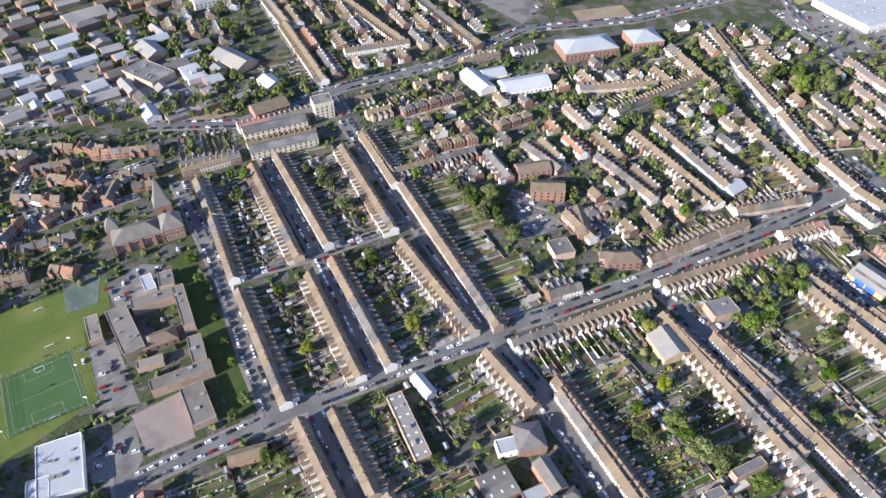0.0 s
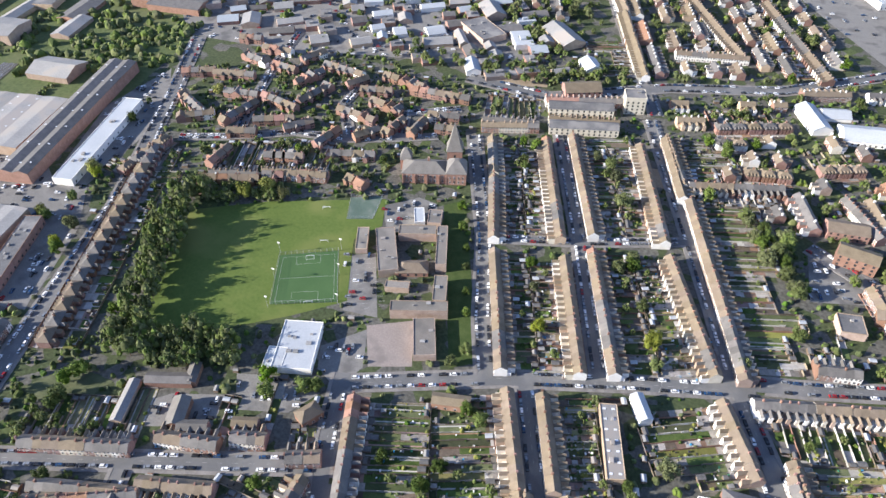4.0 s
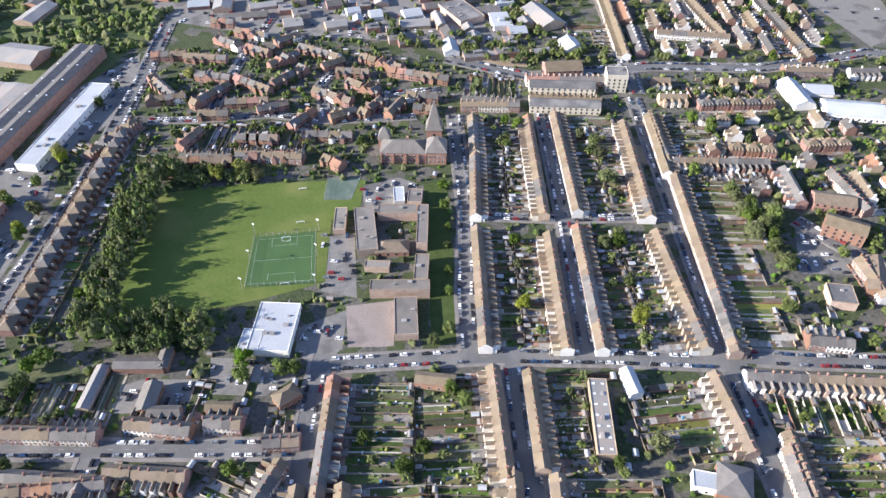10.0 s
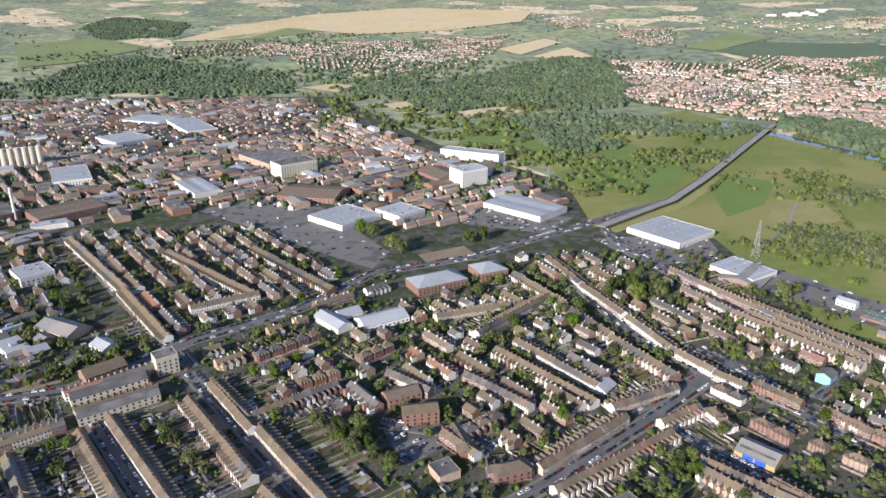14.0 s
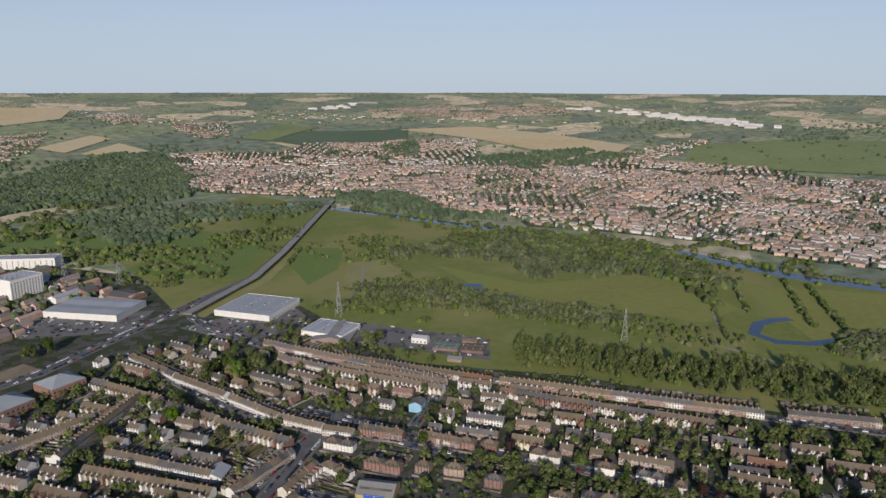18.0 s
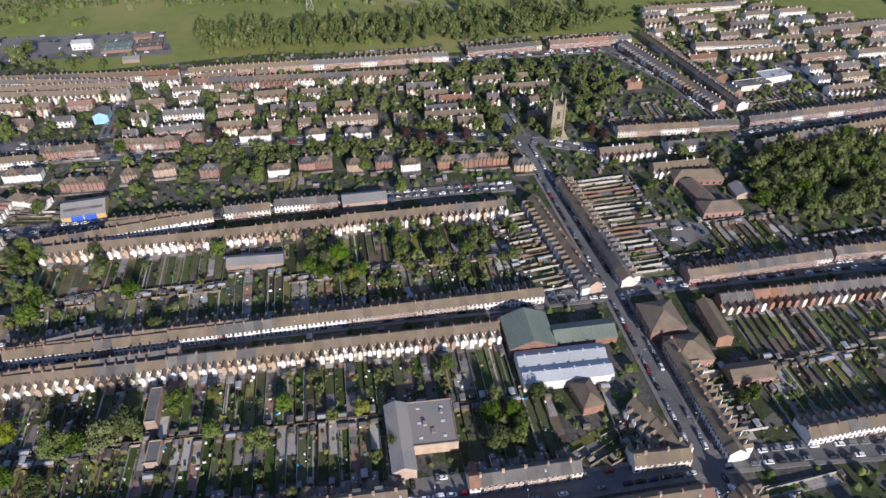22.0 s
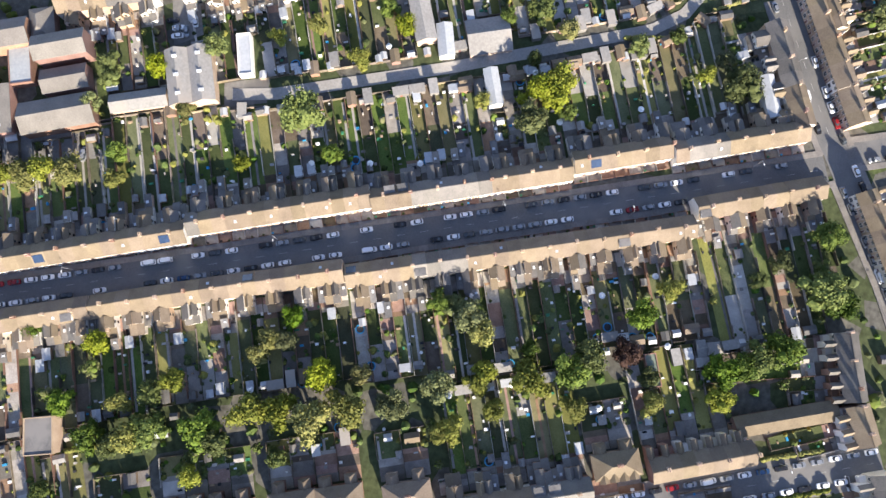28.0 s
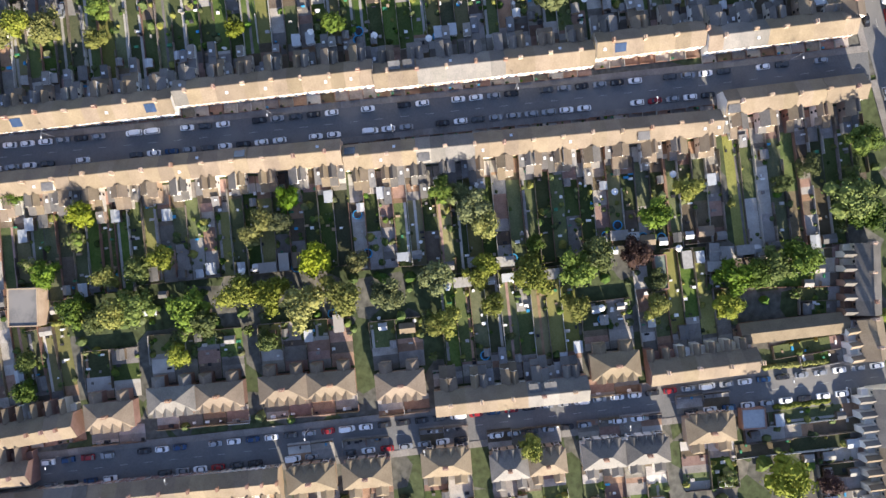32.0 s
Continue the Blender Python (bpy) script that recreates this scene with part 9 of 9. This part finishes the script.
# ---- hall with a spire, and the church tower ----
def spire_hall():
    "Long Victorian hall: slate hip roof, two steep pavilions and a square tower with a spire."
    s = Shape()
    s.box(-22.5, -8.5, 0, 9.0, 8.5, 8.6)
    s.box(9.0, -9.5, 0, 23.0, 6.0, 9.8)
    s.box(-25.0, 7.0, 0, -17.0, 15.0, 9.0)
    s.box(8.5, 11.5, 0, 19.5, 22.5, 14.0)
    s.box(-17.0, 8.5, 0, 8.5, 14.5, 4.2)
    for x in (-21.9, -13.4, -4.9, 3.6, 8.7, 22.4):
        s.box(x - 0.4, -9.75, 0, x + 0.4, -8.4, 7.8)
    ob = tagged(new("spired_hall", s.mesh("spired_hall", BRICK)), "long Victorian red brick hall with slate roofs and a spire", "church")
    ob.matrix_basis = Matrix.Translation((-210, 350, 0)) @ Matrix.Rotation(radians(27), 4, "Z")
    r = Shape()
    r.hip(-22.5, 9.6, -8.5, 8.5, 8.55, 13.6)
    part("roof", r.mesh("roof", PALESLATE), ob)
    flat = Shape()
    flat.box(-17.0, 8.8, 4.2, 8.5, 14.5, 4.4)
    part("flat_roof", flat.mesh("flat_roof", FLATROOF), ob)
    for name, x0, y0, x1, y1, z0, z1, tip in (("pavilion_roof", 8.5, -10.0, 23.5, 6.5, 9.75, 17.0, 1.6), ("pavilion_roof", -25.5, 6.5, -16.5, 15.5, 8.95, 16.5, 1.0), ("spire", 8.0, 11.0, 20.0, 23.0, 13.95, 35.0, 0.15)):
        q = Shape()
        ring = [(x0, y0, z0), (x1, y0, z0), (x1, y1, z0), (x0, y1, z0)]
        cx, cy = (x0 + x1) / 2, (y0 + y1) / 2
        mid = [(cx + (x - cx) * 0.72, cy + (y - cy) * 0.72, z0 + (z1 - z0) * (0.2 if tip < 0.5 else 0.5)) for x, y, z in ring]
        q.solid(ring, mid, cap=False)
        q.solid(mid, [(cx + tip * a, cy + tip * b, z1) for a, b in ((-1, -1), (1, -1), (1, 1), (-1, 1))])
        part(name, q.mesh(name, PALESLATE), ob)
    for x in (-19.2, -16.2, -10.7, -7.7, -2.2, 0.8, 6.2, 11.5, 14.5, 17.5, 20.5):
        for z in (2.6, 6.2):
            part("window", WIDE_WINDOW, ob, Matrix.Translation((x, -9.5 if x > 9 else -8.5, z)) @ Matrix.Diagonal((0.85, 1, 1.25, 1)))
    for k in range(4):
        w = Shape()
        w.box(-0.7, -5.58, 4, 0.7, -5.48, 8, bottom=True)
        part("tower_window", w.mesh("window", WINDOW), ob, Matrix.Translation((14, 17, 3)) @ Matrix.Rotation(k * math.pi / 2, 4, "Z"))
    part("chimney", CHIMNEYS["brick"], ob, Matrix.Translation((-4, 1.0, 13.6)) @ Matrix.Diagonal((1.4, 1.4, 1.6, 1)))


def church_tower(x, y):
    s = Shape()
    s.box(-4.0, -4.0, 0, 4.0, 4.0, 27)
    for a, b in ((1, 1), (1, -1), (-1, -1), (-1, 1)):
        s.box(min(a * 3.4, a * 4.7), min(b * 3.4, b * 4.7), 0, max(a * 3.4, a * 4.7), max(b * 3.4, b * 4.7), 25)
    ob = tagged(new("church_tower", s.mesh("tower", CHURCH)), "pale stone Gothic church tower with corner pinnacles", "church")
    ob.matrix_basis = Matrix.Translation((x, y, 0)) @ Matrix.Rotation(radians(-62), 4, "Z")
    for a, b in ((1, 1), (1, -1), (-1, -1), (-1, 1)):
        p = Shape()
        p.box(-0.6, -0.6, 25, 0.6, 0.6, 30)
        p.solid([(-0.6, -0.6, 30), (0.6, -0.6, 30), (0.6, 0.6, 30), (-0.6, 0.6, 30)], [(-0.05, -0.05, 34), (0.05, -0.05, 34), (0.05, 0.05, 34), (-0.05, 0.05, 34)])
        part("pinnacle", p.mesh("pinnacle", CHURCH), ob, Matrix.Translation((a * 4.0, b * 4.0, 0)))
    for k in range(4):
        w = Shape()
        w.box(-0.9, -4.08, 17, -0.15, -3.98, 23, bottom=True)
        w.box(0.15, -4.08, 17, 0.9, -3.98, 23, bottom=True)
        part("belfry_window", w.mesh("window", WINDOW), ob, Matrix.Rotation(k * math.pi / 2, 4, "Z"))
        q = Shape()
        for i in range(5):
            q.box(-3.2 + 1.4 * i, -4.05, 27, -2.4 + 1.4 * i, -3.7, 28.2)
        part("battlement", q.mesh("battlement", CHURCH), ob, Matrix.Rotation(k * math.pi / 2, 4, "Z"))
    for side in (-1, 1):
        w = Shape()
        w.solid([(4.0, side * 3.4 - 0.6, 0), (9.5, side * 3.4 - 0.6, 0), (9.5, side * 3.4 + 0.6, 0), (4.0, side * 3.4 + 0.6, 0)], [(4.0, side * 3.4 - 0.6, 15), (5.0, side * 3.4 - 0.6, 9), (5.0, side * 3.4 + 0.6, 9), (4.0, side * 3.4 + 0.6, 15)])
        part("broken_wall", w.mesh("broken_wall", CHURCH), ob)


spire_hall()
church_tower(443, 66)

# chimney and silos in the town
s = Shape()
ring = lambda r, z: [(r * math.cos(k * math.pi / 6), r * math.sin(k * math.pi / 6), z) for k in range(12)]
s.solid(ring(2.2, 0), ring(1.3, 42))
tagged(new("factory_chimney", s.mesh("chimney", RENDER)), "tall pale factory chimney in the town", "chimney").matrix_basis = Matrix.Translation((-360, 936, 0))
silos = tagged(new("silos"), "bank of tall pale grain silos", "silo")
silos.matrix_basis = Matrix.Translation((-466, 1218, 0))
s = Shape()
s.solid(ring(4.5, 0), ring(4.5, 34))
sm = s.mesh("silo", PALE)
for i in range(6):
    part("silo", sm, silos, Matrix.Translation((i * 9.6, i * 3, 0)))


# ---- parked cars ----
def car_meshes(paint_, long=4.2, tall=1.45, van=False):
    s, w = Shape(), Shape()
    h, q = long / 2, 0.86
    def oval(k, z, e=0.0, f=0.0):
        return [(-h * k + e, -q * k * 0.8, z), (-h * k + 0.5 + e, -q * k, z), (h * k - 0.6 - f, -q * k, z), (h * k - f, -q * k * 0.7, z), (h * k - f, q * k * 0.7, z), (h * k - 0.6 - f, q * k, z), (-h * k + 0.5 + e, q * k, z), (-h * k + e, q * k * 0.8, z)]
    s.solid(oval(0.97, 0.22), oval(1.0, 0.5), cap=False, bottom=True)
    s.solid(oval(1.0, 0.5), oval(0.96, 0.84), cap=False)
    s.solid(oval(0.96, 0.84), oval(0.9, 0.92))
    if van:
        w.solid(oval(0.9, 0.92, 0.0, 0.5), oval(0.88, 1.35, 0.0, 0.9))
        s.solid(oval(0.885, 1.35, 0.0, 0.9), oval(0.84, 1.95, 0.05, 1.0))
    else:
        w.solid(oval(0.86, 0.92, 0.15, 0.75), oval(0.74, tall - 0.07, 0.35, 1.15))
        s.solid(oval(0.745, tall - 0.07, 0.35, 1.15), oval(0.70, tall, 0.42, 1.2))
    return s.mesh("car", paint_), w.mesh("glasshouse", WINDOW)


CARS = {k: car_meshes(m) for k, m in CAR_PAINT.items()}
CARS["white_van"] = car_meshes(CAR_PAINT["white"], 5.0, van=True)
CARS["silver_estate"] = car_meshes(CAR_PAINT["silver"], 4.5, 1.6)
CARS["black_estate"] = car_meshes(CAR_PAINT["black"], 4.5, 1.62)
s = Shape()
s.solid([(0.31 * math.cos(k * math.pi / 5), 0.0, 0.31 * math.sin(k * math.pi / 5)) for k in range(10)], [(0.31 * math.cos(k * math.pi / 5), 0.2, 0.31 * math.sin(k * math.pi / 5)) for k in range(10)], bottom=True)
s.solid([(0.18 * math.cos(k * math.pi / 5), -0.01, 0.18 * math.sin(k * math.pi / 5)) for k in range(10)], [(0.18 * math.cos(k * math.pi / 5), 0.0, 0.18 * math.sin(k * math.pi / 5)) for k in range(10)], 1, bottom=True)
WHEEL = s.mesh("wheel", TYRE, STEEL)
CAR_AT = []
g = random.Random(77)
for n, (kind, width, pts) in enumerate(ROADS):
    if kind != "road":
        continue
    rows = np.array([(x0, y0, x1, y1, w / 2 + 1.5) for m, (k2, w, p2) in enumerate(ROADS) if m != n for (x0, y0), (x1, y1) in zip(p2, p2[1:])])
    for side in (1, -1):
        for a, b, c, d in strip(pts, side * (width / 2 - 1.9), side * (width / 2 - 0.4), 5.3):
            m = (a + b + c + d) / 4
            if m.length < 900 and g.random() < 0.82 and near_seg(m.x, m.y, rows)[0] > 0:
                CAR_AT.append((m.x, m.y, math.degrees(math.atan2((b - a).y, (b - a).x)) + g.choice((0, 180)) + g.uniform(-2, 2), 0.17 + 0.004 * n))
for kind, pts in AREAS:
    if kind in ("yard", "works", "pale"):
        for x, y in scatter(pts, min(140 if kind == "works" else 14 if kind == "pale" else 70, 6 + int(abs(sum(a[0] * b[1] - b[0] * a[1] for a, b in zip(pts, pts[1:] + pts[:1]))) / 260)), int(pts[0][0]) % 1000 + 1200, 2.5, SEGS[:N_HARD]):
            CAR_AT.append((x, y, g.choice((25, 115, 205, -65)), 0.1))
CAR_AT.sort(key=lambda c: math.hypot(c[0] - 50, c[1] - 20))
kinds = ("white", "black", "silver", "grey", "blue", "red", "white_van", "silver_estate", "black_estate")
CAR_LABEL = {"white": "white hatchback car", "black": "black hatchback car", "silver": "silver hatchback car", "grey": "dark grey hatchback car", "blue": "blue hatchback car", "red": "red hatchback car", "white_van": "white panel van", "silver_estate": "silver estate car", "black_estate": "black estate car"}
MANY = Shape()
for n, (x, y, turn, z) in enumerate(CAR_AT):
    kind = g.choices(kinds, (30, 16, 15, 12, 8, 8, 7, 5, 4))[0]
    if n < 290:
        cm, wm = CARS[kind]
        ob = tagged(new("car", cm), CAR_LABEL[kind] + " parked at the kerb", "car", group="parked cars")
        ob.matrix_basis = Matrix.Translation((x, y, z)) @ Matrix.Rotation(radians(turn), 4, "Z")
        part("glasshouse", wm, ob)
        if n < 40:
            for wx in (-1.3, 1.3):
                part("wheel", WHEEL, ob, Matrix.Translation((wx, -0.87, 0.31)))
                part("wheel", WHEEL, ob, Matrix.Translation((wx, 0.87, 0.31)) @ Matrix.Rotation(math.pi, 4, "Z"))
    else:
        c, s_ = math.cos(radians(turn)), math.sin(radians(turn))
        T = lambda u, v, q: (x + u * c - v * s_, y + u * s_ + v * c, z + q)
        slot = g.choices(range(5), (30, 25, 30, 8, 7))[0]
        for l0, l1, w0, z0, z1, l2, l3, w1, sl in ((-2.05, 2.05, 0.86, 0.25, 0.9, -2.0, 1.95, 0.8, slot), (-1.9, 1.1, 0.76, 0.9, 1.4, -1.5, 0.5, 0.62, 5), (-1.5, 0.5, 0.63, 1.4, 1.46, -1.45, 0.45, 0.6, slot)):
            MANY.solid([T(l0, -w0, z0), T(l1, -w0, z0), T(l1, w0, z0), T(l0, w0, z0)], [T(l2, -w1, z1), T(l3, -w1, z1), T(l3, w1, z1), T(l2, w1, z1)], sl)
tagged(new("parked_cars", MANY.mesh("parked_cars", CAR_PAINT["white"], CAR_PAINT["black"], CAR_PAINT["silver"], CAR_PAINT["blue"], CAR_PAINT["red"], WINDOW)), "rows of parked cars along the farther streets", "cars", kind="stuff")


# ---- garden sheds ----
g = random.Random(818)
for kind, width, pts in ROADS:
    if kind == "lane":
        for side in (1, -1):
            for a, b, c, d in strip(pts, side * 6.3, side * 6.7, 5.2):
                m, turn = (a + b) / 2, math.degrees(math.atan2((b - a).y, (b - a).x))
                if g.random() < 0.75:
                    SHED_AT.append((m.x, m.y, turn + g.choice((90, 90, 0)), g.choice((0.4, 0.45, 0.55, 0.6, 0.9))))

def shed_meshes(l, w, h, pitched):
    s, r = Shape(), Shape()
    if pitched:
        s.gable(-l / 2, l / 2, -w / 2, w / 2, 0, h - 0.5, h + 0.2)
        r.roof(-l / 2, l / 2, -w / 2, w / 2, h - 0.5, h + 0.2, over=0.12, thick=0.06)
    else:
        s.box(-l / 2, -w / 2, 0, l / 2, w / 2, h - 0.2)
        a = [(-l / 2 - 0.1, -w / 2 - 0.1, h - 0.2), (l / 2 + 0.1, -w / 2 - 0.1, h - 0.2), (l / 2 + 0.1, w / 2 + 0.1, h + 0.05), (-l / 2 - 0.1, w / 2 + 0.1, h + 0.05)]
        r.solid(a, [(x, y, z + 0.08) for x, y, z in a], bottom=True)
    s.box(-0.4, -w / 2 - 0.04, 0.05, 0.4, -w / 2, 1.8, 1)
    return s, r


SHEDS = []
for l, w, h, pitched, wall, roofm in ((2.4, 1.8, 2.1, True, SHED, SHEDROOF), (3.0, 2.4, 2.3, True, SHED, SHEDROOF), (4.8, 3.0, 2.5, True, BRICK, ROOF), (5.2, 2.9, 2.4, False, YARD, GREYSHEET), (3.4, 2.4, 2.2, False, FRAME, WHITESHEET), (2.6, 2.2, 2.1, True, SHED, WHITESHEET)):
    s, r = shed_meshes(l, w, h, pitched)
    SHEDS.append((s.mesh("shed", wall, DOOR), r.mesh("roof", roofm)))
SHED_LABEL = ("small timber garden shed with a felt roof", "timber garden shed with a felt roof", "brick garage with a tiled roof", "concrete garage with a flat sheet roof", "white garden room with a flat roof", "timber shed with a pale sheet roof")
SHED_AT.sort(key=lambda c: math.hypot(c[0] - 50, c[1] - 20))
many = Shape()
for x, y, turn, q in SHED_AT:
    k = min(5, int(q * 6))
    if near_seg(x, y, SEGS[:N_HARD])[0] < 1.6:
        continue
    if SHED_AT.index((x, y, turn, q)) < 200:
        ob = tagged(new("garden_shed", SHEDS[k][0]), SHED_LABEL[k], "shed", group="garden sheds")
        ob.matrix_basis = Matrix.Translation((x, y, 0)) @ Matrix.Rotation(radians(turn), 4, "Z")
        part("roof", SHEDS[k][1], ob)
    else:
        c, s_ = math.cos(radians(turn)), math.sin(radians(turn))
        T = lambda u, v, z: (x + u * c - v * s_, y + u * s_ + v * c, z)
        l, w = 1.2 + q, 1.0 + 0.4 * q
        many.solid([T(-l, -w, 0), T(l, -w, 0), T(l, w, 0), T(-l, w, 0)], [T(-l, -w, 2), T(l, -w, 2), T(l, w, 2), T(-l, w, 2)], 0, cap=False)
        many.solid([T(-l - 0.1, -w - 0.1, 2), T(l + 0.1, -w - 0.1, 2), T(l + 0.1, w + 0.1, 2), T(-l - 0.1, w + 0.1, 2)], [T(-l, -0.05, 2.5), T(l, -0.05, 2.5), T(l, 0.05, 2.5), T(-l, 0.05, 2.5)], (1, 2, 1, 2, 3, 1)[k])
tagged(new("garden_sheds", many.mesh("sheds", SHED, SHEDROOF, GREYSHEET, WHITESHEET)), "sheds and garages in the farther back gardens", "sheds", kind="stuff")


# ---- garden clutter: trampolines, pools, tables ----
BLUE_PLASTIC = mat("blue_plastic", (0.03, 0.22, 0.42), (0.06, 0.32, 0.55), 1, 5, 0.4)
DARKNET = mat("black_net", (0.02, 0.02, 0.022), (0.04, 0.04, 0.045), 1, 5, 0.8)
GREEN_PLASTIC = mat("green_plastic", (0.03, 0.14, 0.07), (0.06, 0.24, 0.13), 1, 5, 0.5)
tagged(new("garden_clutter", clutter.mesh("garden_clutter", FRAME, PATIO, SHED, BLUE_PLASTIC, GREEN_PLASTIC, DARKNET, PATIO_PALE)), "bins, boxes, benches and tarpaulins in the back gardens", "clutter", kind="stuff")
circle = lambda r, z, k=16: [(r * math.cos(2 * math.pi * i / k), r * math.sin(2 * math.pi * i / k), z) for i in range(k)]
s = Shape()
s.solid(circle(1.5, 0.6), circle(1.5, 0.72), bottom=True)
for i in range(6):
    a = i * math.pi / 3
    beam(s, (1.4 * math.cos(a), 1.4 * math.sin(a), 0), (1.4 * math.cos(a), 1.4 * math.sin(a), 0.65), 0.04)
TRAMP = s.mesh("trampoline", BLUE_PLASTIC)
s = Shape()
s.solid(circle(1.15, 0.72), circle(1.15, 0.76))
MAT_MESH = s.mesh("jumping_mat", DARKNET)
s = Shape()
s.solid(circle(1.1, 2.0, 8), circle(0.05, 2.5, 8))
PARASOL = s.mesh("canopy", FRAME)
s = Shape()
beam(s, (0, 0, 0), (0, 0, 2.3), 0.04)
POLE = s.mesh("parasol", STEEL)
s = Shape()
s.solid(circle(0.55, 0.68, 12), circle(0.55, 0.74, 12), bottom=True)
for i in range(4):
    a = i * math.pi / 2 + 0.4
    beam(s, (0.4 * math.cos(a), 0.4 * math.sin(a), 0), (0.3 * math.cos(a), 0.3 * math.sin(a), 0.7), 0.035)
TABLE = s.mesh("garden_table", FRAME)
g = random.Random(55)
spots = [(x + g.uniform(-4, 4), y + g.uniform(-4, 4)) for x, y, t_, q in SHED_AT[:150]]
for n, (x, y) in enumerate(spots):
    if near_seg(x, y, SEGS[:N_HARD])[0] < 3.5:
        continue
    if n % 4 == 0:
        ob = tagged(new("trampoline", TRAMP), "round garden trampoline with a blue rim", "trampoline")
        part("jumping_mat", MAT_MESH, ob)
    elif n % 4 == 1:
        ob = tagged(new("parasol", POLE), "white garden parasol standing open", "parasol")
        part("canopy", PARASOL, ob)
    elif n % 2 == 0:
        ob = tagged(new("garden_table", TABLE), "round white garden table", "table")
    else:
        continue
    ob.matrix_basis = Matrix.Translation((x, y, 0.06)) @ Matrix.Rotation(g.uniform(0, 6), 4, "Z")

# ---- street lamps ----
s = Shape()
s.solid(circle(0.09, 0, 8), circle(0.05, 7.5, 8))
LAMP = s.mesh("pole", STEEL)
s = Shape()
beam(s, (0, 0, 7.4), (1.3, 0, 7.7), 0.04)
ARM = s.mesh("arm", STEEL)
s = Shape()
s.box(1.1, -0.14, 7.62, 1.8, 0.14, 7.8, bottom=True)
HEAD = s.mesh("lamp_head", FRAME)
for kind, width, pts in ROADS:
    if kind == "road":
        for k, (a, b, c, d) in enumerate(strip(pts, width / 2 + 0.2, width / 2 + 0.6, 32.0)):
            side = 1 if k % 2 else -1
            m = (a + b) / 2
            if (m - CENTRE).length > 240:
                continue
            u = (b - a).normalized()
            v = Vector((-u.y, u.x))
            if side < 0:
                m = m - v * (width + 0.8)
            if near_seg(m.x, m.y, np.array([(x0, y0, x1, y1, w / 2) for k2, w, p2 in ROADS for (x0, y0), (x1, y1) in zip(p2, p2[1:])]))[0] < 0.1:
                continue
            ob = tagged(new("street_lamp", LAMP), "grey steel street lamp at the kerb", "street lamp", group="street lamps")
            ob.matrix_basis = Matrix.Translation((m.x, m.y, 0.1)) @ Matrix.Rotation(math.atan2(-side * v.y, -side * v.x), 4, "Z")
            part("arm", ARM, ob)
            part("lamp_head", HEAD, ob)
